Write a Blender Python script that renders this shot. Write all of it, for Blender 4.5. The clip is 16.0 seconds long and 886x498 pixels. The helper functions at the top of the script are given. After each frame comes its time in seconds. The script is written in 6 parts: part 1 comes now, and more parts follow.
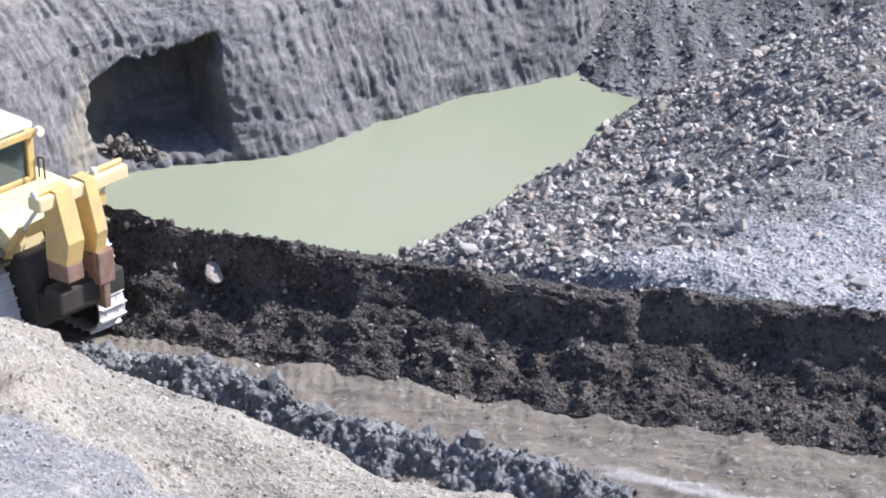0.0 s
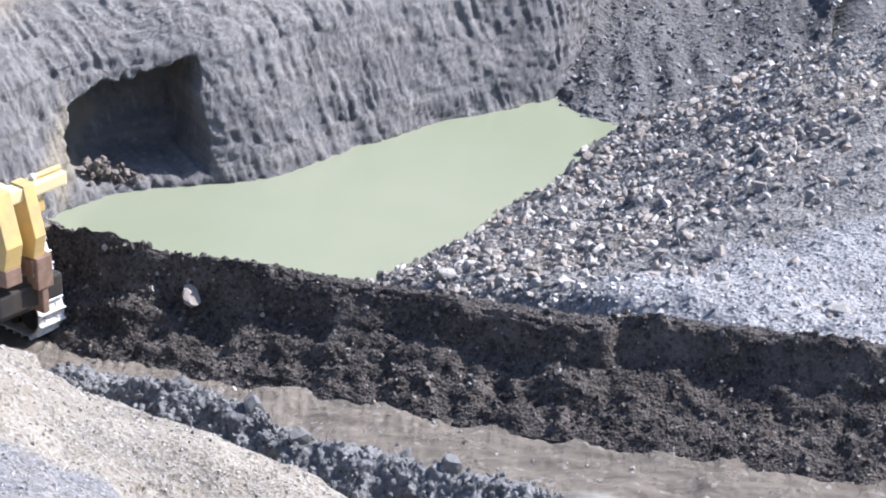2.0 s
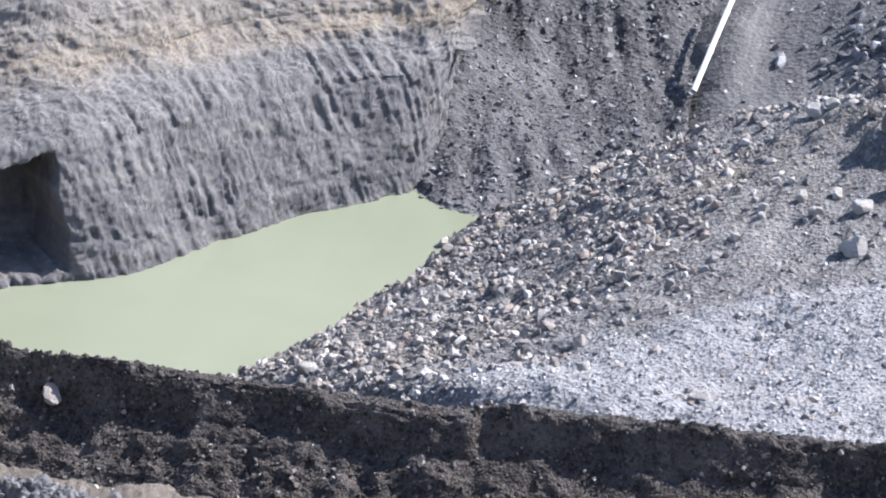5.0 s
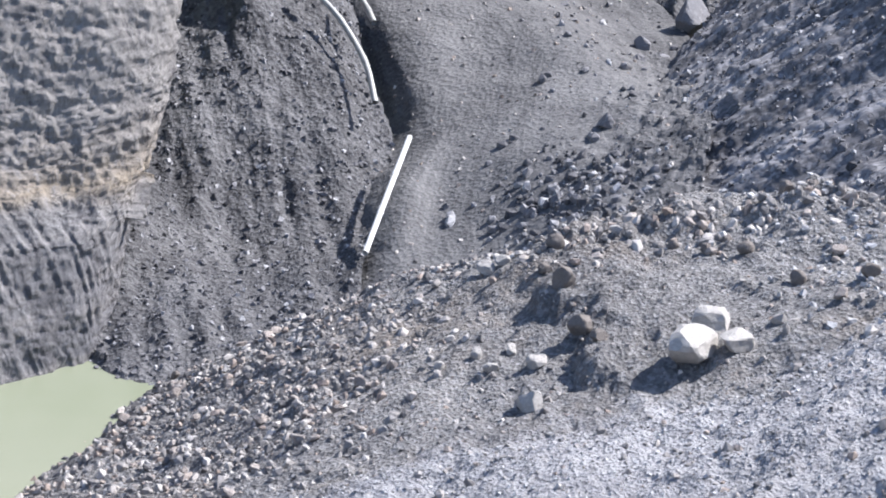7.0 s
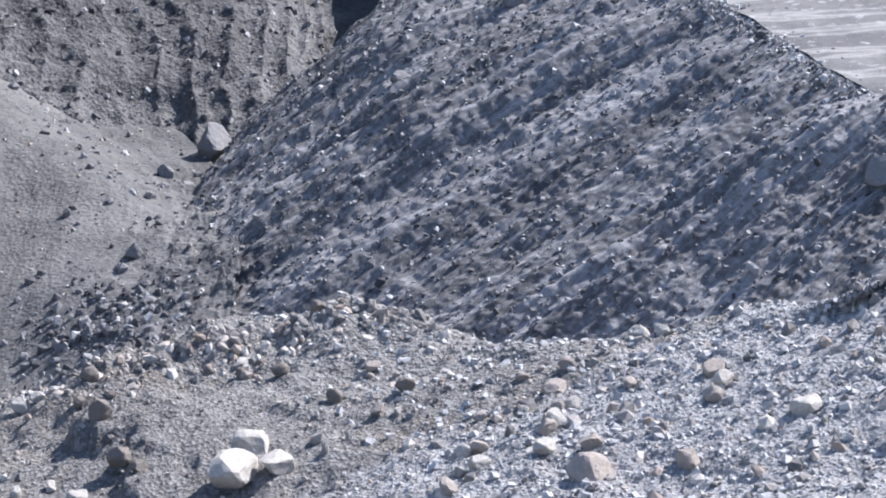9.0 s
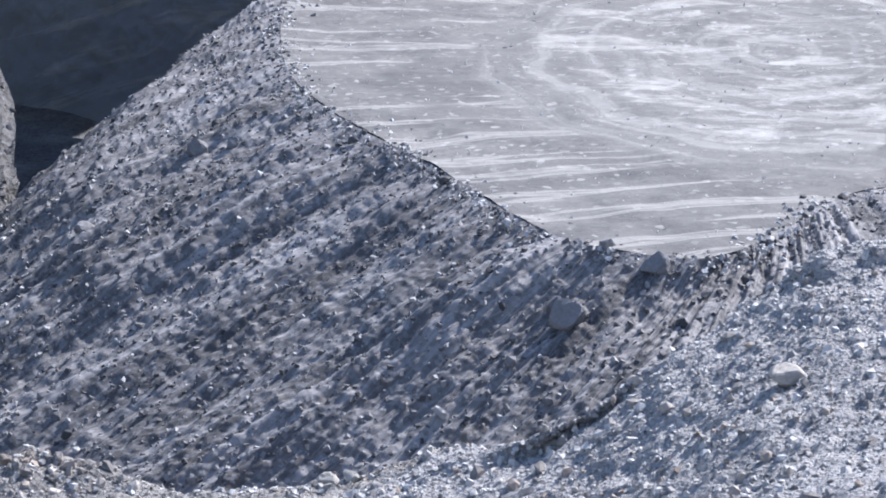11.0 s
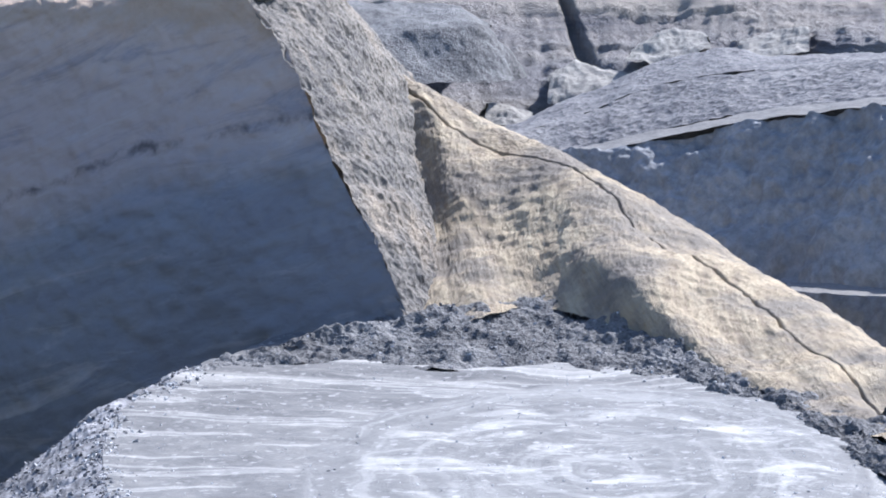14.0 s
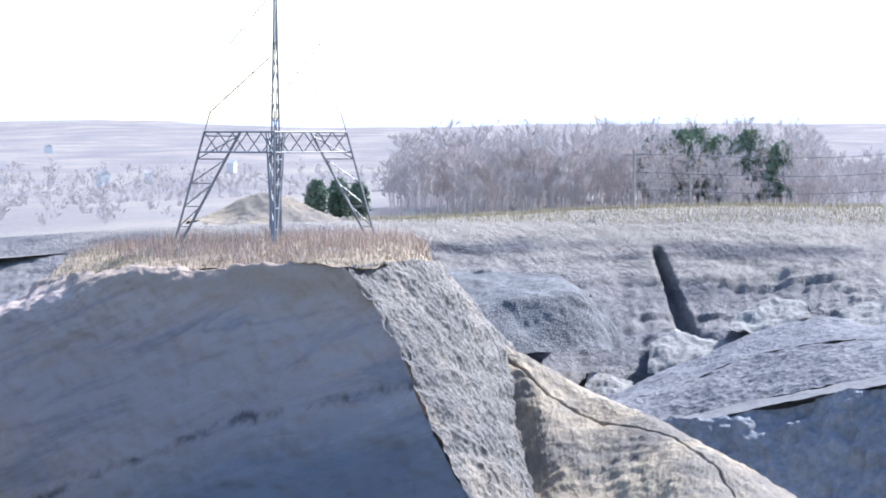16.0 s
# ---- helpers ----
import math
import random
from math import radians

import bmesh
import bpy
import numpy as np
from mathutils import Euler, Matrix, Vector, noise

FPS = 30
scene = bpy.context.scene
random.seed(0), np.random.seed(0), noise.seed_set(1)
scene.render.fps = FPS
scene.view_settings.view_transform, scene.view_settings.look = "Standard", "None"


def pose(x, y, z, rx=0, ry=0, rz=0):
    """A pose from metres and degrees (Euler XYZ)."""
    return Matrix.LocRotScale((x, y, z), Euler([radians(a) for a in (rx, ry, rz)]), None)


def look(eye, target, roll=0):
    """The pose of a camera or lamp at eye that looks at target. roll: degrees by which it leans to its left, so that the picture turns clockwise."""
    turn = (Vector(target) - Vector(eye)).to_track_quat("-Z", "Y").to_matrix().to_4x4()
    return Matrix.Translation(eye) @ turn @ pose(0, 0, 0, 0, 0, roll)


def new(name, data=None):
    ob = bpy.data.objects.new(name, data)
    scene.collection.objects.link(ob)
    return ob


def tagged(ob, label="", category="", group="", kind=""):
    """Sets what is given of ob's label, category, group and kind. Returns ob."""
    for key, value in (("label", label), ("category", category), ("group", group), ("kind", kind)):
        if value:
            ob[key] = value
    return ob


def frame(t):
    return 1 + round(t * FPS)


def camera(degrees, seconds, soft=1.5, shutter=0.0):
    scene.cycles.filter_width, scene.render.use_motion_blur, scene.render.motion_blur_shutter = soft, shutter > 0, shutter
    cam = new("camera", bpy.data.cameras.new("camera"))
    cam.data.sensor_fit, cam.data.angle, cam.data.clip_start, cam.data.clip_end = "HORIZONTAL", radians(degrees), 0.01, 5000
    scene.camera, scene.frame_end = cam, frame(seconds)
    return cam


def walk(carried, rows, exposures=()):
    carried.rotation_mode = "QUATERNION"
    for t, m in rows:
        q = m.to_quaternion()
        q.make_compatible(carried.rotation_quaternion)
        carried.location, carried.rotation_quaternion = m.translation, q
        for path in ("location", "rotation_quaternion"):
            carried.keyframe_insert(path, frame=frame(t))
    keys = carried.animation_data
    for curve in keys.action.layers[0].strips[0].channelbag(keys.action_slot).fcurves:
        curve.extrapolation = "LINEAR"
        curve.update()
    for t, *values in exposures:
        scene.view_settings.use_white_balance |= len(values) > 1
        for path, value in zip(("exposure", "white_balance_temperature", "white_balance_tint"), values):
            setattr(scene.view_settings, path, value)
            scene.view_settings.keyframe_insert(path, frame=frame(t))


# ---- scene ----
# ---- camera: it stands on the pit's rim and pans ----
EYE = (0.0, 0.0, 28.3)
cam = camera(16.3, 16.0, soft=1.9)
# seconds, yaw, pitch, roll
ROWS = [
    (0.0, 0.000, -25.317, -1.174),
    (0.5, -0.027, -25.208, -1.122),
    (1.0, -0.094, -24.995, -0.876),
    (1.5, -0.354, -24.903, -0.683),
    (2.0, -0.460, -24.872, -0.639),
    (2.5, -0.786, -24.752, -0.571),
    (3.0, -0.771, -24.751, -0.697),
    (3.2, -0.808, -24.755, -0.692),
    (5.3, -4.052, -22.884, -0.260),
    (5.5, -4.584, -22.695, -0.204),
    (6.0, -5.811, -21.814, -0.121),
    (6.5, -7.557, -21.097, 0.100),
    (7.0, -9.776, -20.153, 0.078),
    (7.5, -12.202, -19.500, 0.046),
    (8.0, -14.151, -19.063, -0.151),
    (8.5, -16.480, -18.670, -0.162),
    (9.0, -18.934, -17.831, -0.231),
    (9.2, -20.255, -17.782, 0.386),
    (11.3, -25.489, -14.331, 0.411),
    (11.5, -25.920, -13.784, 0.460),
    (12.0, -26.994, -12.717, 0.563),
    (12.5, -27.665, -11.910, 0.606),
    (13.0, -27.812, -10.257, 0.427),
    (13.5, -28.015, -8.778, 0.082),
    (14.0, -28.248, -7.247, 0.234),
    (14.5, -28.024, -5.829, 0.116),
    (15.0, -27.485, -4.758, 0.034),
    (15.5, -26.807, -3.697, -0.280),
    (16.0, -26.381, -2.259, -0.000),
]


def aim(yaw, pitch, roll):
    return pose(*EYE, 0, 0, yaw) @ pose(0, 0, 0, 90 + pitch) @ pose(0, 0, 0, 0, 0, roll)


walk(cam, [(t, aim(yaw, pitch, roll)) for t, yaw, pitch, roll in ROWS],
     exposures=[(0.0, 1.01, 6050, 14), (1.5, 1.04, 6050, 14), (2.6, 1.2, 6000, 14), (5.5, 1.04, 6150, 14), (9.0, 1.05, 6200, 14), (12.5, 1.08, 6050, 14), (14.0, 1.27, 5850, 13), (15.0, 1.47, 5650, 13), (16.0, 1.47, 5600, 13)])

# ---- light ----
SUN_AZ, SUN_EL = 73.0, 43.0     # degrees clockwise from +y, above the horizon
world = bpy.data.worlds.new("sky")
scene.world = world
world.use_nodes = True
wn = world.node_tree
sky = wn.nodes.new("ShaderNodeTexSky")
sky.sky_type, sky.sun_disc = "NISHITA", False
sky.sun_elevation, sky.sun_rotation = radians(SUN_EL), radians(SUN_AZ)
sky.dust_density, sky.air_density = 0.6, 1.0
wn.links.new(sky.outputs[0], wn.nodes["Background"].inputs[0])
wn.nodes["Background"].inputs[1].default_value = 0.11
sun = new("sun", bpy.data.lights.new("sun", "SUN"))
sun.data.energy, sun.data.angle, sun.data.color = 4.6, radians(0.55), (1.0, 0.955, 0.89)
s_az, s_el = radians(SUN_AZ), radians(SUN_EL)
SUN_DIR = Vector((math.sin(s_az) * math.cos(s_el), math.cos(s_az) * math.cos(s_el), math.sin(s_el)))
sun.matrix_basis = look(SUN_DIR * 200, (0, 0, 0))


# ---- materials ----
class Mat:
    """A small builder of node materials in world-size coordinates."""

    def __init__(self, name, rough=0.9, metal=0.0, spec=0.3):
        self.m = bpy.data.materials.new(name)
        self.m.use_nodes = True
        self.t = self.m.node_tree
        self.b = self.t.nodes["Principled BSDF"]
        self.b.inputs["Roughness"].default_value = rough
        self.b.inputs["Metallic"].default_value = metal
        self.b.inputs["Specular IOR Level"].default_value = spec
        self.co = self.t.nodes.new("ShaderNodeTexCoord").outputs["Object"]

    def n(self, kind, **ins):
        node = self.t.nodes.new(kind)
        for k, v in ins.items():
            self.put(node.inputs[k.replace("_", " ")], v)
        return node

    def put(self, socket, v):
        if isinstance(v, bpy.types.NodeSocket):
            self.t.links.new(v, socket)
        else:
            socket.default_value = v

    def scaled(self, sx, sy, sz, rx=0, ry=0, rz=0):
        mp = self.t.nodes.new("ShaderNodeMapping")
        self.t.links.new(self.co, mp.inputs[0])
        mp.inputs["Scale"].default_value = (sx, sy, sz)
        mp.inputs["Rotation"].default_value = (radians(rx), radians(ry), radians(rz))
        return mp.outputs[0]

    def noise(self, scale, detail=6, rough=0.6, co=None, dist=0.0):
        return self.n("ShaderNodeTexNoise", Vector=co or self.co, Scale=scale, Detail=detail, Roughness=rough, Distortion=dist).outputs["Fac"]

    def voronoi(self, scale, co=None, out="Color", feature="F1"):
        v = self.t.nodes.new("ShaderNodeTexVoronoi")
        v.feature = feature
        self.put(v.inputs["Vector"], co or self.co)
        v.inputs["Scale"].default_value = scale
        return v.outputs[out]

    def ramp(self, fac, stops, ease="LINEAR"):
        r = self.t.nodes.new("ShaderNodeValToRGB")
        self.put(r.inputs[0], fac)
        el = r.color_ramp.elements
        while len(el) < len(stops):
            el.new(0.5)
        for e, (p, c) in zip(el, stops):
            e.position = p
            e.color = (*c, 1) if not isinstance(c, (int, float)) else (c, c, c, 1)
        r.color_ramp.interpolation = ease
        return r.outputs[0]

    def mix(self, fac, a, b, mode="MIX"):
        x = self.t.nodes.new("ShaderNodeMix")
        x.data_type, x.blend_type = "RGBA", mode
        self.put(x.inputs[0], fac)
        for s, v in ((x.inputs[6], a), (x.inputs[7], b)):
            self.put(s, (*v, 1) if isinstance(v, tuple) and len(v) == 3 else v)
        return x.outputs[2]

    def math(self, op, a, b=0.0):
        x = self.t.nodes.new("ShaderNodeMath")
        x.operation = op
        self.put(x.inputs[0], a)
        self.put(x.inputs[1], b)
        return x.outputs[0]

    def flow(self, su, sv):
        """Coordinates along and across a lofted surface."""
        a = self.t.nodes.new("ShaderNodeAttribute")
        a.attribute_name = "flow"
        mp = self.t.nodes.new("ShaderNodeMapping")
        self.t.links.new(a.outputs["Vector"], mp.inputs[0])
        mp.inputs["Scale"].default_value = (su, sv, 1)
        return mp.outputs[0]

    def xyz(self, co=None):
        s = self.t.nodes.new("ShaderNodeSeparateXYZ")
        self.t.links.new(co or self.co, s.inputs[0])
        return s.outputs

    def bump(self, height, dist, strength=1.0, then=None):
        b = self.n("ShaderNodeBump", Strength=strength, Distance=dist, Height=height)
        if then is not None:
            self.t.links.new(then, b.inputs["Normal"])
        return b.outputs[0]

    def done(self, color=None, normal=None, rough=None):
        if color is not None:
            self.put(self.b.inputs["Base Color"], (*color, 1) if isinstance(color, tuple) else color)
        if normal is not None:
            self.put(self.b.inputs["Normal"], normal)
        if rough is not None:
            self.put(self.b.inputs["Roughness"], rough)
        return self.m


def rubble_mat(name, dark, mid, pale, grain=6.0, spots=0.35, bump=0.05, patch=0.25, tint=None, tint_amount=0.4, run=None):
    """Broken ground: stains in patches, grain, and stones as cells of their own tone."""
    k = Mat(name, 0.88)
    base = k.ramp(k.noise(patch, 5, 0.65), [(0.3, dark), (0.5, mid), (0.72, pale)])
    if tint:
        base = k.mix(k.ramp(k.noise(patch * 0.6, 4, 0.7, k.scaled(1, 1, 1, 0, 0, 40)), [(0.5, 0.0), (0.66, tint_amount)]), base, tint)
    if run:
        st = k.noise(1.0, 6, 0.7, k.flow(*run))
        base = k.mix(k.ramp(st, [(0.28, 0.6), (0.45, 0.0)]), base, dark)
        base = k.mix(k.ramp(st, [(0.52, 0.0), (0.72, 0.7)]), base, pale)
        wide = k.noise(1.0, 4, 0.6, k.flow(run[0] / 6, run[1] * 0.7))
        base = k.mix(k.ramp(wide, [(0.34, 0.45), (0.47, 0.0)]), base, dark)
        base = k.mix(k.ramp(wide, [(0.52, 0.0), (0.66, 0.45)]), base, pale)
    cell = k.voronoi(grain)
    tone = k.n("ShaderNodeRGBToBW", Color=cell).outputs[0]
    base = k.mix(k.ramp(tone, [(0.3, 0.0), (0.85, spots)]), base, pale)
    base = k.mix(k.ramp(tone, [(0.1, spots * 1.3), (0.35, 0.0)]), base, dark)
    base = k.mix(0.55, base, k.ramp(k.noise(grain * 1.7, 4, 0.7), [(0.25, 0.25), (0.75, 0.9)]), "OVERLAY")
    dist = k.voronoi(grain, out="Distance")
    nrm = k.bump(k.noise(grain * 0.4, 8, 0.7), bump * 2.2, 0.9)
    nrm = k.bump(dist, bump, 0.9, nrm)
    return k.done(base, nrm)


M_SOIL = rubble_mat("dark_berm_soil", (0.018, 0.016, 0.016), (0.055, 0.048, 0.045), (0.14, 0.124, 0.115), 15.0, 0.5, 0.05, 0.9)


def fan_mat():
    k = Mat("broken_rock_ground", 0.88)
    x, y, z = k.xyz()
    line = k.math("ADD", k.math("ADD", k.math("MULTIPLY", x, 0.12), 64.2), k.math("MULTIPLY", k.math("SUBTRACT", k.noise(0.25, 5, 0.65), 0.5), 9.0))
    pale = k.math("MULTIPLY", k.ramp(k.math("ADD", k.math("MULTIPLY", k.math("SUBTRACT", line, y), 0.25), 0.5), [(0.35, 0.0), (0.65, 1.0)]),
                  k.ramp(k.math("ADD", k.math("MULTIPLY", k.math("SUBTRACT", x, 4.0), 0.2), 0.5), [(0.2, 0.0), (0.8, 1.0)]))
    soil = k.ramp(k.noise(0.2, 6, 0.65), [(0.3, (0.13, 0.127, 0.13)), (0.5, (0.2, 0.196, 0.196)), (0.7, (0.29, 0.282, 0.272))])
    soil = k.mix(k.ramp(k.noise(0.13, 5, 0.7, k.scaled(1, 1, 1, 0, 0, 50)), [(0.5, 0.0), (0.66, 0.6)]), soil, (0.24, 0.2, 0.16))
    grav = k.ramp(k.noise(0.5, 5, 0.6), [(0.3, (0.28, 0.28, 0.295)), (0.7, (0.42, 0.42, 0.435))])
    base = k.mix(pale, soil, grav)
    tone = k.n("ShaderNodeRGBToBW", Color=k.voronoi(9)).outputs[0]
    base = k.mix(k.ramp(tone, [(0.5, 0.0), (0.9, 0.45)]), base, (0.46, 0.46, 0.465))
    base = k.mix(k.ramp(tone, [(0.12, 0.5), (0.35, 0.0)]), base, (0.07, 0.07, 0.074))
    nrm = k.bump(k.noise(2.5, 8, 0.7), 0.2, 1.0)
    return k.done(base, k.bump(k.voronoi(9, out="Distance"), 0.07, 1.0, nrm))


M_FAN = fan_mat()


def spoil_mat():
    """Tipped shale: runs of pale and dark fragments down the fall line."""
    k = Mat("dark_spoil", 0.88)
    dark, mid, pale = (0.064, 0.064, 0.07), (0.162, 0.161, 0.172), (0.37, 0.37, 0.388)
    broad, runs, thin = k.noise(1.0, 4, 0.6, k.flow(34, 0.5)), k.noise(1.0, 4, 0.6, k.flow(130, 0.9)), k.noise(1.0, 4, 0.65, k.flow(420, 5.0))
    base = k.mix(k.ramp(k.noise(0.1, 4, 0.6), [(0.4, 0.0), (0.62, 0.55)]), mid, (0.2, 0.199, 0.212))
    base = k.mix(k.ramp(broad, [(0.4, 0.75), (0.5, 0.0)]), base, dark)
    base = k.mix(k.ramp(broad, [(0.54, 0.0), (0.64, 0.4)]), base, pale)
    base = k.mix(k.ramp(runs, [(0.4, 0.6), (0.5, 0.0)]), base, dark)
    base = k.mix(k.ramp(runs, [(0.53, 0.0), (0.63, 0.6)]), base, pale)
    base = k.mix(k.ramp(thin, [(0.38, 0.35), (0.48, 0.0)]), base, dark)
    base = k.mix(k.ramp(thin, [(0.53, 0.0), (0.64, 0.35)]), base, pale)
    tone = k.n("ShaderNodeRGBToBW", Color=k.voronoi(7)).outputs[0]
    base = k.mix(k.ramp(tone, [(0.6, 0.0), (0.9, 0.45)]), base, pale)
    base = k.mix(k.ramp(tone, [(0.12, 0.45), (0.35, 0.0)]), base, dark)
    nrm = k.bump(k.noise(3.0, 6, 0.7), 0.08, 0.7)
    return k.done(base, k.bump(runs, 0.2, 0.5, k.bump(thin, 0.06, 0.6, nrm)))


M_SPOIL = spoil_mat()


def bank_mat():
    k = Mat("tan_grey_bank", 0.92)
    x, y, z = k.xyz()
    e = k.math("ADD", k.math("SUBTRACT", k.math("SUBTRACT", 46.0, k.math("MULTIPLY", x, 0.13)), y), k.math("MULTIPLY", k.math("SUBTRACT", k.noise(0.6, 5, 0.65), 0.5), 2.4))
    tan = k.ramp(k.noise(0.5, 6, 0.65), [(0.3, (0.2, 0.185, 0.165)), (0.5, (0.28, 0.25, 0.21)), (0.7, (0.36, 0.325, 0.275))])
    blue = k.ramp(k.noise(0.7, 6, 0.65), [(0.3, (0.15, 0.15, 0.16)), (0.7, (0.25, 0.25, 0.265))])
    streak = k.noise(1.0, 6, 0.7, k.scaled(0.35, 2.0, 1, 0, 0, -28))
    base = k.mix(k.ramp(e, [(0.3, 0.0), (0.7, 1.0)]), tan, blue)
    base = k.mix(k.ramp(streak, [(0.5, 0.0), (0.68, 0.6)]), base, (0.4, 0.37, 0.32))
    tone = k.n("ShaderNodeRGBToBW", Color=k.voronoi(14)).outputs[0]
    base = k.mix(k.ramp(tone, [(0.55, 0.0), (0.95, 0.55)]), base, (0.46, 0.45, 0.44))
    base = k.mix(k.ramp(tone, [(0.12, 0.6), (0.35, 0.0)]), base, (0.09, 0.088, 0.09))
    return k.done(base, k.bump(k.noise(3, 8, 0.72), 0.12, 1.0, k.bump(k.voronoi(14, out="Distance"), 0.03, 0.8)))


M_BANK = bank_mat()
M_ENDWALL = rubble_mat("end_wall_spoil", (0.045, 0.045, 0.049), (0.08, 0.08, 0.085), (0.18, 0.18, 0.185), 6, 0.4, 0.06, 0.2)
M_RAMP = rubble_mat("smooth_grey_ramp", (0.065, 0.065, 0.069), (0.11, 0.11, 0.114), (0.18, 0.18, 0.182), 6.0, 0.25, 0.04, 0.15, run=(2.0, 9))


def far_mat():
    k = Mat("far_pit_wall", 0.9)
    base = k.ramp(k.noise(0.05, 6, 0.65), [(0.3, (0.15, 0.15, 0.17)), (0.5, (0.21, 0.2, 0.205)), (0.68, (0.31, 0.28, 0.25))])
    x, y, z = k.xyz()
    hh = k.math("ADD", z, k.math("MULTIPLY", k.math("SUBTRACT", k.noise(0.04, 5, 0.65), 0.5), 12.0))
    # colours shift darker towards low x, painting the shade on that end
    hh = k.math("SUBTRACT", hh, k.math("MULTIPLY", k.math("MAXIMUM", k.math("SUBTRACT", 128.0, x), 0.0), 0.11))
    # lowest colour is a raised pale blue, standing for haze over shade
    base = k.mix(0.8, base, k.ramp(k.math("DIVIDE", k.math("ADD", hh, 10.0), 32.0), [(0.2, (0.36, 0.39, 0.46)), (0.42, (0.13, 0.135, 0.158)), (0.6, (0.165, 0.162, 0.175)), (0.78, (0.24, 0.216, 0.197)), (0.93, (0.33, 0.285, 0.23))]))
    bed = k.noise(1.0, 6, 0.65, k.scaled(0.03, 0.03, 0.5, 3, 2, 0))
    base = k.mix(k.ramp(bed, [(0.5, 0.0), (0.66, 0.5)]), base, (0.26, 0.235, 0.205))
    base = k.mix(k.ramp(bed, [(0.32, 0.85), (0.47, 0.0)]), base, (0.085, 0.085, 0.105))
    coal = k.ramp(k.math("ABSOLUTE", k.math("SUBTRACT", k.math("ADD", z, k.math("MULTIPLY", k.math("SUBTRACT", k.noise(0.05, 5, 0.65), 0.5), 3.0)), 17.0)), [(0.2, 0.85), (0.9, 0.0)])
    base = k.mix(k.math("MULTIPLY", coal, k.ramp(k.noise(0.06, 4, 0.6), [(0.42, 0.0), (0.55, 1.0)])), base, (0.06, 0.06, 0.075))
    rill = k.noise(1.0, 5, 0.65, k.scaled(0.55, 0.2, 0.09))
    return k.done(base, k.bump(k.noise(0.7, 8, 0.72), 0.9, 0.9, k.bump(rill, 0.9, 0.8, k.bump(bed, 0.8, 0.7))))


M_FARWALL = far_mat()


def road_mat():
    k = Mat("brown_haul_road", 0.9)
    base = k.ramp(k.noise(0.5, 5, 0.65), [(0.3, (0.12, 0.103, 0.088)), (0.55, (0.2, 0.172, 0.145)), (0.75, (0.3, 0.265, 0.22))])
    streak = k.noise(1.0, 5, 0.7, k.scaled(0.12, 2.2, 1, 0, 0, 33))
    base = k.mix(k.ramp(streak, [(0.42, 0.0), (0.6, 0.6)]), base, (0.24, 0.212, 0.18))
    base = k.mix(k.ramp(k.n("ShaderNodeRGBToBW", Color=k.voronoi(9)).outputs[0], [(0.75, 0.0), (0.95, 0.6)]), base, (0.4, 0.38, 0.36))
    # dried pale mud along one wheel line
    a, b = Vector((2.65, 50.15, 0.00)).xy, Vector((5.62, 48.90, 0.00)).xy
    w = (b - a).normalized()
    x, y, z = k.xyz()
    off = k.math("ADD", k.math("MULTIPLY", k.math("SUBTRACT", x, a.x), -w.y), k.math("MULTIPLY", k.math("SUBTRACT", y, a.y), w.x))
    along = k.math("ADD", k.math("MULTIPLY", k.math("SUBTRACT", x, a.x), w.x), k.math("MULTIPLY", k.math("SUBTRACT", y, a.y), w.y))
    off = k.math("ADD", off, k.math("MULTIPLY", k.math("SUBTRACT", k.noise(1.6, 5, 0.7), 0.5), 0.5))
    mud = k.math("MULTIPLY", k.ramp(k.math("ABSOLUTE", off), [(0.1, 1.0), (0.28, 0.0)]), k.ramp(along, [(0.0, 0.0), (0.6, 0.85)]))
    base = k.mix(mud, base, (0.42, 0.4, 0.385))
    return k.done(base, k.bump(k.noise(7, 8, 0.75), 0.1, 1.0, k.bump(streak, 0.08)))


M_ROAD = road_mat()


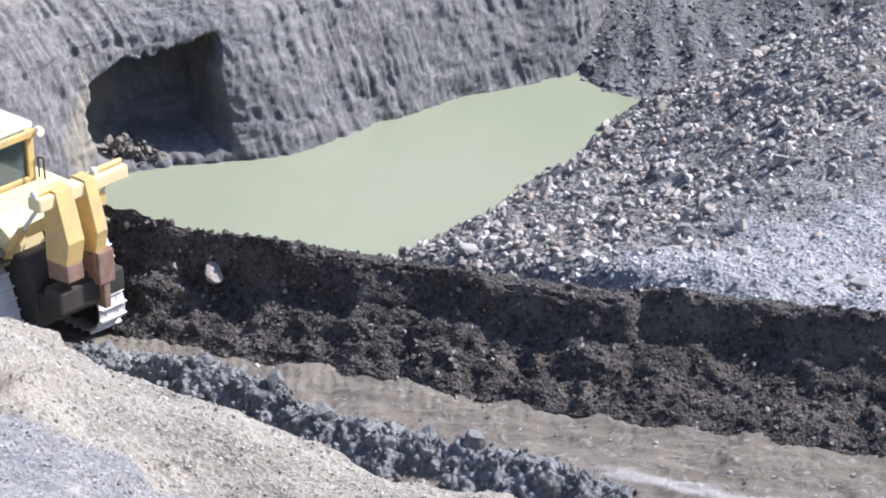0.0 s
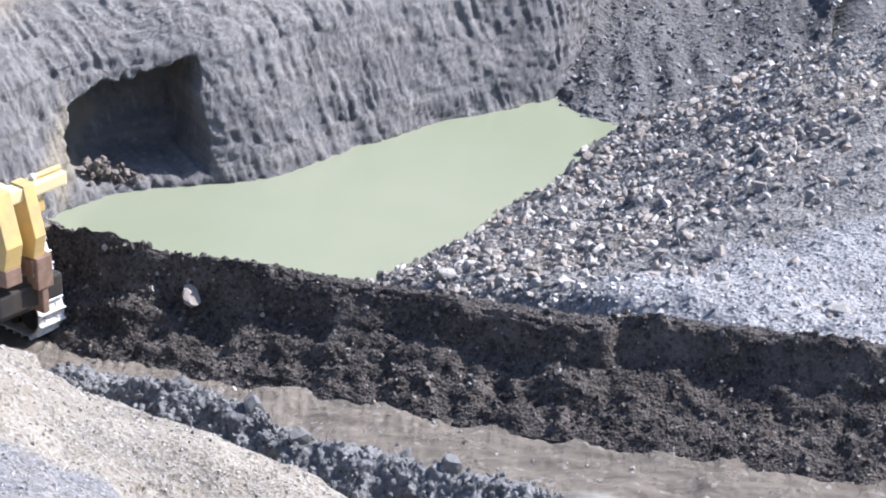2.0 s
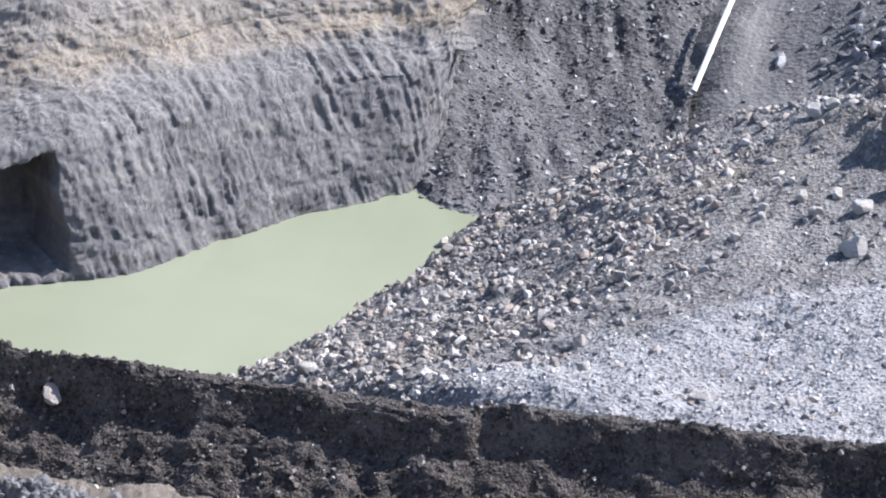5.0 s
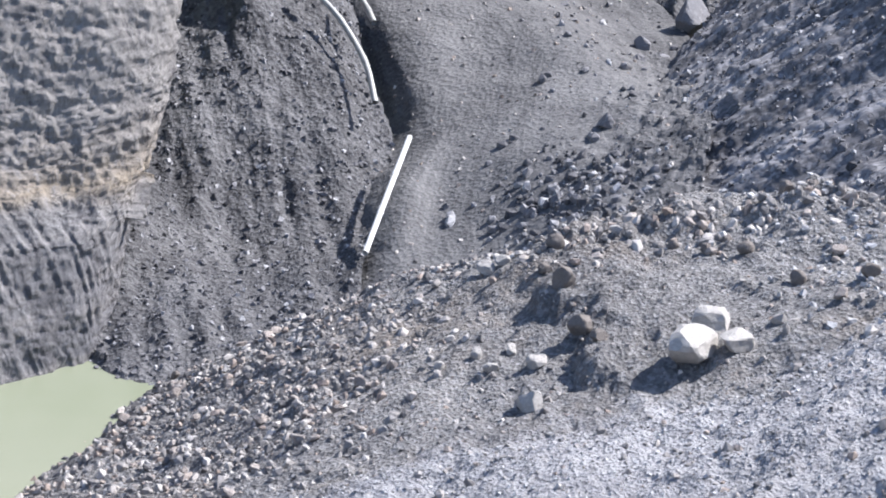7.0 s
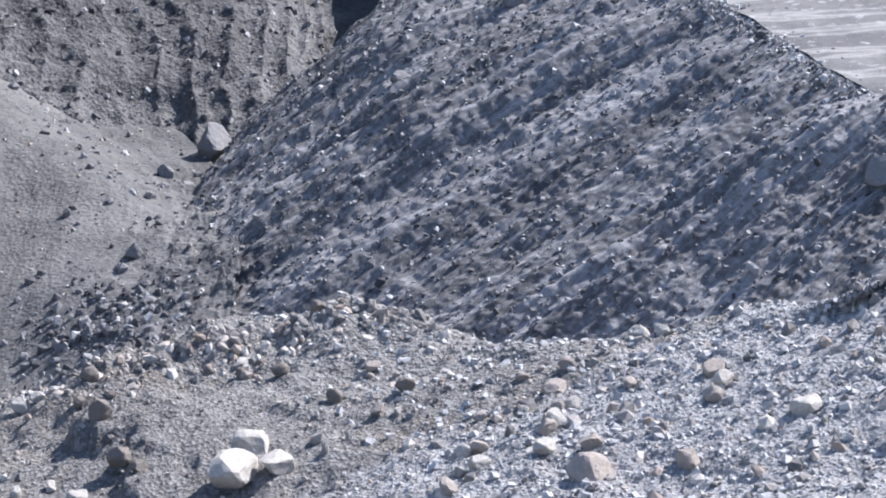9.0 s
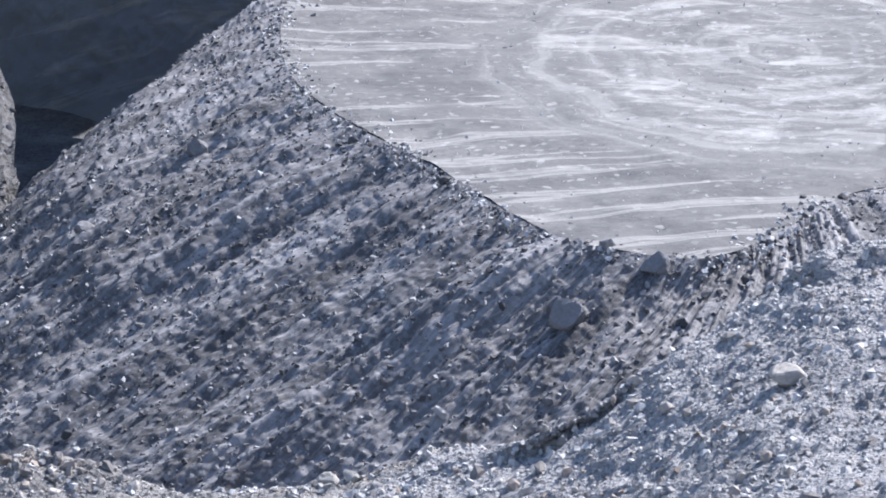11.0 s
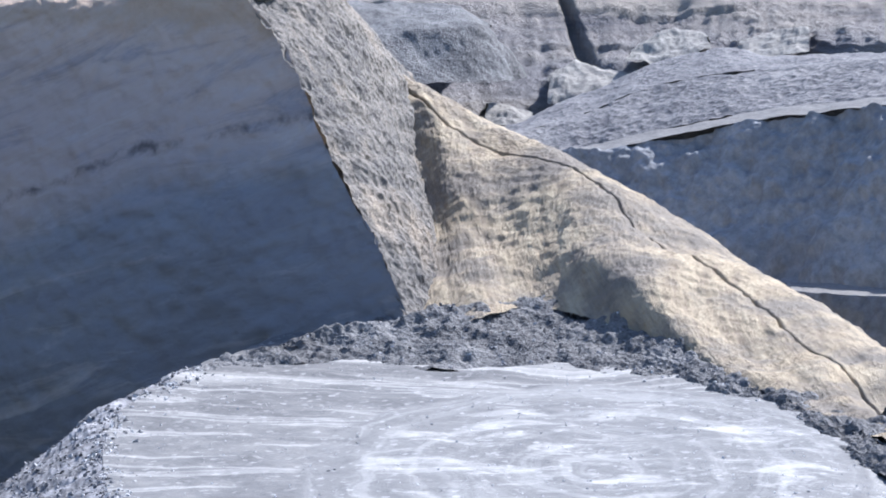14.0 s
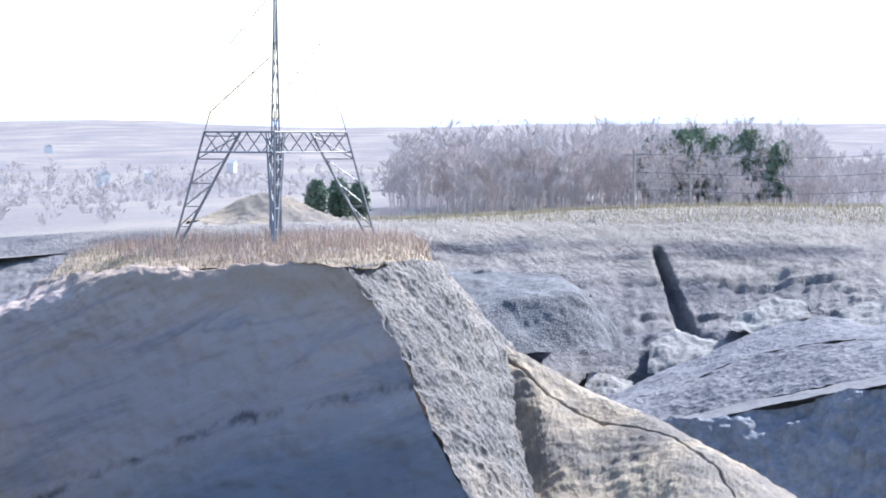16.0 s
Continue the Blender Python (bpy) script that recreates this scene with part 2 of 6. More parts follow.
def strata_mat(name, tan_from, tan_to, dip=0.03, light=1.0, tip=-0.05):
    """Cut rock face in dipping beds: blue-grey shale below, a tan bed, grey shale over it."""
    k = Mat(name, 0.85)
    # dip along the face
    x, y, z = k.xyz()
    wob = k.math("MULTIPLY", k.math("SUBTRACT", k.noise(0.2, 6, 0.7), 0.5), 2.2)
    h = k.math("ADD", k.math("ADD", z, k.math("MULTIPLY", x, dip)), wob)
    u = k.math("DIVIDE", k.math("ADD", h, 10.0), 24.0)
    a, b = (tan_from + 10) / 24, (tan_to + 10) / 24
    grey, blue, tan = (0.235, 0.24, 0.248), (0.165, 0.172, 0.19), (0.33, 0.29, 0.232)
    base = k.ramp(u, [(0.0, (0.12, 0.12, 0.13)), (0.1, blue), (a - 0.09, (0.195, 0.2, 0.215)), (a - 0.02, grey), (a + 0.01, tan), (b - 0.03, (0.3, 0.275, 0.24)), (b + 0.03, (0.27, 0.268, 0.264)), (1.0, (0.27, 0.26, 0.25))])
    bed = k.n("ShaderNodeCombineXYZ", X=k.math("MULTIPLY", x, 0.08), Y=k.math("MULTIPLY", y, 0.08), Z=k.math("MULTIPLY", k.math("ADD", z, k.math("MULTIPLY", x, tip)), 2.2)).outputs[0]
    thin = k.noise(1.0, 6, 0.68, bed, 0.4)
    base = k.mix(k.ramp(thin, [(0.46, 0.0), (0.62, 0.5)]), base, (0.28, 0.277, 0.275))
    stroke = k.noise(3.0, 5, 0.7, k.scaled(1, 1, 0.22))
    base = k.mix(k.ramp(stroke, [(0.54, 0.0), (0.68, 0.7)]), base, (0.36, 0.36, 0.365))
    base = k.mix(k.ramp(stroke, [(0.3, 0.75), (0.44, 0.0)]), base, (0.075, 0.077, 0.088))
    base = k.mix(k.ramp(k.noise(0.8, 6, 0.7), [(0.33, 0.6), (0.5, 0.0)]), base, (0.09, 0.09, 0.1))
    base = k.mix(1.0, base, (light, light * 0.96, light * 0.93), "MULTIPLY")
    # weathered tan pillar beside the old mine entry
    near = k.math("ADD", k.math("ABSOLUTE", k.math("ADD", x, 10.25)), k.math("MULTIPLY", k.math("ABSOLUTE", k.math("ADD", z, 6.6)), 0.35))
    near = k.math("ADD", near, k.math("MULTIPLY", k.math("SUBTRACT", k.noise(1.2, 5, 0.7), 0.5), 0.9))
    base = k.mix(k.ramp(near, [(0.35, 0.8), (0.7, 0.0)]), base, (0.34, 0.3, 0.24))
    nrm = k.bump(thin, 0.12, 0.6)
    nrm = k.bump(k.noise(3.4, 8, 0.72, k.scaled(1, 1, 0.28)), 0.16, 1.0, nrm)
    return k.done(base, nrm)


M_CLIFF = strata_mat("layered_cut_rock", -3.1, -1.9)


def water_mat():
    k = Mat("silty_green_water", 0.14, spec=0.4)
    base = k.ramp(k.noise(0.06, 4, 0.6, k.scaled(1, 1.6, 1, 0, 0, 30)), [(0.3, (0.235, 0.262, 0.18)), (0.7, (0.272, 0.292, 0.215))])
    return k.done(base, k.bump(k.noise(2.5, 3, 0.6, k.scaled(1, 2.5, 1, 0, 0, 20)), 0.01, 0.25))


M_WATER = water_mat()


def rock_mat(name, stops, mapping=0.0):
    """Loose stones, each of its own tone."""
    k = Mat(name, 0.85)
    isl = k.t.nodes.new("ShaderNodeNewGeometry").outputs["Random Per Island"]
    base = k.ramp(isl, stops)
    base = k.mix(0.5, base, k.ramp(k.noise(5, 5, 0.7), [(0.25, 0.3), (0.75, 0.8)]), "OVERLAY")
    return k.done(base, k.bump(k.noise(8, 6, 0.7), 0.04, 0.8))


M_STONE = rock_mat("pale_grey_stones", [(0.0, (0.12, 0.117, 0.12)), (0.3, (0.24, 0.228, 0.22)), (0.55, (0.34, 0.322, 0.308)), (0.7, (0.29, 0.235, 0.2)), (0.85, (0.44, 0.415, 0.39)), (1.0, (0.54, 0.51, 0.485))])
M_PALESTONE = rock_mat("pale_gravel_stones", [(0.0, (0.2, 0.2, 0.21)), (0.3, (0.36, 0.36, 0.37)), (1.0, (0.52, 0.52, 0.53))])
M_DARKSTONE = rock_mat("dark_shale_stones", [(0.0, (0.06, 0.06, 0.066)), (0.4, (0.13, 0.13, 0.14)), (0.8, (0.24, 0.24, 0.255)), (1.0, (0.42, 0.42, 0.43))])
M_CLOD = rock_mat("dark_soil_clods", [(0.0, (0.022, 0.02, 0.02)), (0.5, (0.062, 0.054, 0.05)), (0.85, (0.13, 0.115, 0.105)), (1.0, (0.32, 0.3, 0.28))])
M_BLUECLOD = rock_mat("blue_grey_clods", [(0.0, (0.1, 0.102, 0.107)), (0.7, (0.17, 0.171, 0.174)), (1.0, (0.27, 0.265, 0.258))])
M_BOULDER = rock_mat("white_boulder_rock", [(0.0, (0.3, 0.283, 0.265)), (1.0, (0.46, 0.44, 0.415))])

# ---- mesh helpers ----
RNG = np.random.default_rng(7)


def vnoise(p, seed=0):
    """Smooth value noise in -1..1 at the rows of p."""
    i = np.floor(p).astype(np.int64)
    f = p - i
    f = f * f * f * (f * (f * 6 - 15) + 10)
    out = 0
    for dx in (0, 1):
        for dy in (0, 1):
            for dz in (0, 1):
                h = (i[:, 0] + dx) * 73856093 ^ (i[:, 1] + dy) * 19349663 ^ (i[:, 2] + dz) * 83492791 ^ seed * 2654435
                h = (h ^ (h >> 13)) * 1274126177 & 0x7FFFFFFF
                h = ((h ^ (h >> 16)) & 0xFFFF) / 32767.5 - 1
                w = (f[:, 0] if dx else 1 - f[:, 0]) * (f[:, 1] if dy else 1 - f[:, 1]) * (f[:, 2] if dz else 1 - f[:, 2])
                out = out + h * w
    return out


def fbm(p, scale, octaves=5, gain=0.5, seed=0, ridged=False):
    p = np.asarray(p) * scale
    out, amp = 0, 1.0
    for o in range(octaves):
        v = vnoise(p, seed + o)
        out = out + amp * (1 - 2 * np.abs(v) if ridged else v)
        p = p * 2.03 + 17.1
        amp *= gain
    return out


def resample(pts, n, even=True):
    """A smooth curve through the points, in n steps: equal ones, or as many to each stretch between two points."""
    p = np.array(pts, float)
    if len(p) > 2:
        q = np.vstack([2 * p[0] - p[1], p, 2 * p[-1] - p[-2]])
        s = np.linspace(0, 1, 9)[:-1, None]
        fine = [0.5 * (2 * b + (c - a) * s + (2 * a - 5 * b + 4 * c - d) * s**2 + (3 * b - a - 3 * c + d) * s**3)
                for a, b, c, d in zip(q, q[1:], q[2:], q[3:])]
        p = np.vstack(fine + [p[-1:]])
    d = np.concatenate([[0], np.cumsum(np.linalg.norm(np.diff(p, axis=0), axis=1))]) if even else np.arange(len(p), dtype=float)
    s = np.linspace(0, d[-1], n)
    return np.stack([np.interp(s, d, p[:, k]) for k in range(3)], 1)


def normals(g):
    a, b = np.gradient(g, axis=0), np.gradient(g, axis=1)
    n = np.cross(b, a)
    n /= np.linalg.norm(n, axis=2, keepdims=True) + 1e-9
    return n


def mesh_from(name, verts, quads, material, smooth=True):
    me = bpy.data.meshes.new(name)
    me.from_pydata(np.asarray(verts).tolist(), [], quads.tolist() if hasattr(quads, "tolist") else quads)
    me.materials.append(material)
    if smooth:
        me.shade_smooth()
    me.update()
    return me


SURF = {}


def loft(name, rows, nu, nv, material, shape=None, label="", category="", kind="structure", smooth=True, linear=False, even=True):
    """Ground or wall through the curves given, from the first to the last, roughened by shape(points, normals, u, v) -> offsets."""
    curves = [resample(r, nu, even) for r in rows]
    stack = np.stack(curves)                                    # rows, nu, 3
    k = len(rows)
    pos = np.linspace(0, k - 1, nv)
    g = np.empty((nv, nu, 3))
    for j, s in enumerate(pos):
        i = min(int(s), k - 2)
        w = s - i
        if linear or k == 2:
            g[j] = stack[i] * (1 - w) + stack[i + 1] * w
        else:
            a, b, c, d = stack[max(i - 1, 0)], stack[i], stack[i + 1], stack[min(i + 2, k - 1)]
            g[j] = 0.5 * (2 * b + (c - a) * w + (2 * a - 5 * b + 4 * c - d) * w**2 + (3 * b - a - 3 * c + d) * w**3)
    n = normals(g)
    n *= np.sign(n[..., 2:3] + 0.35 * -n[..., 1:2] + 1e-6)
    if shape:
        u, v = np.meshgrid(np.linspace(0, 1, nu), np.linspace(0, k - 1, nv))
        off = shape(g.reshape(-1, 3), n.reshape(-1, 3), u.ravel(), v.ravel())
        g = g + off.reshape(nv, nu, 3)
    idx = np.arange(nu * nv).reshape(nv, nu)
    q = np.stack([idx[:-1, :-1], idx[:-1, 1:], idx[1:, 1:], idx[1:, :-1]], -1).reshape(-1, 4)
    m = normals(g)
    if m[..., 2].mean() < 0:
        q = q[:, ::-1]
    ob = new(name, mesh_from(name, g.reshape(-1, 3), q, material, smooth))
    uu, vv = np.meshgrid(np.linspace(0, 1, nu), np.linspace(0, k - 1, nv))
    flow = ob.data.attributes.new("flow", "FLOAT_VECTOR", "POINT")
    flow.data.foreach_set("vector", np.stack([uu.ravel(), vv.ravel(), 0 * uu.ravel()], 1).astype(np.float32).ravel())
    tagged(ob, label, category, kind=kind)
    SURF[name] = (g, n)
    return ob


def rough(amount, scale, octaves=5, gain=0.55, seed=0, up=False, ridged=False):
    def f(p, n, u, v):
        h = fbm(p, scale, octaves, gain, seed, ridged)[:, None] * amount
        return h * (np.array([0, 0, 1.0]) if up else n)
    return f


def both(*fs):
    return lambda p, n, u, v: sum(f(p, n, u, v) for f in fs)


def rock_shapes(count=8, seed=3, sub=1, squash=0.7):
    """Angular stones: icospheres cut by a few planes."""
    rng = np.random.default_rng(seed)
    out = []
    for _ in range(count):
        bm = bmesh.new()
        bmesh.ops.create_icosphere(bm, subdivisions=sub, radius=1)
        v = np.array([x.co for x in bm.verts])
        fc = np.array([[x.index for x in f.verts] for f in bm.faces])
        bm.free()
        for _ in range(7):
            d = rng.normal(size=3)
            d /= np.linalg.norm(d)
            c = rng.uniform(0.45, 0.8)
            over = np.maximum(v @ d - c, 0)
            v = v - over[:, None] * d
        v = v * rng.uniform(0.75, 1.25, 3) * (1, 1, squash) + rng.normal(size=v.shape) * 0.05
        out.append((v, fc))
    return out


ROCKS = rock_shapes()


def tiny_shapes(seed=9):
    rng = np.random.default_rng(seed)
    out = []
    for _ in range(6):
        bm = bmesh.new()
        bmesh.ops.create_cube(bm, size=1.5)
        bmesh.ops.triangulate(bm, faces=bm.faces)
        v = np.array([x.co for x in bm.verts])
        fc = np.array([[x.index for x in f.verts] for f in bm.faces])
        bm.free()
        out.append((v * rng.uniform(0.6, 1.2, 3) + rng.normal(size=v.shape) * 0.22, fc))
    return out


TINY = tiny_shapes()


def turns(n, rng, tilt=3.2):
    """n random turn matrices."""
    a, b, c = rng.uniform(0, 6.283, n), rng.uniform(-tilt, tilt, n), rng.uniform(-tilt, tilt, n)
    ca, sa, cb, sb, cc, sc = np.cos(a), np.sin(a), np.cos(b), np.sin(b), np.cos(c), np.sin(c)
    o, l = np.zeros(n), np.ones(n)
    Z = np.stack([ca, -sa, o, sa, ca, o, o, o, l], 1).reshape(-1, 3, 3)
    X = np.stack([l, o, o, o, cb, -sb, o, sb, cb], 1).reshape(-1, 3, 3)
    Y = np.stack([cc, o, sc, o, l, o, -sc, o, cc], 1).reshape(-1, 3, 3)
    return Z @ X @ Y


def spots(surf, n, rng, weight=None):
    """n random places on a lofted surface, with its normals; weight(points) in 0..1 thins them."""
    g, nm = SURF[surf]
    nv, nu = g.shape[:2]
    area = np.linalg.norm(np.cross(g[1:, :-1] - g[:-1, :-1], g[:-1, 1:] - g[:-1, :-1]), axis=2)
    if weight is not None:
        mid = (g[1:, 1:] + g[:-1, :-1]) / 2
        area = area * weight(mid.reshape(-1, 3)).reshape(area.shape)
    p = area.ravel() / area.sum()
    k = rng.choice(len(p), n, p=p)
    j, i = k // (nu - 1), k % (nu - 1)
    a, b = rng.random(n)[:, None], rng.random(n)[:, None]
    pos = (g[j, i] * (1 - a) + g[j, i + 1] * a) * (1 - b) + (g[j + 1, i] * (1 - a) + g[j + 1, i + 1] * a) * b
    return pos, nm[j, i]


def scatter(name, surf, n, sizes, material, shapes, label, seed=1, weight=None, sink=0.25, category="stones", smooth=False):
    """Loose stones on a surface, as one uncountable stuff; sizes = (smallest, largest, power)."""
    rng = np.random.default_rng(seed)
    pos, _ = spots(surf, n, rng, weight)
    lo, hi, pw = sizes
    r = lo + (hi - lo) * rng.random(n) ** pw
    return pile(name, pos - np.array([0, 0, 1.0]) * (r * (sink - 0.3))[:, None], r, material, shapes, label, rng, category, smooth)


def pile(name, pos, r, material, shapes, label, rng, category="stones", smooth=False):
    n = len(pos)
    R = turns(n, rng)
    which = rng.integers(0, len(shapes), n)
    V, F, base = [], [], 0
    for s, (v, fc) in enumerate(shapes):
        sel = np.where(which == s)[0]
        if not len(sel):
            continue
        vv = np.einsum("nij,kj->nki", R[sel], v) * r[sel][:, None, None] + pos[sel][:, None]
        V.append(vv.reshape(-1, 3))
        F.append((fc[None] + (np.arange(len(sel)) * len(v))[:, None, None] + base).reshape(-1, 3))
        base += len(sel) * len(v)
    ob = new(name, mesh_from(name, np.vstack(V), np.vstack(F), material, smooth))
    return tagged(ob, label, category, kind="stuff")


def part(name, bm, material, parent, label=""):
    """Link a bmesh as one mesh object under a thing or a part."""
    me = bpy.data.meshes.new(name)
    bm.to_mesh(me)
    bm.free()
    me.materials.append(material)
    ob = new(name, me)
    ob.parent = parent
    if label:
        ob["label"] = label
    return ob


def thing(name, label, category, m=None, group="", kind=""):
    ob = new(name)
    if m is not None:
        ob.matrix_basis = m
    return tagged(ob, label, category, group, kind)


def box(bm, lo, hi, bevel=0.0, m=None):
    lo, hi = Vector(lo), Vector(hi)
    made = bmesh.ops.create_cube(bm, size=1, matrix=Matrix.Translation((lo + hi) / 2) @ Matrix.Diagonal((*(hi - lo), 1)))
    if bevel:
        es = list({e for v in made["verts"] for e in v.link_edges})
        made = bmesh.ops.bevel(bm, geom=es, offset=bevel, segments=2, affect="EDGES", profile=0.6)
    if m is not None:
        bmesh.ops.transform(bm, matrix=m, verts=made["verts"])
    return made["verts"]


def rod(bm, a, b, r, r2=None, seg=10):
    a, b = Vector(a), Vector(b)
    d = b - a
    m = Matrix.Translation((a + b) / 2) @ d.to_track_quat("Z", "Y").to_matrix().to_4x4()
    return bmesh.ops.create_cone(bm, cap_ends=True, segments=seg, radius1=r, radius2=r if r2 is None else r2, depth=d.length, matrix=m)["verts"]


def prism(bm, outline, y0, y1, bevel=0.0):
    """A plate: the outline in x and z, between two y."""
    f = bm.faces.new([bm.verts.new((x, y0, z)) for x, z in outline])
    made = bmesh.ops.extrude_face_region(bm, geom=[f])
    vs = [g for g in made["geom"] if isinstance(g, bmesh.types.BMVert)]
    bmesh.ops.translate(bm, verts=vs, vec=(0, y1 - y0, 0))
    bmesh.ops.recalc_face_normals(bm, faces=bm.faces)
    if bevel:
        es = list({e for v in vs + list(f.verts) for e in v.link_edges})
        bmesh.ops.bevel(bm, geom=es, offset=bevel, segments=2, affect="EDGES", profile=0.6)


# ---- the pit: near side ----
WATER_Z = -8.0

# bank under the camera and the spoil slope at its foot
loft("near_bank", [
    [(-40, -12, 26.6), (0, -12, 26.6), (62, -16, 26.6)],
    [(-40, 0.6, 26.4), (0, 0.9, 26.4), (60, -7, 26.4)],
    [(-38, 9, 13), (0, 10, 12), (58, 2, 14)],
    [(-35, 33, 7.4), (-9.16, 39.96, 5.51), (-5.24, 41.67, 3.65), (-0.88, 43.49, 2.03), (8, 42, 1.0), (30, 36, 3.0), (50, 25, 9)],
    [(-34, 38, 5.5), (-10.24, 45.87, 4.76), (-7.65, 46.88, 3.36), (-5.32, 47.20, 2.19), (-3.22, 47.39, 1.06), (9, 46, 0.0), (33, 39, 3.0), (54, 27, 9)],
    [(-33, 43, 4.5), (-10.96, 49.81, 4.33), (-8.14, 50.85, 3.18), (-6.78, 51.05, 2.21), (-4.87, 50.26, 1.63), (-2.38, 49.54, 0.93), (0.48, 48.60, 0.28), (12, 47, -0.3), (36, 41, 2.5), (57, 28, 8)],
    [(-32, 46, 0), (-11.56, 52.24, 2.45), (-8.99, 55.58, -0.30), (-5.39, 53.14, -0.30), (-1.82, 50.44, -0.30), (14, 48.5, -0.6), (38, 43, 0), (58, 30, 6)],
], 420, 220, M_BANK, both(rough(0.16, 0.5, 6, 0.6, 11), rough(0.05, 4.0, 3, 0.6, 5)), "steep bank of pale grey and tan spoil below the rim", "bank", linear=True)

# haul road on the bench
loft("haul_road", [
    [(-34, 52, -0.05), (-18, 50, -0.05), (0, 46.5, -0.05), (20, 43, -0.05), (40, 38.5, -0.05)],
    [(-26, 80, 0.02), (-12, 66, 0.02), (0, 57.0, 0.02), (20, 51, 0.02), (40, 46, 0.02)],
], 1500, 150, M_ROAD, both(rough(0.06, 1.3, 6, 0.62, 21, True),
                          lambda p, n, u, v: np.array([0, 0, 1.0]) * (0.03 * np.sin(u * 1800) * np.clip(0.5 + fbm(p, 0.8, 2, 0.5, 24), 0, 1) * (np.exp(-((v - 0.86) / 0.04) ** 2) + 0.6 * np.exp(-((v - 0.62) / 0.04) ** 2)) + 0.05 * fbm(np.stack([u * 14, v * 16, 0 * u], 1), 1.0, 3, 0.55, 23))[:, None]),
     "brown dirt haul road with crawler track marks", "road")

BERM_FOOT = [(-24, 75, 0), (-14, 64.6, 0), (-9.6, 60.0, 0), (-7.88, 57.26, 0.00), (-6.40, 56.18, 0.00), (-3.24, 54.74, 0.00), (0.67, 53.14, 0.00), (4.41, 51.78, 0.00), (8.21, 50.61, 0.00), (8.89, 50.42, 0.00), (25, 47.6, 0), (45, 42.5, 0)]
BERM_TOP = [(-22, 77, 1.6), (-12.6, 66.2, 1.6), (-9.2, 61.8, 1.6), (-8.37, 58.54, 1.60), (-6.85, 58.00, 1.65), (-4.30, 57.22, 1.75), (-3.01, 56.61, 1.70), (-0.95, 55.88, 1.70), (1.06, 54.90, 1.70), (3.57, 54.03, 1.70), (5.06, 53.46, 1.70), (3.74, 54.29, 1.70), (7.38, 53.18, 1.70), (12.58, 51.75, 1.70), (27, 49.6, 1.7), (46, 44.5, 1.7)]


def between(a, b, w, z, n=24):
    p = resample(a, n) * (1 - w) + resample(b, n) * w
    p[:, 2] = z
    return p


def raised(c, dx, dy, z):
    p = resample(c, 24)
    return np.stack([p[:, 0] + dx, p[:, 1] + dy, np.full(len(p), z)], 1)


def berm_shape(p, n, u, v):
    face = np.clip(v - 1.2, 0, 1) * np.clip(4.2 - v, 0, 1)
    top = np.clip(1 - np.abs(v - 4.4) / 1.2, 0, 1)
    spur = fbm(p * (1, 1, 0.3), 0.7, 3, 0.6, 31) * 0.2 * face
    fine = fbm(p, 2.2, 5, 0.65, 33) * (0.03 + 0.1 * np.clip(1 - np.abs(v - 1.6) / 1.5, 0, 1) + 0.03 * top)
    crest = top * (0.13 * fbm(p, 1.5, 4, 0.65, 37) + 0.32 * fbm(p, 0.45, 3, 0.6, 38))
    return n * (spur + fine)[:, None] + np.array([0, 0, 1.0]) * crest[:, None]


loft("berm", [
    raised(BERM_FOOT, -0.03, -0.1, -0.06),
    between(BERM_FOOT, BERM_TOP, 0.1, 0.16),
    between(BERM_FOOT, BERM_TOP, 0.45, 0.45),
    between(BERM_FOOT, BERM_TOP, 0.78, 0.82),
    between(BERM_FOOT, BERM_TOP, 0.95, 1.56),
    between(BERM_FOOT, BERM_TOP, 1.02, 1.62),
    raised(BERM_TOP, 0.12, 0.45, 1.5),
    raised(BERM_TOP, 1.1, 4.0, -2.4),
    raised(BERM_TOP, 3.0, 14.0, -9.5),
], 1000, 150, M_SOIL, berm_shape, "long berm of dark damp soil beside the haul road", "berm", linear=True)

# windrow of blue-grey clods between road and bank
WINDROW = [(-7.51, 54.84, 0.20), (-5.09, 53.98, 0.25), (-3.38, 52.93, 0.30), (-2.47, 51.68, 0.30), (-0.33, 50.55, 0.30), (2.14, 49.31, 0.25), (3.34, 48.61, 0.15)]


def lowered(c, dx, dy, dz):
    return [(x + dx, y + dy, z + dz) for x, y, z in c]


loft("windrow", [lowered(WINDROW, -0.15, -0.75, -0.4), lowered(WINDROW, 0, -0.3, 0.02), lowered(WINDROW, 0, 0.1, 0.12), lowered(WINDROW, 0.15, 0.75, -0.4)],
     420, 36, rubble_mat("windrow_soil", (0.09, 0.092, 0.1), (0.15, 0.153, 0.162), (0.25, 0.25, 0.25), 7, 0.3, 0.05, 0.6),
     rough(0.17, 1.6, 6, 0.68, 41), "low windrow of blue-grey soil clods along the road", "windrow", linear=True)

# ---- the pond and the walls round it ----
loft("pit_floor", [[(-50, 66, -10), (130, 66, -10)], [(-50, 165, -10), (130, 165, -10)], [(-50, 275, -10), (200, 275, -10)]],
     60, 60, M_ENDWALL, rough(0.3, 0.2, 4, 0.5, 47, True), "dark grey broken floor of the pit", "pit floor")

def pond():
    bm = bmesh.new()
    vs = [bm.verts.new((x, y, WATER_Z)) for x, y in ((-46, 72), (30, 66), (36, 92), (20, 104), (-10, 112), (-46, 100))]
    bm.faces.new(vs)
    me = bpy.data.meshes.new("water")
    bm.to_mesh(me)
    bm.free()
    me.materials.append(M_WATER)
    tagged(new("water", me), "still pond of silty pale green water", "pond", kind="structure")


pond()

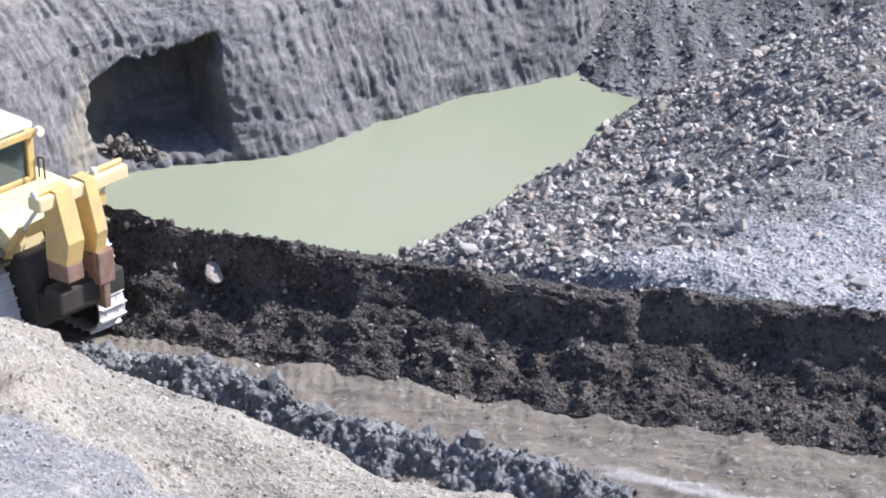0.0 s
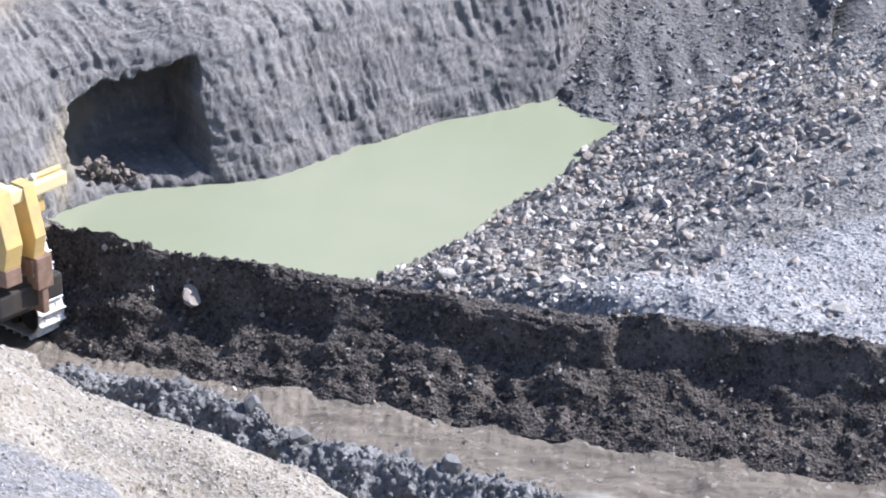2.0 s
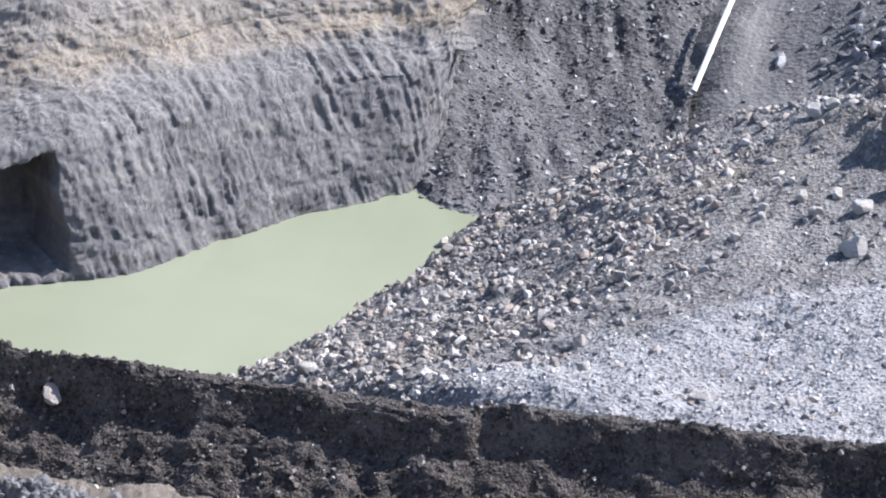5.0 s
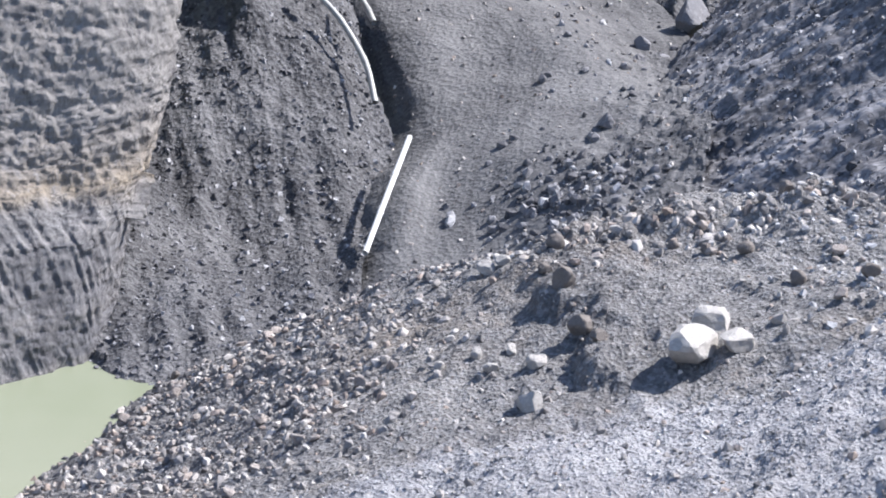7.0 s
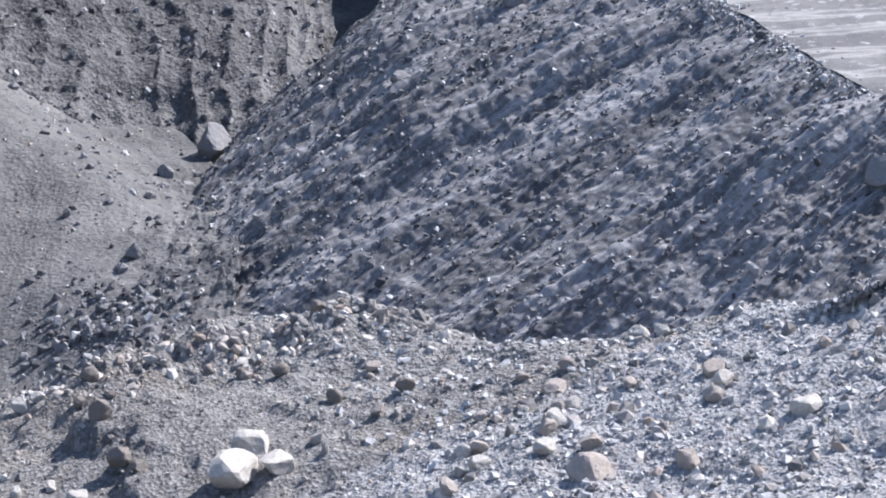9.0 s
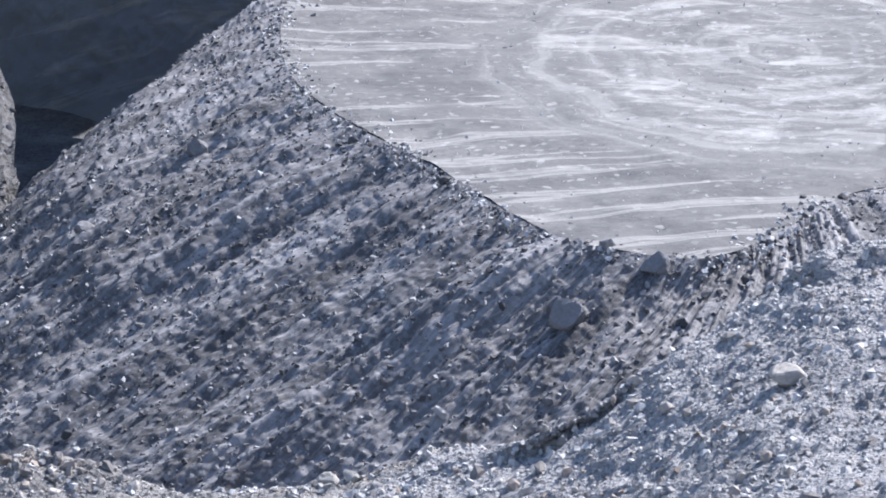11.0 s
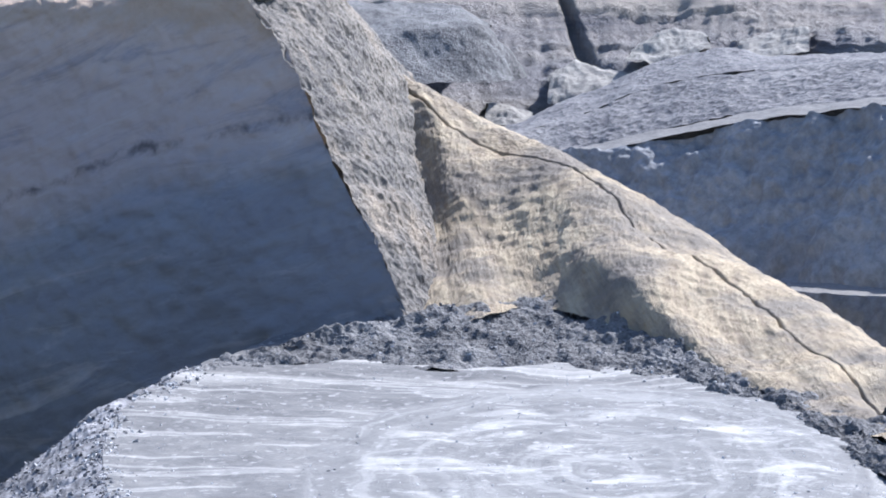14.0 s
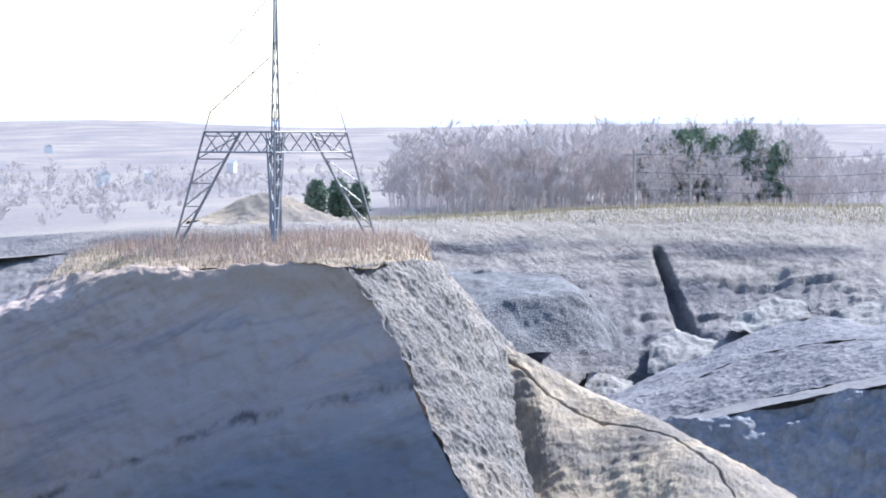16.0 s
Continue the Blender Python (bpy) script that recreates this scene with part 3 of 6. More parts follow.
SHORE = [(-40, 70, -8.3), (-16, 76.6, -8.3), (-12.6, 78.5, -8.3), (-10.7, 79.8, -8.3), (-9.4, 81.5, -8.3), (-7.6, 82.6, -8.3), (-4.7, 83.4, -8.3), (-2.9, 84.5, -8.3), (-1.3, 85.6, -8.3), (0.5, 87.4, -8.3), (2.1, 88.2, -8.3), (3.9, 88.6, -8.3), (4.7, 89.2, -8.3), (5.4, 91.0, -8.3)]


def lean(c, back, z, side=-0.55):
    """The curve moved back into the wall by so many metres, at height z."""
    p = resample(c, 40)
    side = side + 0.95 * np.clip((np.linspace(0, 1, 40) - 0.86) / 0.12, 0, 1)
    return np.stack([p[:, 0] + side * back, p[:, 1] + back * 0.83, np.full(len(p), z)], 1)


def cliff_shape(p, n, u, v):
    s = p[:, 0] * 0.77 + p[:, 1] * 0.64            # along the face
    z = p[:, 2]
    low = np.clip(1 - (z + 3.9 + 0.8 * fbm(p, 0.3, 3, 0.5, 50)) / 0.9, 0, 1)
    # rows of bites left by the bucket's teeth, each row out of step with the next
    pass_ = (z + 0.35 * fbm(p, 0.35, 2, 0.5, 48)) / 1.15
    row = np.floor(pass_)
    tooth = fbm(np.stack([s * 5.6 + row * 7.3 + (z + 8) * 0.5 + 0.3 * fbm(p, 0.9, 2, 0.5, 51), row * 3.7, 0 * s], 1), 1.0, 2, 0.55, 59)
    bite = np.clip(0.5 + 1.3 * tooth, 0, 1) * (0.35 + 0.65 * (1 - (pass_ - row))) * 0.13
    fade = np.clip(0.65 + 0.9 * fbm(p, 0.28, 3, 0.5, 57), 0.1, 1)
    out = -bite * fade * (0.2 + 0.8 * low)
    out = out + fbm(p, 0.2, 3, 0.45, 52) * 0.32 + fbm(p * (1, 1, 1.5), 2.6, 4, 0.65, 53) * 0.05
    # bedding ledges and blocky breaks above
    ledge = np.abs(((z + 0.04 * p[:, 0] + 0.4 * fbm(p, 0.25, 3, 0.5, 58)) / 0.95 % 1.0) - 0.5)
    block = np.clip(fbm(p * (1, 1, 0.6), 0.8, 3, 0.6, 46) - 0.15, 0, 0.5)
    out = out + (1 - low) * (ledge * 0.14 - 0.04 - block * 0.12 + 0.05 * fbm(p * (1, 1, 1.8), 1.7, 5, 0.68, 49))
    # old mine entry
    zc = z + 0.2 * fbm(p, 1.3, 3, 0.5, 54)
    xc = p[:, 0] + 0.15 * fbm(p, 1.3, 3, 0.5, 55)
    left = -10.0 + np.clip(-zc - 6.6, 0, 2) * 0.45
    hole = np.clip((xc - left) / 0.15, 0, 1) * np.clip((-6.1 - (zc + 8.2) * 0.11 - xc) / 0.15, 0, 1) * np.clip((-5.2 + 0.14 * (xc + 10) - zc) / 0.12, 0, 1) * np.clip((zc + 7.8) / 0.2, 0, 1)
    return n * out[:, None] * (1 - 0.6 * hole)[:, None] + hole[:, None] * np.array([-1.1, 2.6, 0.0])


loft("cliff", [SHORE, lean(SHORE, 2.0, -4.4), lean(SHORE, 3.9, -2.9), lean(SHORE, 5.6, -0.4), lean(SHORE, 8.0, 3.5), lean(SHORE, 11.0, 9.0), lean(SHORE, 19, 17), lean(SHORE, 26, 20.5), lean(SHORE, 80, 21)],
     1000, 520, M_CLIFF, cliff_shape, "dark blue-grey rock face scored by bucket teeth, tan bed above", "cliff", linear=True)

# end wall beside the ramp
loft("end_wall", [
    [(3.4, 88.9, -8.3), (4.6, 88.0, -8.12), (5.4, 87.4, -8.1), (6.5, 87.0, -8.08), (9.02, 86.9, -8.0), (13.06, 90.06, -7.56)],
    [(4.06, 91.95, -7.40), (5.11, 91.39, -7.22), (6.18, 91.32, -7.23), (7.61, 91.21, -7.05), (10.61, 92.24, -7.16), (13.36, 93.05, -6.58)],
    [(5.10, 97.37, -6.10), (6.17, 96.30, -5.76), (7.21, 97.73, -6.29), (9.35, 98.16, -6.51), (12.23, 98.24, -6.43), (15.02, 98.87, -6.53)],
    [(3.65, 108.94, -4.32), (6.36, 106.31, -3.67), (8.23, 104.48, -3.22), (10.61, 104.26, -2.86), (13.39, 104.14, -3.37), (15.80, 102.79, -5.49)],
    [(4.14, 116.93, -1.72), (7.61, 113.75, -1.06), (9.51, 111.09, -0.46), (11.33, 108.41, 0.14), (13.26, 109.20, -0.99), (15.56, 107.88, -3.30)],
    [(3.79, 131.95, 6.67), (8.13, 125.74, 7.57), (10.89, 123.52, 7.86), (13.11, 123.31, 6.94), (16.00, 122.96, 5.55), (16.90, 116.78, 2.26)],
    [(8, 150, 20), (16, 150, 20), (24, 148, 20), (30, 146, 20), (34, 144, 20)],
], 300, 300, M_ENDWALL, both(rough(0.16, 0.3, 4, 0.5, 61), rough(0.05, 2.0, 4, 0.65, 62),
   lambda p, n, u, v: n * (fbm(np.stack([p[:, 0], 0.2 * p[:, 1], 0.1 * p[:, 2]], 1), 0.8, 3, 0.55, 63) * 0.2)[:, None]), "dark grey rubble slope closing the pit's end", "slope")

loft("ramp", [
    [(9.49, 95.53, -10.86), (10.86, 97.40, -10.04), (13.21, 103.16, -7.68), (14.56, 107.01, -7.10), (14.43, 112.08, -4.67), (12.24, 117.36, -3.09), (8.76, 122.69, -0.58)],
    [(11.62, 91.26, -8.50), (13.28, 92.55, -7.54), (15.22, 97.82, -5.77), (16.89, 102.62, -5.38), (16.73, 108.72, -3.60), (14.72, 114.05, -2.33), (11.86, 119.41, 0.06)],
    [(15.56, 88.64, -6.97), (16.06, 93.63, -6.55), (17.28, 98.50, -5.50), (19.12, 103.24, -4.44), (19.82, 108.20, -3.38), (17.87, 114.61, -1.72), (15.67, 120.99, 0.47)],
    [(18.12, 87.14, -5.80), (18.58, 92.15, -5.77), (19.91, 96.98, -4.74), (21.66, 100.70, -4.20), (22.88, 106.57, -3.28), (21.50, 115.01, -2.88), (19.12, 122.52, -0.47)],
    [(21.57, 85.32, -4.24), (21.48, 89.46, -4.23), (22.42, 94.37, -4.02), (24.29, 99.06, -3.83), (25.88, 104.85, -4.21), (25.41, 114.21, -4.43), (22.96, 122.87, -3.56)],
    [(23.53, 84.80, -3.80), (23.28, 87.97, -3.81), (24.43, 91.81, -3.29), (25.60, 95.63, -3.22), (27.16, 102.46, -3.77), (28.39, 112.47, -4.55), (26.19, 122.23, -4.50)],
], 260, 220, M_RAMP, both(rough(0.12, 0.35, 4, 0.5, 71),
   lambda p, n, u, v: n * (fbm(p, 1.0, 5, 0.65, 73) * 0.16 * np.clip((v - 3.0) / 1.2, 0, 1) * np.clip((0.66 - u) * 8, 0, 1))[:, None]), "smooth grey earth ramp climbing out of the pit", "ramp")


def gully_shape(p, n, u, v):
    s = u * 70 + 2.2 * fbm(p, 0.16, 3, 0.5, 83)
    g = -np.abs(np.sin(s * 0.85)) ** 0.8 * 0.18 * np.clip(1.7 - v * 0.5, 0.2, 1)
    return n * (g + fbm(p, 0.5, 5, 0.6, 82) * 0.2)[:, None]


loft("gullied_wall", [
    [(9.28, 109.61, -3.93), (15.26, 111.96, -6.25), (19.55, 113.33, -6.07), (22.67, 111.72, -7.41), (25.77, 110.02, -8.48), (28.31, 109.40, -7.43), (31.39, 110.63, -5.83), (35.05, 115.81, -5.50)],
    [(9.57, 111.59, -0.16), (15.71, 114.93, -2.60), (20.46, 117.23, -2.65), (23.66, 115.60, -4.02), (26.83, 113.88, -5.13), (29.43, 113.24, -4.06), (32.84, 115.42, -2.84), (36.27, 119.62, -2.24)],
    [(9.78, 119.60, 4.59), (16.87, 122.85, 2.80), (21.94, 124.08, 1.02), (25.51, 123.39, -0.05), (29.11, 122.59, -1.12), (31.84, 121.91, -0.71), (35.12, 123.09, -0.49), (38.64, 127.26, -0.64)],
    [(8, 150, 20), (18, 152, 20), (26, 154, 20.5), (32, 157, 20.5), (35, 159, 20.0), (38, 162, 19.0), (40, 166, 18.0), (41, 170, 17.5), (42, 174, 17)],
    [(0, 250, 21), (10, 250, 21), (26, 250, 21), (36, 250, 21), (40, 245, 21), (42, 240, 20), (44, 230, 19), (45, 220, 18), (46, 210, 17)],
], 420, 260, M_ENDWALL, gully_shape, "grey pit wall furrowed by rain gullies", "pit wall", linear=True)

# ---- rubble fan and gravel pad ----
def fan_shape(p, n, u, v):
    h = fbm(p, 0.3, 4, 0.5, 91) * 0.22 + fbm(p, 2.2, 4, 0.6, 93) * 0.08
    # a tipped hump of soil with a steep broken west side
    x, y = p[:, 0] + 0.5 * fbm(p, 0.7, 3, 0.55, 94), p[:, 1]
    edge = 15.6 + 0.35 * np.sin((y - 70) * 0.8) - x
    hump = np.clip(-edge / 0.55, 0, 1) * np.clip(1 - (x - 16.2) / 7.5, 0, 1) * np.clip((y - 67.4) / 2.0, 0, 1) * np.clip((77.5 - y) / 3.5, 0, 1)
    crest = np.exp(-((y - 78.3 + 0.15 * (x - 18)) / 1.3) ** 2) * np.clip((x - 15) / 2, 0, 1) * np.clip((27 - x) / 3, 0, 1) * (0.35 + 0.3 * fbm(p, 0.8, 4, 0.65, 95))
    return n * h[:, None] + np.array([0, 0, 1.0]) * (0.55 * hump * (1 + 0.25 * fbm(p, 1.4, 4, 0.6, 96)) + crest)[:, None]


loft("rubble_fan", [
    [(-3.00, 79.05, -9.50), (2.2, 60.5, -6), (3.94, 56.8, -2.6), (7.7, 55.6, -2.0), (12.4, 54.4, -1.6), (19, 52.5, -1.0), (23.34, 44.22, 5.01), (27.04, 39.66, 8.48), (58, 44, 9.5)],
    [(-1.36, 76.84, -8.20), (2.32, 67.28, -4.20), (4.17, 60.54, -1.40), (8.35, 57.59, -0.60), (13.46, 55.35, -0.20), (21.51, 62.77, 0.90), (28.31, 53.94, 3.40), (35.32, 52.17, 7.00), (60, 50, 9.5)],
    [(0.21, 78.20, -8.15), (3.61, 70.86, -4.90), (6.58, 63.55, -1.90), (10.76, 61.35, -0.90), (17.23, 63.97, -0.50), (23.76, 64.52, 1.10), (30.20, 57.70, 3.60), (38.17, 56.52, 7.30), (63, 54, 9.5)],
    [(1.51, 79.79, -8.15), (4.72, 74.67, -5.40), (7.78, 68.49, -2.60), (12.12, 65.62, -1.20), (18.20, 68.87, -0.70), (24.99, 67.87, 0.90), (31.75, 60.77, 3.70), (40.40, 59.95, 7.60), (66, 57, 9.5)],
    [(4.33, 84.29, -8.10), (6.64, 79.72, -6.00), (9.30, 75.39, -3.60), (14.18, 73.35, -1.50), (19.55, 74.24, -0.70), (25.58, 71.60, 0.60), (31.50, 65.38, 2.90), (41.86, 62.20, 8.00), (69, 60, 9.5)],
    [(6.44, 87.75, -8.10), (8.53, 85.94, -6.60), (10.46, 83.64, -4.80), (12.25, 82.39, -3.50), (14.85, 80.52, -2.20), (16.91, 79.08, -1.20), (20.24, 80.25, -0.70), (23.34, 79.01, -0.10), (25.29, 76.83, 0.30), (27.54, 72.61, 0.70), (29.70, 70.41, 1.10), (31.92, 69.31, 2.20), (33.69, 64.67, 4.20), (39.39, 65.30, 6.60), (42.89, 63.79, 8.20), (70, 62, 9.8)],
    [(8.28, 90.62, -9.35), (10.54, 91.39, -9.36), (13.57, 90.99, -8.33), (16.54, 88.47, -6.87), (18.39, 85.04, -5.39), (21.25, 83.33, -3.85), (24.03, 80.49, -2.80), (25.94, 78.84, -2.62), (29.09, 76.67, -2.93), (31.12, 73.70, -1.96), (33.10, 71.73, -1.02), (36.58, 70.02, -0.04), (42.39, 70.19, 3.35), (46.39, 68.83, 4.54), (74, 68, 5)],
], 700, 420, M_FAN, fan_shape, "fan of broken grey rock sloping into the pond", "rubble slope")

# ---- spoil heap and its flat top ----
PAD_EDGE = [(57.57, 131.60, 4.50), (49.11, 120.85, 4.50), (43.03, 106.65, 4.50), (41.43, 97.72, 4.50), (41.38, 89.37, 4.50), (40.95, 81.11, 4.50), (42.09, 77.45, 4.50), (44.38, 76.09, 4.50), (47.97, 78.17, 4.50), (52.00, 81.00, 4.50), (60.48, 83.11, 4.50)]
TIP_EDGE = PAD_EDGE + [(82, 96, 4.7)]
TIP_FOOT = [(52, 131.5, 0), (41, 119.5, -0.6), (29.5, 109, -3.0), (24.2, 99, -4.8), (22.6, 90.5, -5.0), (26.6, 80.6, -2.9), (30.6, 74.9, -1.8), (36, 70.4, 0.6), (42, 68.2, 3.5), (48, 68.2, 4.2), (66, 70, 3.5), (80, 80, 3)]


def tip_shape(p, n, u, v):
    run = fbm(np.stack([u * 60, v * 0.5, 0 * u], 1), 1.0, 4, 0.6, 104) * 0.24 + fbm(np.stack([u * 17, v * 0.35, 0 * u], 1), 1.0, 2, 0.5, 106) * 0.3 * np.clip(0.6 + fbm(p, 0.15, 2, 0.5, 107), 0, 1)
    lip = np.clip((2 - v) * 5, 0, 1)
    return n * ((fbm(p, 0.4, 4, 0.5, 101) * 0.1 + fbm(p, 2.4, 3, 0.6, 103) * 0.07) * (0.3 + 0.7 * lip) + run * np.clip(v * 3, 0, 1) * lip)[:, None]


loft("spoil_slope", [
    TIP_FOOT,
    [tuple(0.5 * (a + b) + (0.9 if k == 2 and j < 4 else 0) for k, (a, b) in enumerate(zip(e, f))) for j, (e, f) in enumerate(zip(TIP_EDGE, TIP_FOOT))],
    TIP_EDGE,
], 620, 260, M_SPOIL, tip_shape, "steep tip slope of dark blue-grey spoil", "spoil slope", linear=True, even=False)


def pad_mat():
    """Rolled spoil: a smooth worn oval with blotches, a ring of wheel tracks, and paired track lines running out to the edge."""
    k = Mat("pale_rolled_pad", 0.9)
    mp = k.t.nodes.new("ShaderNodeMapping")
    mp.vector_type = "TEXTURE"
    k.t.links.new(k.co, mp.inputs[0])
    mp.inputs["Location"].default_value = (61.0, 100.5, 0)
    mp.inputs["Rotation"].default_value = (0, 0, radians(-28))
    x, y, z = k.xyz(mp.outputs[0])
    wob = k.math("MULTIPLY", k.math("SUBTRACT", k.noise(0.2, 4, 0.6), 0.5), 2.2)
    r = k.math("SQRT", k.math("ADD", k.math("POWER", k.math("ABSOLUTE", x), 2.0), k.math("POWER", k.math("ABSOLUTE", k.math("MULTIPLY", y, 0.62)), 2.0)))
    rr = k.math("DIVIDE", k.math("ADD", r, wob), 14.0)
    inside = k.ramp(rr, [(0.8, 1.0), (0.86, 0.0)])
    outside = k.math("SUBTRACT", 1.0, inside)
    # gravelly surface outside the oval
    base = k.ramp(k.noise(0.3, 7, 0.7), [(0.3, (0.085, 0.085, 0.09)), (0.5, (0.135, 0.135, 0.138)), (0.72, (0.2, 0.198, 0.195))])
    fan_y = k.math("DIVIDE", y, k.math("ADD", 1.0, k.math("MULTIPLY", k.math("ABSOLUTE", x), 0.02)))
    co = k.n("ShaderNodeCombineXYZ", X=k.math("MULTIPLY", x, 0.035), Y=k.math("MULTIPLY", fan_y, 0.42)).outputs[0]
    lines = k.noise(1.0, 3, 0.55, co, 0.15)
    base = k.mix(k.math("MULTIPLY", k.ramp(lines, [(0.525, 0.0), (0.548, 0.55), (0.56, 0.1), (0.572, 0.5), (0.595, 0.0)]), outside), base, (0.42, 0.415, 0.405))
    base = k.mix(k.math("MULTIPLY", k.ramp(lines, [(0.36, 0.55), (0.46, 0.0)]), outside), base, (0.1, 0.1, 0.105))
    # the pale back strip
    back = k.ramp(k.math("ADD", k.math("DIVIDE", k.math("ADD", y, wob), 60.0), 0.5), [(0.84, 0.0), (0.88, 0.4), (0.95, 0.35), (1.0, 0.0)])
    base = k.mix(k.math("MULTIPLY", back, k.ramp(k.noise(1.0, 4, 0.6, co), [(0.42, 0.0), (0.55, 1.0)])), base, (0.44, 0.435, 0.42))
    # worn oval
    base = k.mix(inside, base, k.ramp(k.noise(0.12, 5, 0.6), [(0.3, (0.135, 0.135, 0.138)), (0.7, (0.175, 0.175, 0.176))]))
    ring = k.n("ShaderNodeCombineXYZ", X=k.math("MULTIPLY", rr, 16.0), Y=k.math("MULTIPLY", x, 0.08), Z=k.math("MULTIPLY", y, 0.03)).outputs[0]
    tracks = k.noise(1.0, 4, 0.6, ring)
    core = k.ramp(rr, [(0.62, 1.0), (0.74, 0.0)])
    base = k.mix(k.math("MULTIPLY", k.ramp(tracks, [(0.5, 0.0), (0.6, 0.6)]), inside), base, (0.27, 0.27, 0.268))
    base = k.mix(k.math("MULTIPLY", k.ramp(tracks, [(0.36, 0.5), (0.45, 0.0)]), inside), base, (0.13, 0.13, 0.135))
    blot = k.noise(1.0, 6, 0.7, k.n("ShaderNodeCombineXYZ", X=k.math("MULTIPLY", x, 0.22), Y=k.math("MULTIPLY", y, 0.42)).outputs[0], 0.8)
    base = k.mix(k.math("MULTIPLY", k.ramp(blot, [(0.5, 0.0), (0.62, 0.7)]), core), base, (0.39, 0.387, 0.38))
    base = k.mix(k.math("MULTIPLY", k.ramp(blot, [(0.34, 0.5), (0.42, 0.0)]), core), base, (0.11, 0.11, 0.115))
    base = k.mix(k.ramp(k.n("ShaderNodeRGBToBW", Color=k.voronoi(4)).outputs[0], [(0.78, 0.0), (0.95, 0.45)]), base, (0.46, 0.46, 0.46))
    return k.done(base, k.bump(k.noise(1.5, 7, 0.7), 0.1, 0.7, k.bump(lines, 0.2, 0.7)))


loft("spoil_pad", [
    PAD_EDGE[3:] + [(82, 96, 4.7)],
    [PAD_EDGE[2], (48.85, 96.84, 4.60), (58.03, 96.42, 4.70), (66.42, 91.44, 4.70), (88, 114, 4.0)],
    [PAD_EDGE[1], (57.89, 114.83, 4.60), (64.56, 112.08, 4.80), (71.90, 99.13, 4.80), (94, 128, 2.5)],
    [PAD_EDGE[0], (62.38, 129.69, 4.60), (69.41, 125.91, 4.70), (73.49, 117.41, 4.80), (73.73, 101.69, 4.80), (96, 134, 1)],
    [(59.92, 133.93, 4.40), (67.86, 139.78, 4.60), (76.80, 139.39, 4.70), (81.82, 128.19, 4.80), (78.39, 108.23, 4.50), (100, 142, 0)],
], 420, 260, pad_mat(), rough(0.08, 0.4, 5, 0.55, 111, True), "flat rolled top of the spoil heap with looping wheel tracks", "spoil pad")

# ---- the shaded highwall, its nose and the tan ridge ----
ARETE = [(69.29, 133.04, 5.64), (69.34, 135.26, 8.59), (68.74, 137.81, 11.47), (68.22, 140.29, 14.41), (68.06, 142.59, 17.14), (67.74, 144.95, 19.34), (67.39, 147.32, 20.94)]
def shade_shape(p, n, u, v):
    return n * (fbm(p * (1, 1, 1.4), 0.16, 4, 0.5, 121) * 0.35 + fbm(p, 1.1, 3, 0.6, 122) * 0.15)[:, None]




def highwall_mat():
    """Slate beds below, brown-grey beds above a dark seam, soil on top; all dip the same way."""
    k = Mat("highwall_rock", 0.9)
    x, y, z = k.xyz()
    wob = k.math("MULTIPLY", k.math("SUBTRACT", k.noise(0.12, 6, 0.7), 0.5), 3.0)
    h = k.math("SUBTRACT", z, k.math("MULTIPLY", k.math("SUBTRACT", x, 60.0), 0.55))
    hw = k.math("ADD", h, wob)
    base = k.ramp(k.math("DIVIDE", k.math("ADD", hw, 10.0), 36.0), [(0.2, (0.14, 0.148, 0.175)), (0.5, (0.215, 0.221, 0.244)), (0.58, (0.37, 0.31, 0.29)), (0.8, (0.42, 0.335, 0.29))])
    bed = k.n("ShaderNodeCombineXYZ", X=k.math("MULTIPLY", x, 0.1), Y=k.math("MULTIPLY", y, 0.1), Z=k.math("MULTIPLY", h, 0.7)).outputs[0]
    lines = k.noise(1.0, 7, 0.7, bed, 0.8)
    base = k.mix(k.ramp(lines, [(0.36, 0.55), (0.5, 0.0)]), base, (0.15, 0.155, 0.19))
    base = k.mix(k.ramp(lines, [(0.54, 0.0), (0.7, 0.4)]), base, (0.46, 0.42, 0.4))
    seam = k.ramp(k.math("ABSOLUTE", k.math("SUBTRACT", hw, 10.8)), [(0.05, 0.8), (0.4, 0.0)])
    base = k.mix(k.math("MULTIPLY", seam, k.ramp(k.noise(0.5, 4, 0.6), [(0.42, 0.0), (0.6, 1.0)])), base, (0.06, 0.055, 0.06))
    top = k.math("ADD", k.math("SUBTRACT", z, 18.6), k.math("MULTIPLY", k.math("SUBTRACT", k.noise(0.5, 5, 0.7), 0.5), 2.5))
    base = k.mix(k.ramp(top, [(0.2, 0.0), (0.9, 0.8)]), base, (0.34, 0.26, 0.2))
    return k.done(base, k.bump(k.noise(1.2, 8, 0.7), 0.2, 0.7, k.bump(lines, 0.25, 0.6)))


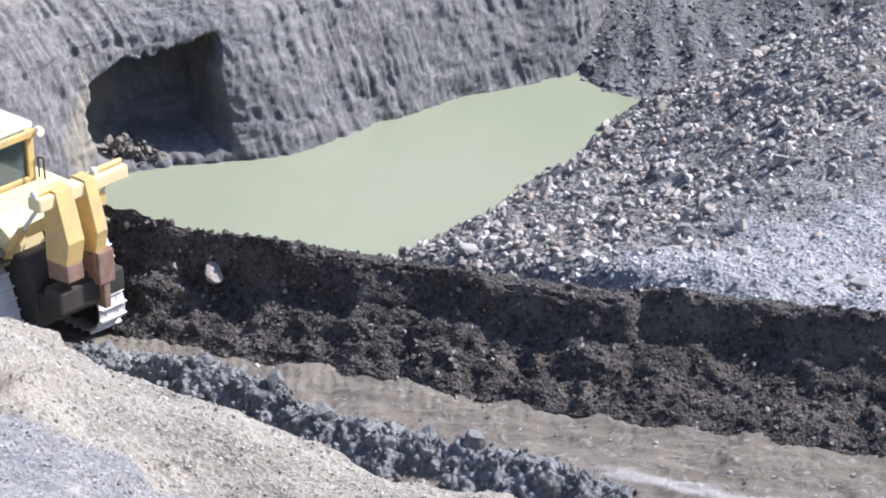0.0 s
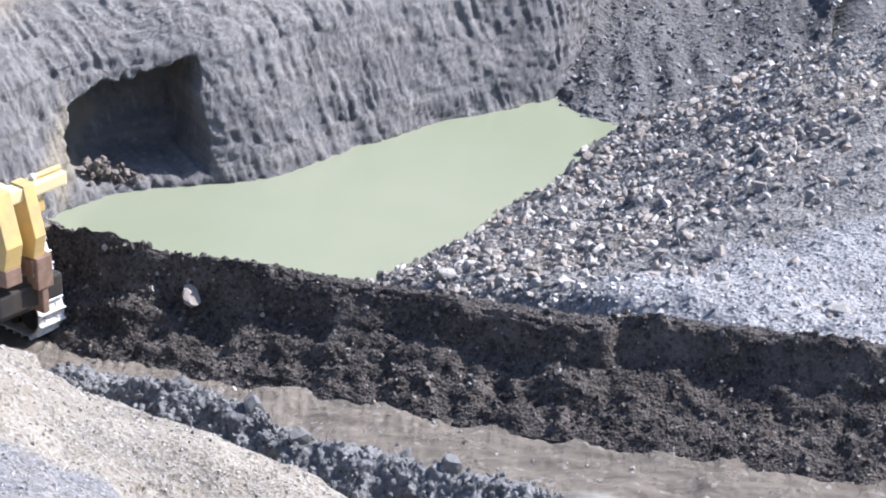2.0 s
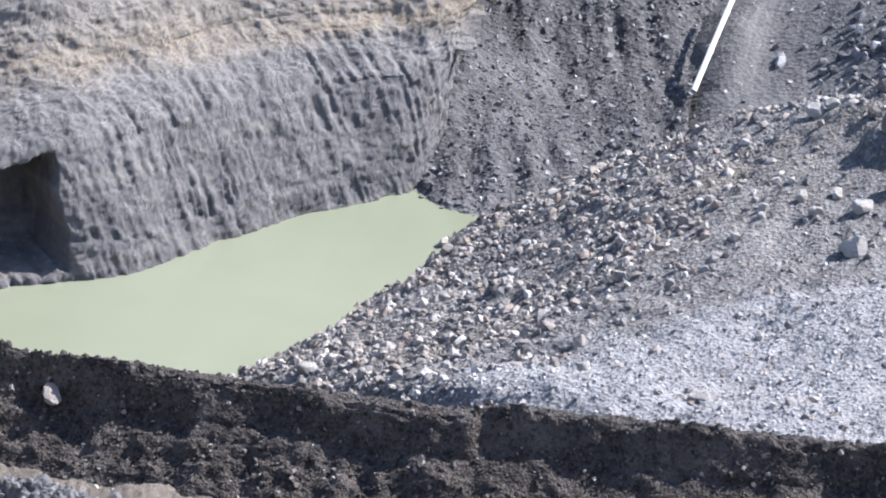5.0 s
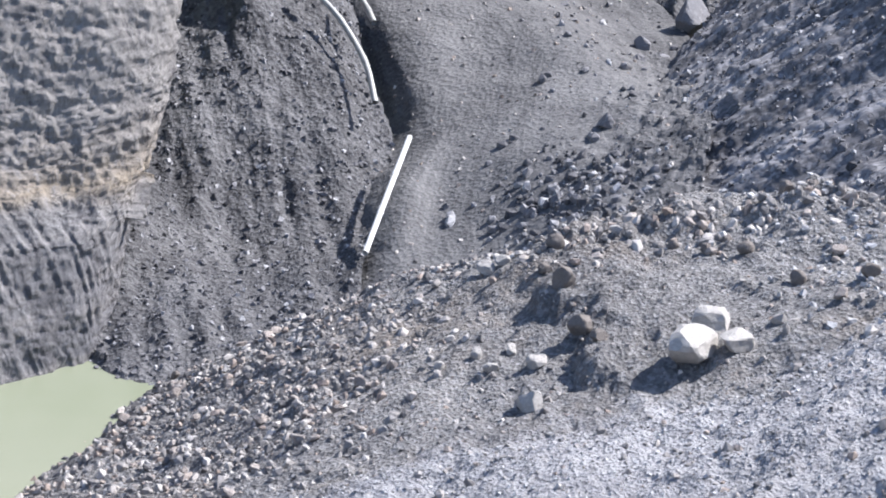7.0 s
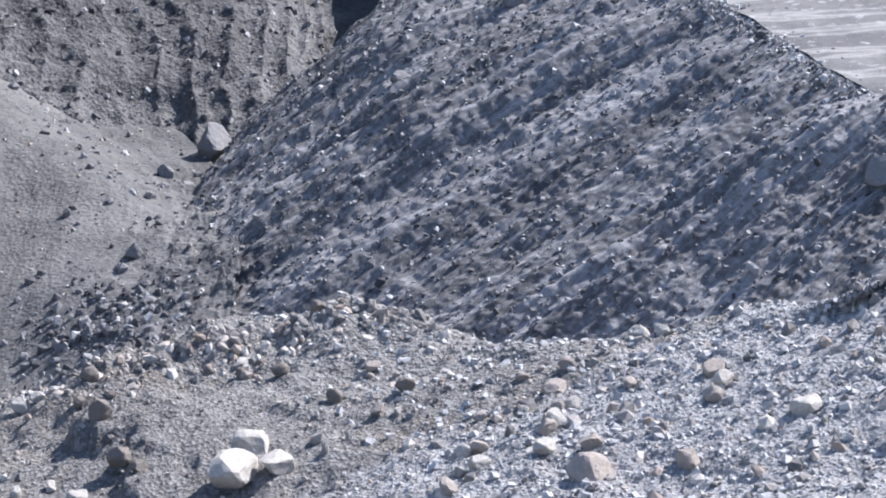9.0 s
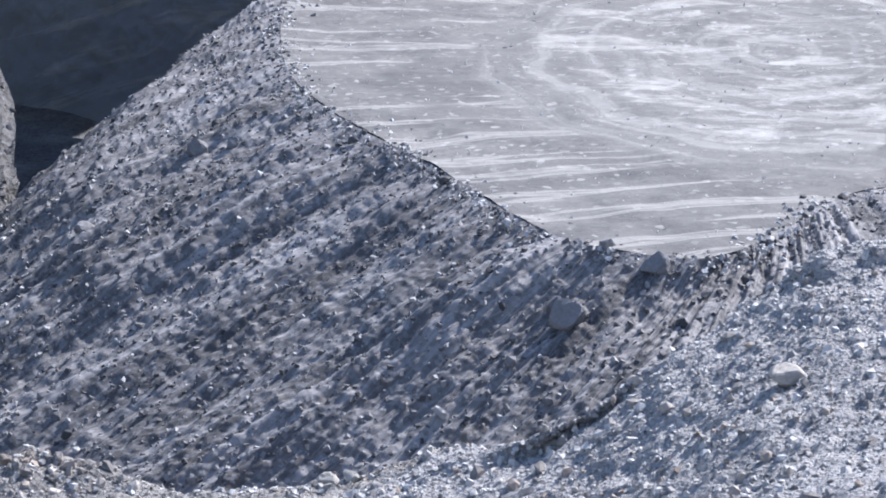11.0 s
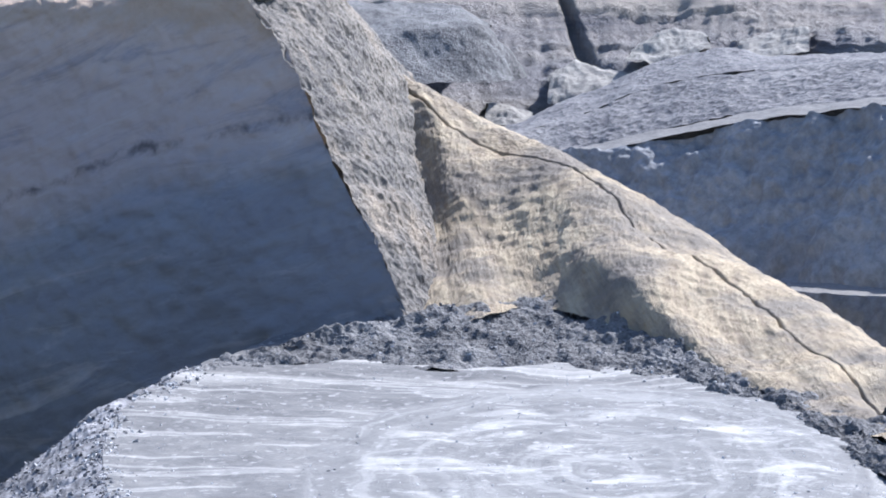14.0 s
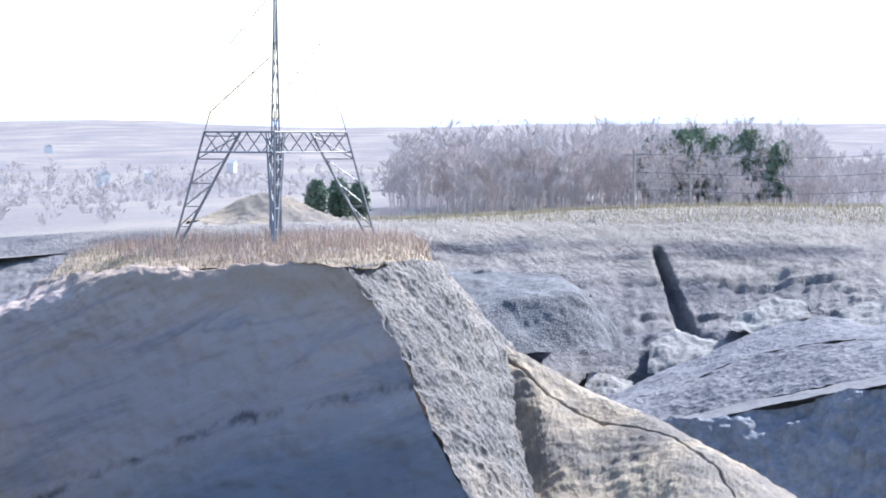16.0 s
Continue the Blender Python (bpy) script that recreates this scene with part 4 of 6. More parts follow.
M_HIGHWALL = highwall_mat()
M_NOSE = rubble_mat("nose_rock", (0.07, 0.068, 0.07), (0.115, 0.108, 0.102), (0.19, 0.172, 0.153), 3, 0.35, 0.12, 0.2, (0.27, 0.22, 0.165), 0.85, run=(22, 3))
loft("highwall", [
    [(42, 177, -9), (42.5, 176, 0), (43, 176, 6), (43.5, 176, 10), (44, 176, 13), (44.5, 176, 15), (54.43, 169.47, 15.75), (56.59, 172.98, 16.44)],
    [(46, 170, -9), (47, 170, 0), (48, 170, 6), (49, 170, 10), (49.5, 170, 13), (50, 170, 16), (56.87, 168.67, 18.47), (58.43, 170.25, 19.40)],
    [(51, 161, -9), (52, 161, 0), (53, 162, 6), (54, 163, 10), (55, 164, 13), (56, 165, 16), (59.34, 161.44, 19.86), (60.33, 163.21, 20.30)],
    [(58, 151, -9), (59, 151, 0), (60, 152, 6), (61, 153, 10), (62, 154, 13), (63, 155, 16), (64.35, 155.19, 20.34), (64.87, 156.05, 20.75)],
    [(ARETE[0][0], ARETE[0][1], 1.0)] + ARETE,
], 200, 300, M_HIGHWALL, shade_shape, "tall rock highwall in shade, brown soil along its rim", "highwall")
loft("highwall_nose", [
    ARETE,
    [(72.52, 135.86, 5.04), (73.29, 138.85, 7.94), (73.77, 141.98, 10.81), (73.63, 144.30, 13.88), (73.20, 146.76, 16.71), (73.01, 149.08, 19.00), (72.36, 150.51, 20.96)],
    [(76.90, 140.31, 4.14), (77.75, 144.40, 7.04), (78.55, 148.50, 9.94), (78.98, 151.67, 13.08), (79.06, 153.88, 16.08), (78.24, 155.42, 18.56), (76.87, 156.10, 20.52)],
    [(84.88, 154.18, 1.72), (86.50, 157.85, 4.97), (86.57, 160.09, 8.41), (86.62, 162.33, 11.93), (85.73, 162.81, 14.63), (83.63, 163.89, 16.99), (81.95, 164.74, 19.17)],
], 200, 190, M_NOSE, both(rough(0.25, 0.22, 3, 0.5, 131), rough(0.06, 2.6, 4, 0.6, 132), lambda p, n, u, v: n * (np.abs(((p[:, 2] / 1.6 + 0.12 * p[:, 0] + 0.5 * fbm(p, 0.4, 3, 0.5, 135)) % 1) - 0.5) * 0.3 + fbm(p * (1, 1, 0.5), 1.6, 4, 0.65, 136) * 0.1)[:, None]), "sunlit nose of layered grey rock", "rock nose")


loft("mesa_top", [
    [(58.43, 170.25, 19.27), (60.33, 163.21, 20.21), (64.87, 156.05, 20.66), ARETE[-1], (72.36, 150.51, 20.96), (76.87, 156.10, 20.52)],
    [(65.29, 184.81, 18.95), (70.33, 185.09, 19.41), (76.01, 182.83, 19.67), (81.14, 178.42, 19.89), (83.20, 175.25, 19.90), (82.80, 168.79, 19.54)],
    [(68, 215, 0), (75, 212, 0), (83, 208, 0), (91, 204, 0), (95, 200, 0), (98, 194, 0)],
], 160, 80, rubble_mat("dry_grass_soil", (0.13, 0.1, 0.08), (0.22, 0.17, 0.12), (0.36, 0.29, 0.2), 3, 0.3, 0.06, 0.2), rough(0.25, 0.3, 5, 0.55, 141, True), "flat ground with dry brown grass above the highwall", "ground")


def tan_mat():
    k = Mat("tan_subsoil", 0.92)
    fall = k.noise(1.0, 7, 0.7, k.flow(26, 1.3))
    base = k.ramp(fall, [(0.3, (0.2, 0.16, 0.12)), (0.5, (0.33, 0.27, 0.19)), (0.7, (0.46, 0.39, 0.28))])
    base = k.mix(k.ramp(k.noise(0.13, 5, 0.7), [(0.44, 0.0), (0.58, 0.85)]), base, (0.15, 0.134, 0.12))
    return k.done(base, k.bump(fall, 0.3, 0.7, k.bump(k.noise(2, 7, 0.7), 0.15)))


M_TAN = tan_mat()
CRACK = [(79.5, 162.0, 16.0), (81.7, 157.0, 15.0), (82.2, 153.4, 13.9), (83.2, 149.4, 12.4), (84.2, 144.2, 11.8), (84.0, 138.6, 10.7), (83.4, 133.0, 9.2), (83.2, 127.2, 7.8), (82.8, 121.5, 6.7), (78.4, 106.1, 4.9)]
loft("tan_ridge", [
    [(68.0, 136.0, 4.4), (70.4, 131.4, 5.3), (72.3, 130.2, 6.0), (75.3, 131.2, 6.1), (76.6, 128.6, 6.0), (77.2, 124.0, 5.4), (76.2, 117.6, 5.0), (74.9, 109.0, 4.9), (73.6, 101.4, 4.9), (72.8, 91.0, 4.9)],
    [(75.0, 150.0, 10.0), (78.0, 147.6, 9.6), (78.2, 144.1, 9.5), (78.9, 140.9, 9.3), (79.4, 136.8, 9.1), (79.0, 131.0, 8.6), (78.8, 125.4, 7.7), (79.1, 120.3, 6.4), (77.7, 111.7, 5.4), (74.0, 97.0, 5.0)],
    CRACK,
    [(81.0, 167.0, 17.0), (83.0, 161.9, 15.8), (84.4, 159.0, 14.5), (85.6, 155.0, 13.3), (87.4, 151.0, 12.0), (88.1, 146.0, 10.8), (88.6, 140.4, 9.5), (88.8, 133.1, 7.7), (88.3, 126.2, 6.5), (83.6, 109.7, 5.4)],
    [(85, 174, 10), (88, 171, 10), (90, 168, 9), (91.5, 165, 8), (94, 161, 6.5), (95.5, 156, 5), (96, 150, 3.5), (96.5, 143, 2), (96, 136, 1), (92, 118, 0)],
    [(88, 192, 2), (90, 190, 2), (93, 188, 0), (95, 186, -2), (97, 184, -4), (99, 182, -6), (101, 178, -8), (103, 174, -8), (106, 166, -8), (110, 156, -8)],
], 420, 320, M_TAN, both(rough(0.3, 0.18, 4, 0.5, 151), rough(0.07, 1.4, 4, 0.6, 152),
   lambda p, n, u, v: n * (-0.8 * np.exp(-((v - 2.0 - 0.055 * fbm(p, 0.25, 4, 0.6, 155)) / 0.016) ** 2) * (u > 0.12))[:, None]), "tan earth ridge with a long crack along its crest", "ridge", even=False)

# rubble bank at the back of the pad
loft("pad_bank", [
    [(56.5, 130.0, 4.45), (62.6, 129.2, 4.5), (66.3, 124.8, 4.55), (70.5, 121.4, 4.6), (73.0, 115.6, 4.6), (72.9, 106.5, 4.6), (70.7, 96.8, 4.6), (68.9, 86.2, 4.6)],
    [(58.2, 131.4, 4.75), (64.0, 131.4, 5.0), (69.2, 129.0, 5.2), (75.0, 127.2, 5.4), (75.2, 118.8, 5.1), (74.0, 108.4, 4.95), (72.0, 98.6, 4.95), (70.0, 87.6, 4.9)],
    [(60.5, 132.2, 4.9), (66.0, 132.0, 5.7), (71.6, 131.8, 6.2), (77.6, 130.6, 6.4), (77.6, 123.6, 5.8), (75.8, 112.6, 5.3), (73.6, 101.6, 5.2), (71.5, 90.2, 5.1)],
    [(63.5, 135.6, 3.6), (69.0, 137.0, 4.6), (74.6, 138.0, 5.2), (81.0, 136.4, 5.4), (81.0, 126.0, 4.8), (79.6, 114.6, 4.6), (77.0, 103.0, 4.4), (74.6, 91.4, 4.4)],
], 420, 130, M_ENDWALL, both(rough(0.22, 0.45, 4, 0.6, 161), rough(0.12, 1.6, 4, 0.65, 162), lambda p, n, u, v: np.array([0, 0, 1.0]) * (0.5 * np.clip(v - 1, 0, 1) * np.clip(fbm(p, 0.5, 3, 0.6, 164), 0, 1))[:, None]), "rough bank of dark rubble behind the pad", "bank", linear=True, even=False)

# ---- the far pit ----
RIM = [(80.77, 319.96, 15.63), (100.08, 303.95, 16.32), (112.74, 288.77, 17.59), (122.20, 273.98, 18.45), (129.16, 270.77, 18.82), (143.80, 263.29, 19.38), (153.29, 257.88, 19.83), (162.53, 252.16, 20.08), (170.07, 247.14, 20.00), (182.14, 225.66, 20.29)]


def terrace(p, n, u, v):
    led = 1 - (p[:, 2] / 2.1 + 0.6 * fbm(p, 0.05, 3, 0.5, 173)) % 1
    # a gully cut slantwise down through the beds
    w = np.clip((17.2 - p[:, 2]) / 7.4, 0, 1.05)
    off = (np.degrees(np.arctan2(p[:, 0], p[:, 1])) - 30.3 - 0.7 * w) / (0.08 + 0.13 * w)
    cut = np.clip((1 - np.abs(off)) * 2.5, 0, 1) * (p[:, 2] < 17.2) * np.clip((p[:, 2] - 10.3) * 1.2, 0, 1)
    rill = fbm(np.stack([np.arctan2(p[:, 0], p[:, 1]) * 120, p[:, 2] * 0.12, 0 * u], 1), 1.0, 4, 0.6, 174) * 0.22
    rough_ = fbm(p, 0.05, 3, 0.5, 171) * 0.8 + fbm(p * (1, 1, 1.8), 0.5, 5, 0.62, 172) * 0.25 + (led - 0.4) * 0.5 * np.clip(0.5 + fbm(p, 0.08, 3, 0.5, 175), 0, 1) * (1 - cut) - 0.3 + rill
    return n * (rough_ * np.clip(5 - v, 0.15, 1) - 1.7 * cut)[:, None]


loft("far_wall", [
    [(x, y + 18, -12) for x, y, z in ((10, 262, 0), (60, 254, 0), (90, 244, 0), (120, 232, 0), (150, 215, 0), (190, 200, 0))],
    [(63.03, 250.18, 3.60), (90.86, 232.90, 2.08), (112.64, 225.43, 3.62), (125.19, 223.30, 4.43), (135.49, 219.56, 4.32), (146.33, 212.49, 6.57), (157.10, 194.47, 9.77)],
    [(65.01, 257.93, 5.70), (93.05, 238.49, 4.26), (115.32, 230.79, 6.35), (127.97, 226.33, 6.21), (137.58, 222.97, 6.34), (148.58, 215.79, 8.61), (159.60, 197.60, 11.30)],
    [(66.52, 263.74, 10.07), (97.44, 249.66, 9.99), (120.66, 239.30, 10.41), (129.65, 232.27, 8.13), (139.06, 229.10, 9.01), (145.23, 225.24, 11.01), (151.40, 219.92, 12.11), (158.33, 196.05, 14.14)],
    [(76.0, 298.0, 11.0), (100.5, 280.0, 12.0), (126.94, 254.05, 14.03), (136.46, 244.50, 12.20), (147.44, 238.04, 13.27), (157.63, 228.99, 14.47), (169.62, 210.07, 15.54)],
    RIM,
    [(x, y + 14, z) for x, y, z in RIM],
], 460, 260, M_FARWALL, terrace, "far pit wall of benched grey rock with haul ramps", "pit wall")


# haul roads on the far side, the cut below them, and the heap below the rim
M_PALEROAD = rubble_mat("pale_far_road", (0.105, 0.104, 0.105), (0.135, 0.131, 0.13), (0.18, 0.172, 0.168), 1.5, 0.15, 0.05, 0.06)
M_FARSPOIL = rubble_mat("far_ramp_spoil", (0.075, 0.075, 0.086), (0.115, 0.113, 0.122), (0.2, 0.195, 0.195), 2.0, 0.5, 0.1, 0.08)
# far cut: dark rock brightened to blue-grey in place of haze over shade
M_FARCUT = rubble_mat("far_cut_rock", (0.13, 0.138, 0.155), (0.19, 0.197, 0.212), (0.26, 0.265, 0.28), 0.8, 0.2, 0.15, 0.06)
M_PALELEDGE = rubble_mat("pale_sandstone_ledge", (0.13, 0.125, 0.12), (0.19, 0.18, 0.168), (0.25, 0.24, 0.22), 1.2, 0.3, 0.1, 0.1)
loft("far_cut", [
    [(106.29, 188.04, -11.98), (113.46, 183.80, -11.92), (117.36, 178.95, -10.67), (120.46, 172.02, -9.05), (126.72, 159.87, -6.93)],
    [(108.77, 192.38, -0.62), (116.08, 188.06, -0.58), (120.62, 183.99, 0.40), (124.43, 177.78, 1.65), (130.38, 164.62, 3.47)],
    [(111.68, 194.18, 3.54), (118.09, 192.11, 4.64), (123.08, 187.76, 5.60), (127.28, 181.89, 6.71), (133.45, 168.57, 8.32)],
    [(114.04, 197.43, 5.95), (117.98, 195.10, 6.71), (121.51, 192.92, 7.65), (125.47, 189.17, 8.84), (128.99, 184.36, 9.87), (135.91, 171.73, 11.90)],
], 220, 130, M_FARCUT, both(rough(0.9, 0.16, 4, 0.55, 178), lambda p, n, u, v: n * (fbm(p * (1.6, 1.6, 0.4), 0.5, 4, 0.6, 179) * 0.35)[:, None]), "steep shaded cut below the far haul road", "pit wall")
loft("far_road", [
    [(114.04, 197.43, 5.95), (117.98, 195.10, 6.71), (121.51, 192.92, 7.65), (125.47, 189.17, 8.84), (128.99, 184.36, 9.87), (135.91, 171.73, 11.90)],
    [(116.54, 201.76, 5.98), (120.57, 199.38, 6.84), (124.18, 197.15, 7.79), (128.23, 193.34, 9.05), (131.85, 188.46, 10.13), (139.00, 175.65, 12.17)],
], 140, 14, M_PALEROAD, rough(0.12, 0.5, 3, 0.5, 175), "pale dirt haul road cut along the far pit wall", "road")
loft("far_bench_road", [
    [(119.1, 171.8, -0.9), (120.7, 168.8, -0.8), (122.5, 165.6, -0.7), (125.2, 161.1, -0.5)],
    [(121.2, 174.9, -0.8), (122.9, 171.8, -0.7), (124.7, 168.6, -0.6), (127.4, 164.0, -0.4)],
], 80, 10, M_PALEROAD, rough(0.08, 0.5, 3, 0.5, 185), "pale bench road low on the far cut", "road")
loft("far_ramp", [
    [(112.71, 202.78, 5.56), (116.54, 201.76, 5.98), (120.57, 199.38, 6.84), (124.18, 197.15, 7.79), (128.23, 193.34, 9.05), (131.85, 188.46, 10.13), (139.00, 175.65, 12.17)],
    [(114.66, 206.28, 6.34), (119.92, 206.74, 7.51), (125.22, 207.08, 8.89), (130.03, 206.46, 10.39), (134.86, 203.35, 11.57), (138.72, 198.30, 12.17), (146.44, 185.07, 13.81)],
], 200, 70, M_FARSPOIL, both(rough(0.22, 0.25, 4, 0.6, 176), rough(0.08, 1.3, 4, 0.65, 180)), "grey rubble slope between the far haul roads", "ramp")
loft("far_upper_road", [
    [(114.66, 206.28, 6.34), (119.92, 206.74, 7.51), (125.22, 207.08, 8.89), (130.03, 206.46, 10.39), (134.86, 203.35, 11.57), (138.72, 198.30, 12.17), (146.44, 185.07, 13.81)],
    [(119.52, 215.01, 6.32), (124.94, 215.39, 8.01), (130.40, 215.64, 9.71), (135.36, 214.93, 11.47), (139.23, 212.44, 12.59), (144.45, 206.49, 12.42), (152.63, 192.92, 14.07)],
    [(122.43, 220.26, 2.77), (127.95, 220.58, 4.34), (133.50, 220.77, 5.96), (138.56, 220.00, 7.70), (142.53, 217.45, 9.14), (147.89, 211.40, 9.79), (156.37, 197.62, 11.69)],
], 200, 30, M_FARSPOIL, rough(0.2, 0.35, 4, 0.55, 182), "grey haul road climbing the far pit wall", "road", linear=True)
loft("far_heap", [
    [(109.5, 226.5, 8.8), (114.5, 224.5, 9.4), (119.5, 223.5, 9.8), (125.5, 224.0, 9.8), (131.0, 228.5, 9.6)],
    [(112.17, 231.79, 13.52), (116.81, 229.48, 13.59), (121.46, 228.19, 13.99), (125.09, 227.93, 14.18), (128.45, 230.64, 13.57)],
    [(118.50, 244.83, 15.18), (123.85, 243.29, 15.61), (128.75, 241.87, 15.34), (130.69, 239.68, 14.78), (131.20, 235.98, 13.43)],
    [(124.58, 257.44, 11.99), (129.74, 254.88, 11.96), (134.38, 252.46, 11.94), (135.95, 249.35, 11.53), (136.05, 244.72, 11.24)],
], 130, 80, M_ENDWALL, rough(0.35, 0.25, 4, 0.55, 177), "flat-topped grey heap with a dark steep face on the far bench", "heap", linear=True)
for ledge, seed in (((((129.66, 223.05, 7.85), (131.38, 220.88, 7.69), (134.11, 220.41, 8.89), (136.03, 220.40, 9.67)), ((131.88, 226.39, 9.93), (134.55, 227.14, 11.00), (136.81, 225.78, 10.18), (138.13, 223.80, 10.05)), ((135.69, 233.43, 8.88), (138.62, 234.03, 9.73), (140.96, 232.63, 8.98), (141.81, 229.76, 8.88))), 1),
                    ((((137.28, 223.15, 10.79), (138.69, 221.10, 11.15), (141.09, 219.58, 11.73), (143.42, 219.26, 12.24)), ((138.86, 224.53, 11.82), (141.75, 225.08, 13.06), (144.33, 224.63, 13.49), (145.20, 222.87, 13.16)), ((142.86, 231.46, 10.72), (146.02, 231.85, 11.60), (148.11, 230.52, 12.10), (148.89, 227.63, 12.12))), 2),
                    ((((123.48, 223.11, 5.93), (124.62, 221.33, 6.21), (127.34, 220.93, 6.59)), ((125.35, 225.50, 7.66), (126.67, 225.91, 7.68), (128.64, 223.64, 6.99)), ((128.81, 232.73, 6.24), (130.51, 231.78, 6.24), (132.84, 230.46, 5.85))), 3),
                    ((((144.09, 216.42, 11.51), (145.86, 214.03, 11.87), (148.46, 212.23, 12.31)), ((145.94, 218.79, 12.85), (149.23, 218.99, 13.51), (151.32, 216.33, 13.96)), ((150.74, 226.41, 11.73), (153.17, 224.77, 12.23), (155.90, 222.88, 12.74))), 4)):
    loft("pale_ledge", [list(c) for c in ledge], 60, 40, M_PALELEDGE, both(rough(0.3, 0.35, 4, 0.55, 190 + seed), rough(0.1, 1.2, 4, 0.6, 196 + seed)), "pale broken sandstone ledge on the far pit wall", "rock ledge", linear=True)

def far_hills():
    """Hills on the horizon; their haze is a pale blue glow in the material."""
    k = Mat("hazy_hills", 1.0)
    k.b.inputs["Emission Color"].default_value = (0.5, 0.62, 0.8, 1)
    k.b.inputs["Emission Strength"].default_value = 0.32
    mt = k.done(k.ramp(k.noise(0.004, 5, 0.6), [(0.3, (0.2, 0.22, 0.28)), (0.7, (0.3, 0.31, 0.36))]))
    az = np.radians(np.linspace(-40, 85, 260))
    V = []
    for ring, (dist, low) in enumerate(((4300, -60), (4500, 0), (4750, 0))):
        p = np.stack([dist * np.sin(az), dist * np.cos(az), 0 * az], 1)
        top = 40 + 13 * fbm(p, 0.0012, 4, 0.55, 195) if ring == 1 else low + 0 * az
        p[:, 2] = top
        V.append(p)
    idx = np.arange(3 * len(az)).reshape(3, -1)
    qd = np.stack([idx[:-1, :-1], idx[:-1, 1:], idx[1:, 1:], idx[1:, :-1]], -1).reshape(-1, 4)
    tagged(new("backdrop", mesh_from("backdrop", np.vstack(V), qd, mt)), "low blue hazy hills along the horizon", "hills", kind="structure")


far_hills()


def ground():
    """The land beyond the pit, out to the horizon."""
    k = Mat("brown_winter_land", 0.95)
    base = k.ramp(k.noise(0.012, 6, 0.65), [(0.3, (0.12, 0.11, 0.12)), (0.5, (0.18, 0.16, 0.155)), (0.7, (0.27, 0.235, 0.19))])
    m = k.done(base, k.bump(k.noise(0.5, 5, 0.6), 0.4))
    az = np.radians(np.linspace(-40, 85, 200))
    rs = np.concatenate([np.linspace(312, 600, 40), np.geomspace(620, 4700, 70)])
    A, R = np.meshgrid(az, rs)
    P = np.stack([R * np.sin(A), R * np.cos(A), 0 * R], -1).reshape(-1, 3)
    far = np.clip((P[:, 0] ** 2 + P[:, 1] ** 2) ** 0.5 / 4700, 0, 1)
    P[:, 2] = 19.4 + np.where(far < 0.1, 0, fbm(P, 0.0016, 4, 0.5, 181) * 9 * np.clip(far * 4 - 0.4, 0, 1)) - 22 * np.clip(far * 6 - 0.6, 0, 1) * np.clip(2 - far * 2.4, 0, 1) + 30 * np.clip(far - 0.6, 0, 1)
    P[:, 2] -= 4.4 * np.clip((27.8 - np.degrees(np.arctan2(P[:, 0], P[:, 1]))) / 9, 0, 1.6) * np.clip(1.3 - far * 6, 0, 1)
    idx = np.arange(len(P)).reshape(len(rs), len(az))
    q = np.stack([idx[:-1, :-1], idx[:-1, 1:], idx[1:, 1:], idx[1:, :-1]], -1).reshape(-1, 4)
    tagged(new("ground", mesh_from("ground", P, q[:, ::-1], m)), "brown winter land running to low hills", "ground", kind="structure")


ground()

# ---- loose stones and clods ----
def zone(*lines):
    """A weight that falls off across each line (a, b, c): 1 where a x + b y > c."""
    def f(p):
        w = np.ones(len(p))
        for a, b, c in lines:
            w = w * np.clip(0.5 + 0.4 * (a * p[:, 0] + b * p[:, 1] - c), 0.0, 1)
        return w + 1e-6
    return f


scatter("boulder_field", "rubble_fan", 8000, (0.04, 0.23, 2.6), M_STONE, ROCKS, "tumbled grey and brownish rocks on the slope above the pond", 11, lambda p: np.clip((-1.3 - p[:, 2]) / 2.0, 0.04, 1) * (p[:, 2] > -8.3))
scatter("fan_stones", "rubble_fan", 8000, (0.02, 0.085, 2.2), M_STONE, TINY, "small broken stones strewn over the rubble fan", 12, lambda p: 0.35 + np.clip(fbm(p, 0.3, 3, 0.5, 7), 0, 1))
scatter("gravel", "rubble_fan", 30000, (0.022, 0.06, 1.8), M_PALESTONE, TINY, "pale grey crushed gravel spread on the pad", 13, zone((0.12, -1, -64.2 + 0.2), (1, 0, 2.5)))
scatter("far_gravel", "rubble_fan", 12000, (0.03, 0.13, 2.6), M_PALESTONE, TINY, "pale stones on the rise beside the spoil heap", 14, zone((1, 0, 22)))
scatter("spoil_stones", "spoil_slope", 15000, (0.025, 0.11, 2.6), M_DARKSTONE, TINY, "dark shale fragments lying on the tip slope", 15)
scatter("spoil_blocks", "spoil_slope", 300, (0.1, 0.3, 3), M_DARKSTONE, ROCKS, "larger dark blocks lying on the tip slope", 16)
scatter("berm_clods", "berm", 26000, (0.012, 0.06, 2.8), M_CLOD, TINY, "dark soil clods on the berm", 17, lambda p: (p[:, 2] > -0.5) * np.where(p[:, 2] < 1.1, 1.0, 0.5) + 1e-6)
scatter("berm_crest_clods", "berm", 900, (0.03, 0.13, 2.6), M_CLOD, ROCKS, "lumps of dark soil along the berm's crest", 18, lambda p: (p[:, 2] > 1.45) * 1.0 + 1e-6)
scatter("windrow_clods", "windrow", 2200, (0.02, 0.11, 3.2), M_BLUECLOD, ROCKS, "blue-grey soil lumps in the windrow", 19)
scatter("road_pebbles", "haul_road", 5000, (0.012, 0.05, 2.5), M_STONE, TINY, "small pale stones pressed into the haul road", 20)
